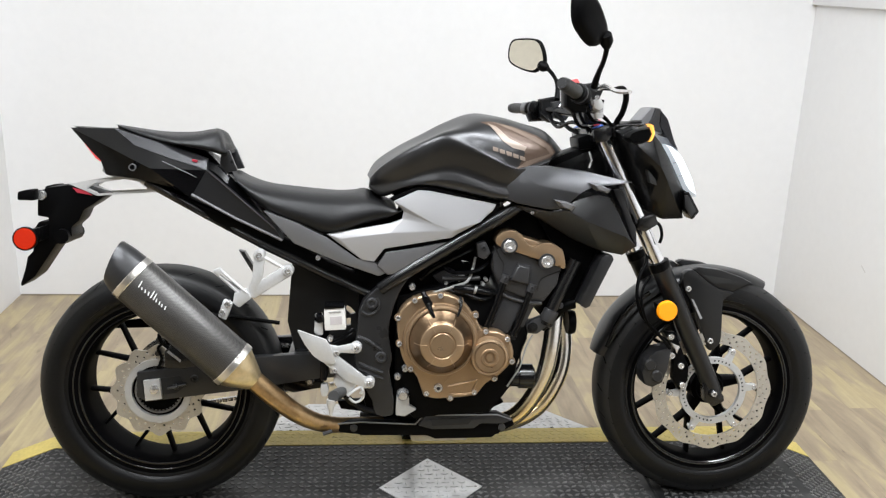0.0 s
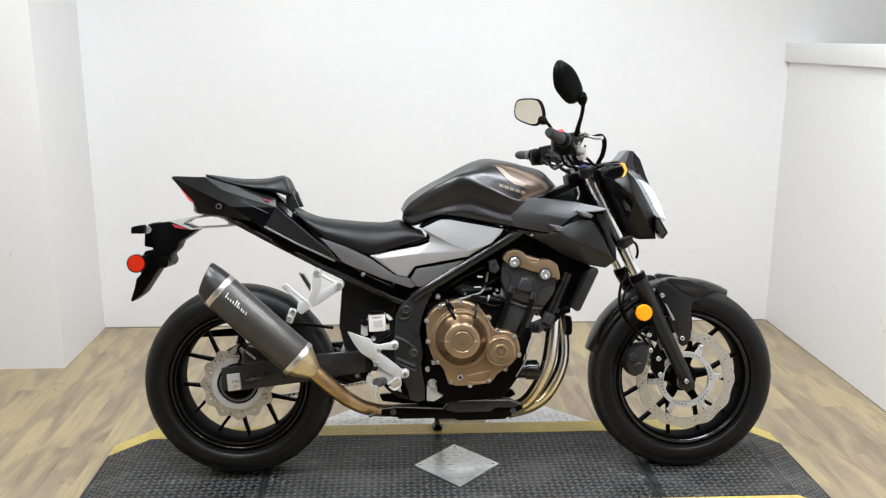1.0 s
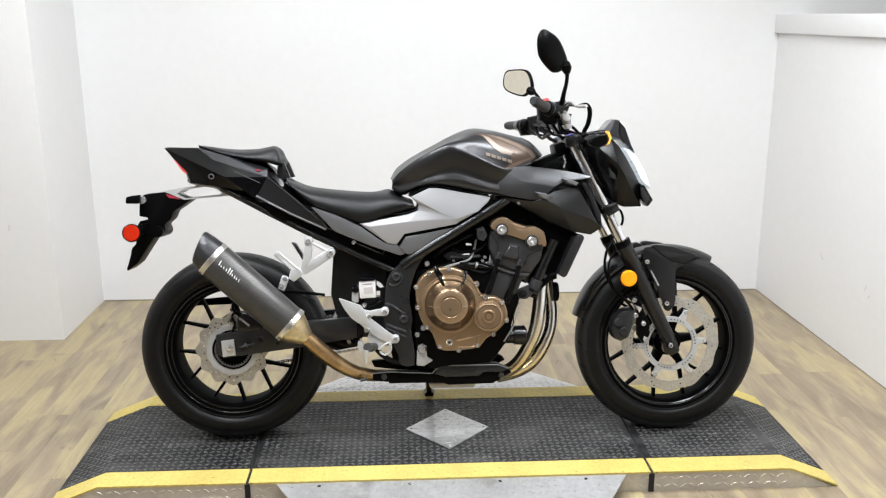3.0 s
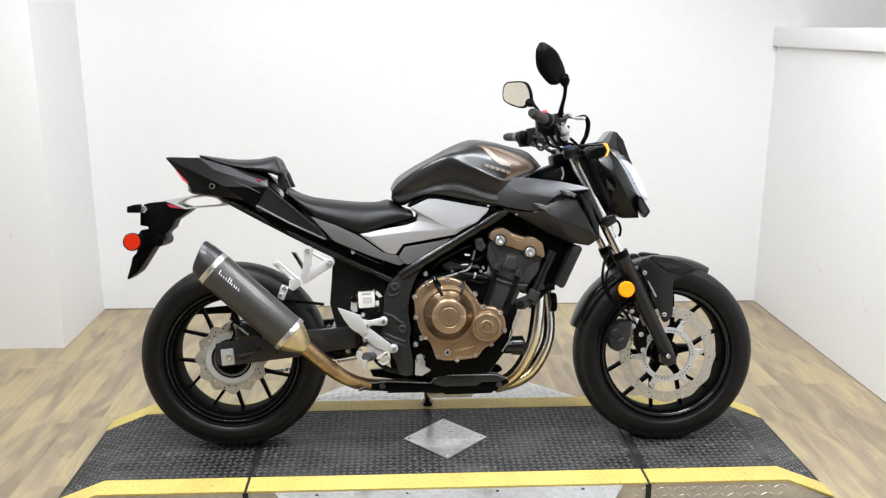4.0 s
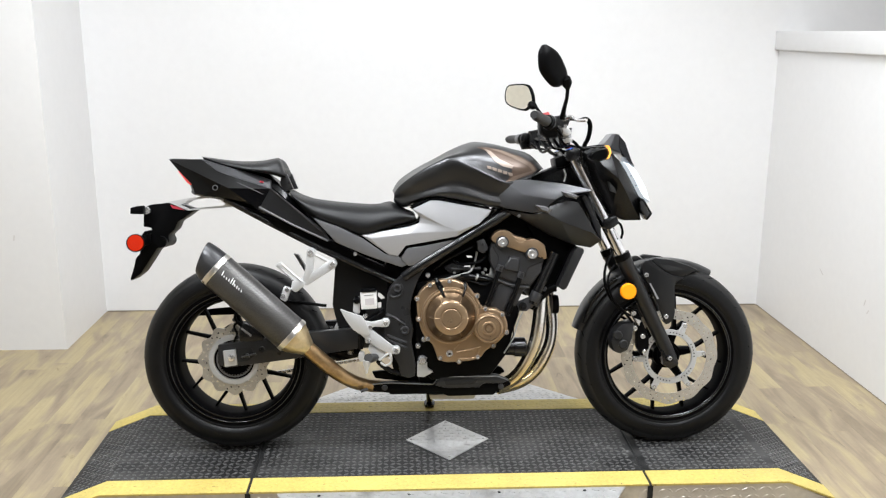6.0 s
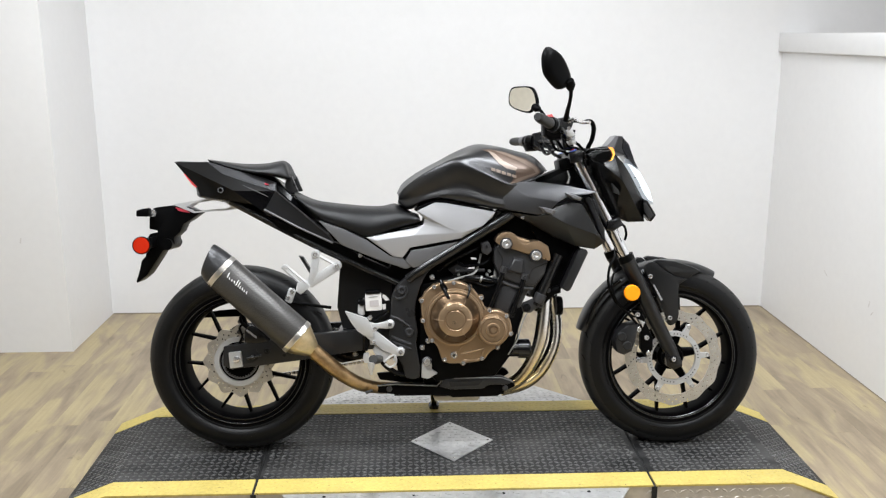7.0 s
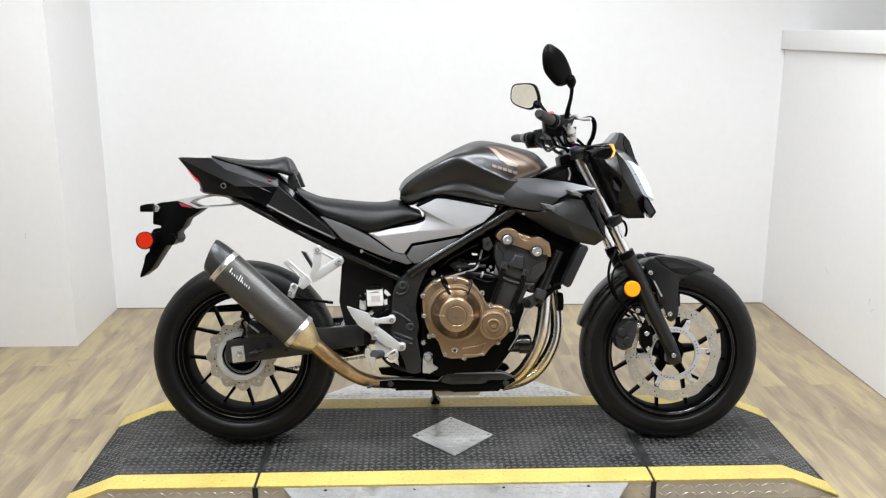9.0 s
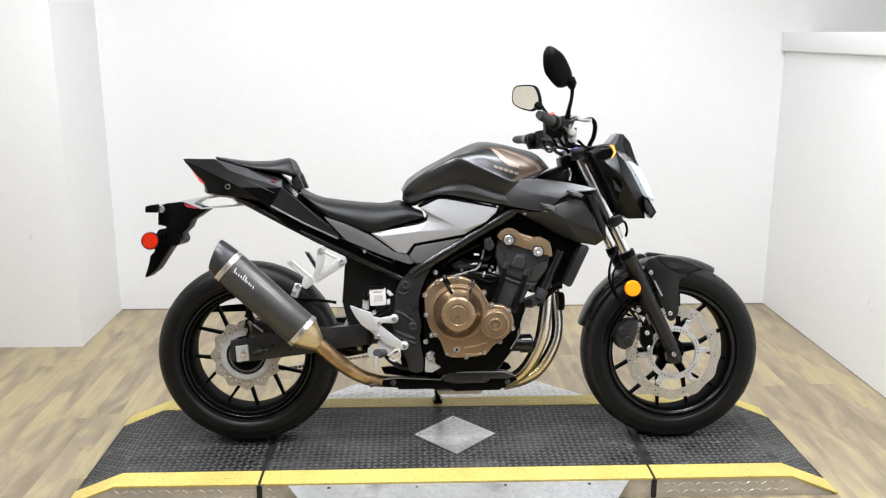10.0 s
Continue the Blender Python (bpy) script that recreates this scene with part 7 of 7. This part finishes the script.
part("fluid_cup", lathe([(-0.012, 0.001), (-0.012, 0.013), (0.012, 0.014), (0.014, 0.001)], (1.064, -0.16, 1.015), "z", 18), FROSTED, bar, "frosted fluid cup")
part("cup_lid", lathe([(0.013, 0.015), (0.018, 0.015), (0.019, 0.012), (0.019, 0.001)], (1.064, -0.16, 1.015), "z", 18), BLACK_PLASTIC, bar)
part("hose_guide", tube([(1.071, -0.07, 0.906), (1.076, -0.08, 0.885), (1.069, -0.08, 0.866)], 0.003, 6), BOLT_STEEL, bike)
part("ignition_key", plate([(1.09, 0.988), (1.11, 0.987), (1.114, 0.973), (1.106, 0.954), (1.093, 0.964)], 0.0, 0.02, 0.003), RED_DECAL, bike, "dark red key tag")
part("ignition_switch", plate([(1.042, 0.94), (1.081, 0.955), (1.1, 0.932), (1.082, 0.914), (1.048, 0.91)], -0.04, 0.06, 0.006), BLACK_PLASTIC, bike, "black ignition lock housing")
part("yoke_nut", lathe([(0, 0.001), (0, 0.012), (-0.012, 0.014)], (1.098, 0, 0.985), "z", 6), BOLT_STEEL, bike, "bright steering nut")
part("clutch_fitting", plate([(1.057, 1.006), (1.082, 1.011), (1.086, 0.992), (1.065, 0.987)], 0.1, 0.14, 0.003), CAST_ALU, bike)


def mirror(outline, off, slope, stem, label):
    cx = sum(p[0] for p in outline) / len(outline)
    pts = [(x, -(off - slope * (x - cx)), z) for x, z in outline]
    n = Vector((-abs(slope), 1.0 if slope > 0 else -1.0, 0)).normalized()
    shell = layered(pts, -n, [(-0.004, 0.95), (0.0, 1.0), (0.008, 1.0), (0.018, 0.88), (0.024, 0.6)])
    m = part("mirror", shell, BLACK_PLASTIC, bike, label)
    part("glass", layered(pts, n, [(0.0035, 0.89), (0.0055, 0.88)]), MIRROR_GLASS, m, "mirror glass")
    part("stem", tube(stem, [0.007, 0.006, 0.0055, 0.0065, 0.009][:len(stem)], 12, smooth=4), BLACK_PLASTIC, m)
    part("neck", tube([stem[0], Vector(stem[0]).lerp(Vector(stem[1]), 0.5), stem[1]], [0.013, 0.016, 0.009], 12), BLACK_PLASTIC, m)
    return m


mirror(round_outline([(0.935, 1.228), (0.943, 1.251), (0.956, 1.257), (0.987, 1.241), (1.01, 1.209), (1.024, 1.174), (1.014, 1.151), (0.986, 1.14), (0.959, 1.159), (0.939, 1.186)], 3), 0.37, 0.8,
       [(1.022, -0.36, 1.167), (1.031, -0.34, 1.141), (1.036, -0.3, 1.114), (1.038, -0.25, 1.089), (1.037, -0.22, 1.061)], "black rear-view mirror showing its back")
mirror(round_outline([(0.934, 1.196), (0.944, 1.22), (0.969, 1.224), (1.007, 1.22), (1.024, 1.2), (1.033, 1.158), (1.022, 1.14), (1.003, 1.123), (0.963, 1.136), (0.936, 1.158)], 3), -0.37, -0.8,
       [(1.018, 0.34, 1.146), (1.036, 0.32, 1.134), (1.051, 0.28, 1.105), (1.051, 0.24, 1.076), (1.046, 0.22, 1.043)], "black rear-view mirror with its glass in view")


# ---- floor planks ----
rng = random.Random(11)
plank_meshes = {}
WIDTH, LENGTH = 0.102, 0.92
far_planks = []


def plank(length, x, y):
    key = round(length, 2)
    if key not in plank_meshes:
        me = bpy.data.meshes.new("plank")
        bm = box(-WIDTH / 2 + 0.0002, WIDTH / 2 - 0.0002, 0.0002, key - 0.0002, -0.006, 0.0)
        bm.to_mesh(me), bm.free()
        me.materials.append(PLANK)
        plank_meshes[key] = me
    ob = new("plank", plank_meshes[key])
    ob.parent = floor
    ob.location = (x, y, 0)


row_x = FAR_LEFT + 0.02
while row_x < 2.28:
    y = -5.0 - rng.uniform(0.0, 0.9)
    while y < BACK - 0.03:
        y1 = y + LENGTH if y + LENGTH < BACK - 0.08 else BACK
        near = y1 > 1.2 and -2.75 < row_x < 1.8
        if near:
            plank(y1 - y, row_x + WIDTH / 2, y)
        elif y1 > -4.95:
            far_planks.append((row_x, max(y, -4.99), y1))
        y = y1
    row_x += WIDTH
verts, faces = [], []
for x, y, y1 in far_planks:
    k = len(verts)
    verts += [(x + 0.0002, y + 0.0002, 0), (x + WIDTH - 0.0002, y + 0.0002, 0), (x + WIDTH - 0.0002, y1 - 0.0002, 0), (x + 0.0002, y1 - 0.0002, 0)]
    verts += [(a, b, -0.006) for a, b, _ in verts[k:k + 4]]
    faces += [(k, k + 1, k + 2, k + 3)] + [(k + i, k + 4 + i, k + 4 + (i + 1) % 4, k + (i + 1) % 4) for i in range(4)]
me = bpy.data.meshes.new("plank_rest")
me.from_pydata(verts, [], faces)
stuff("plank_rest", me, PLANK, floor, "greyed oak planks further off")
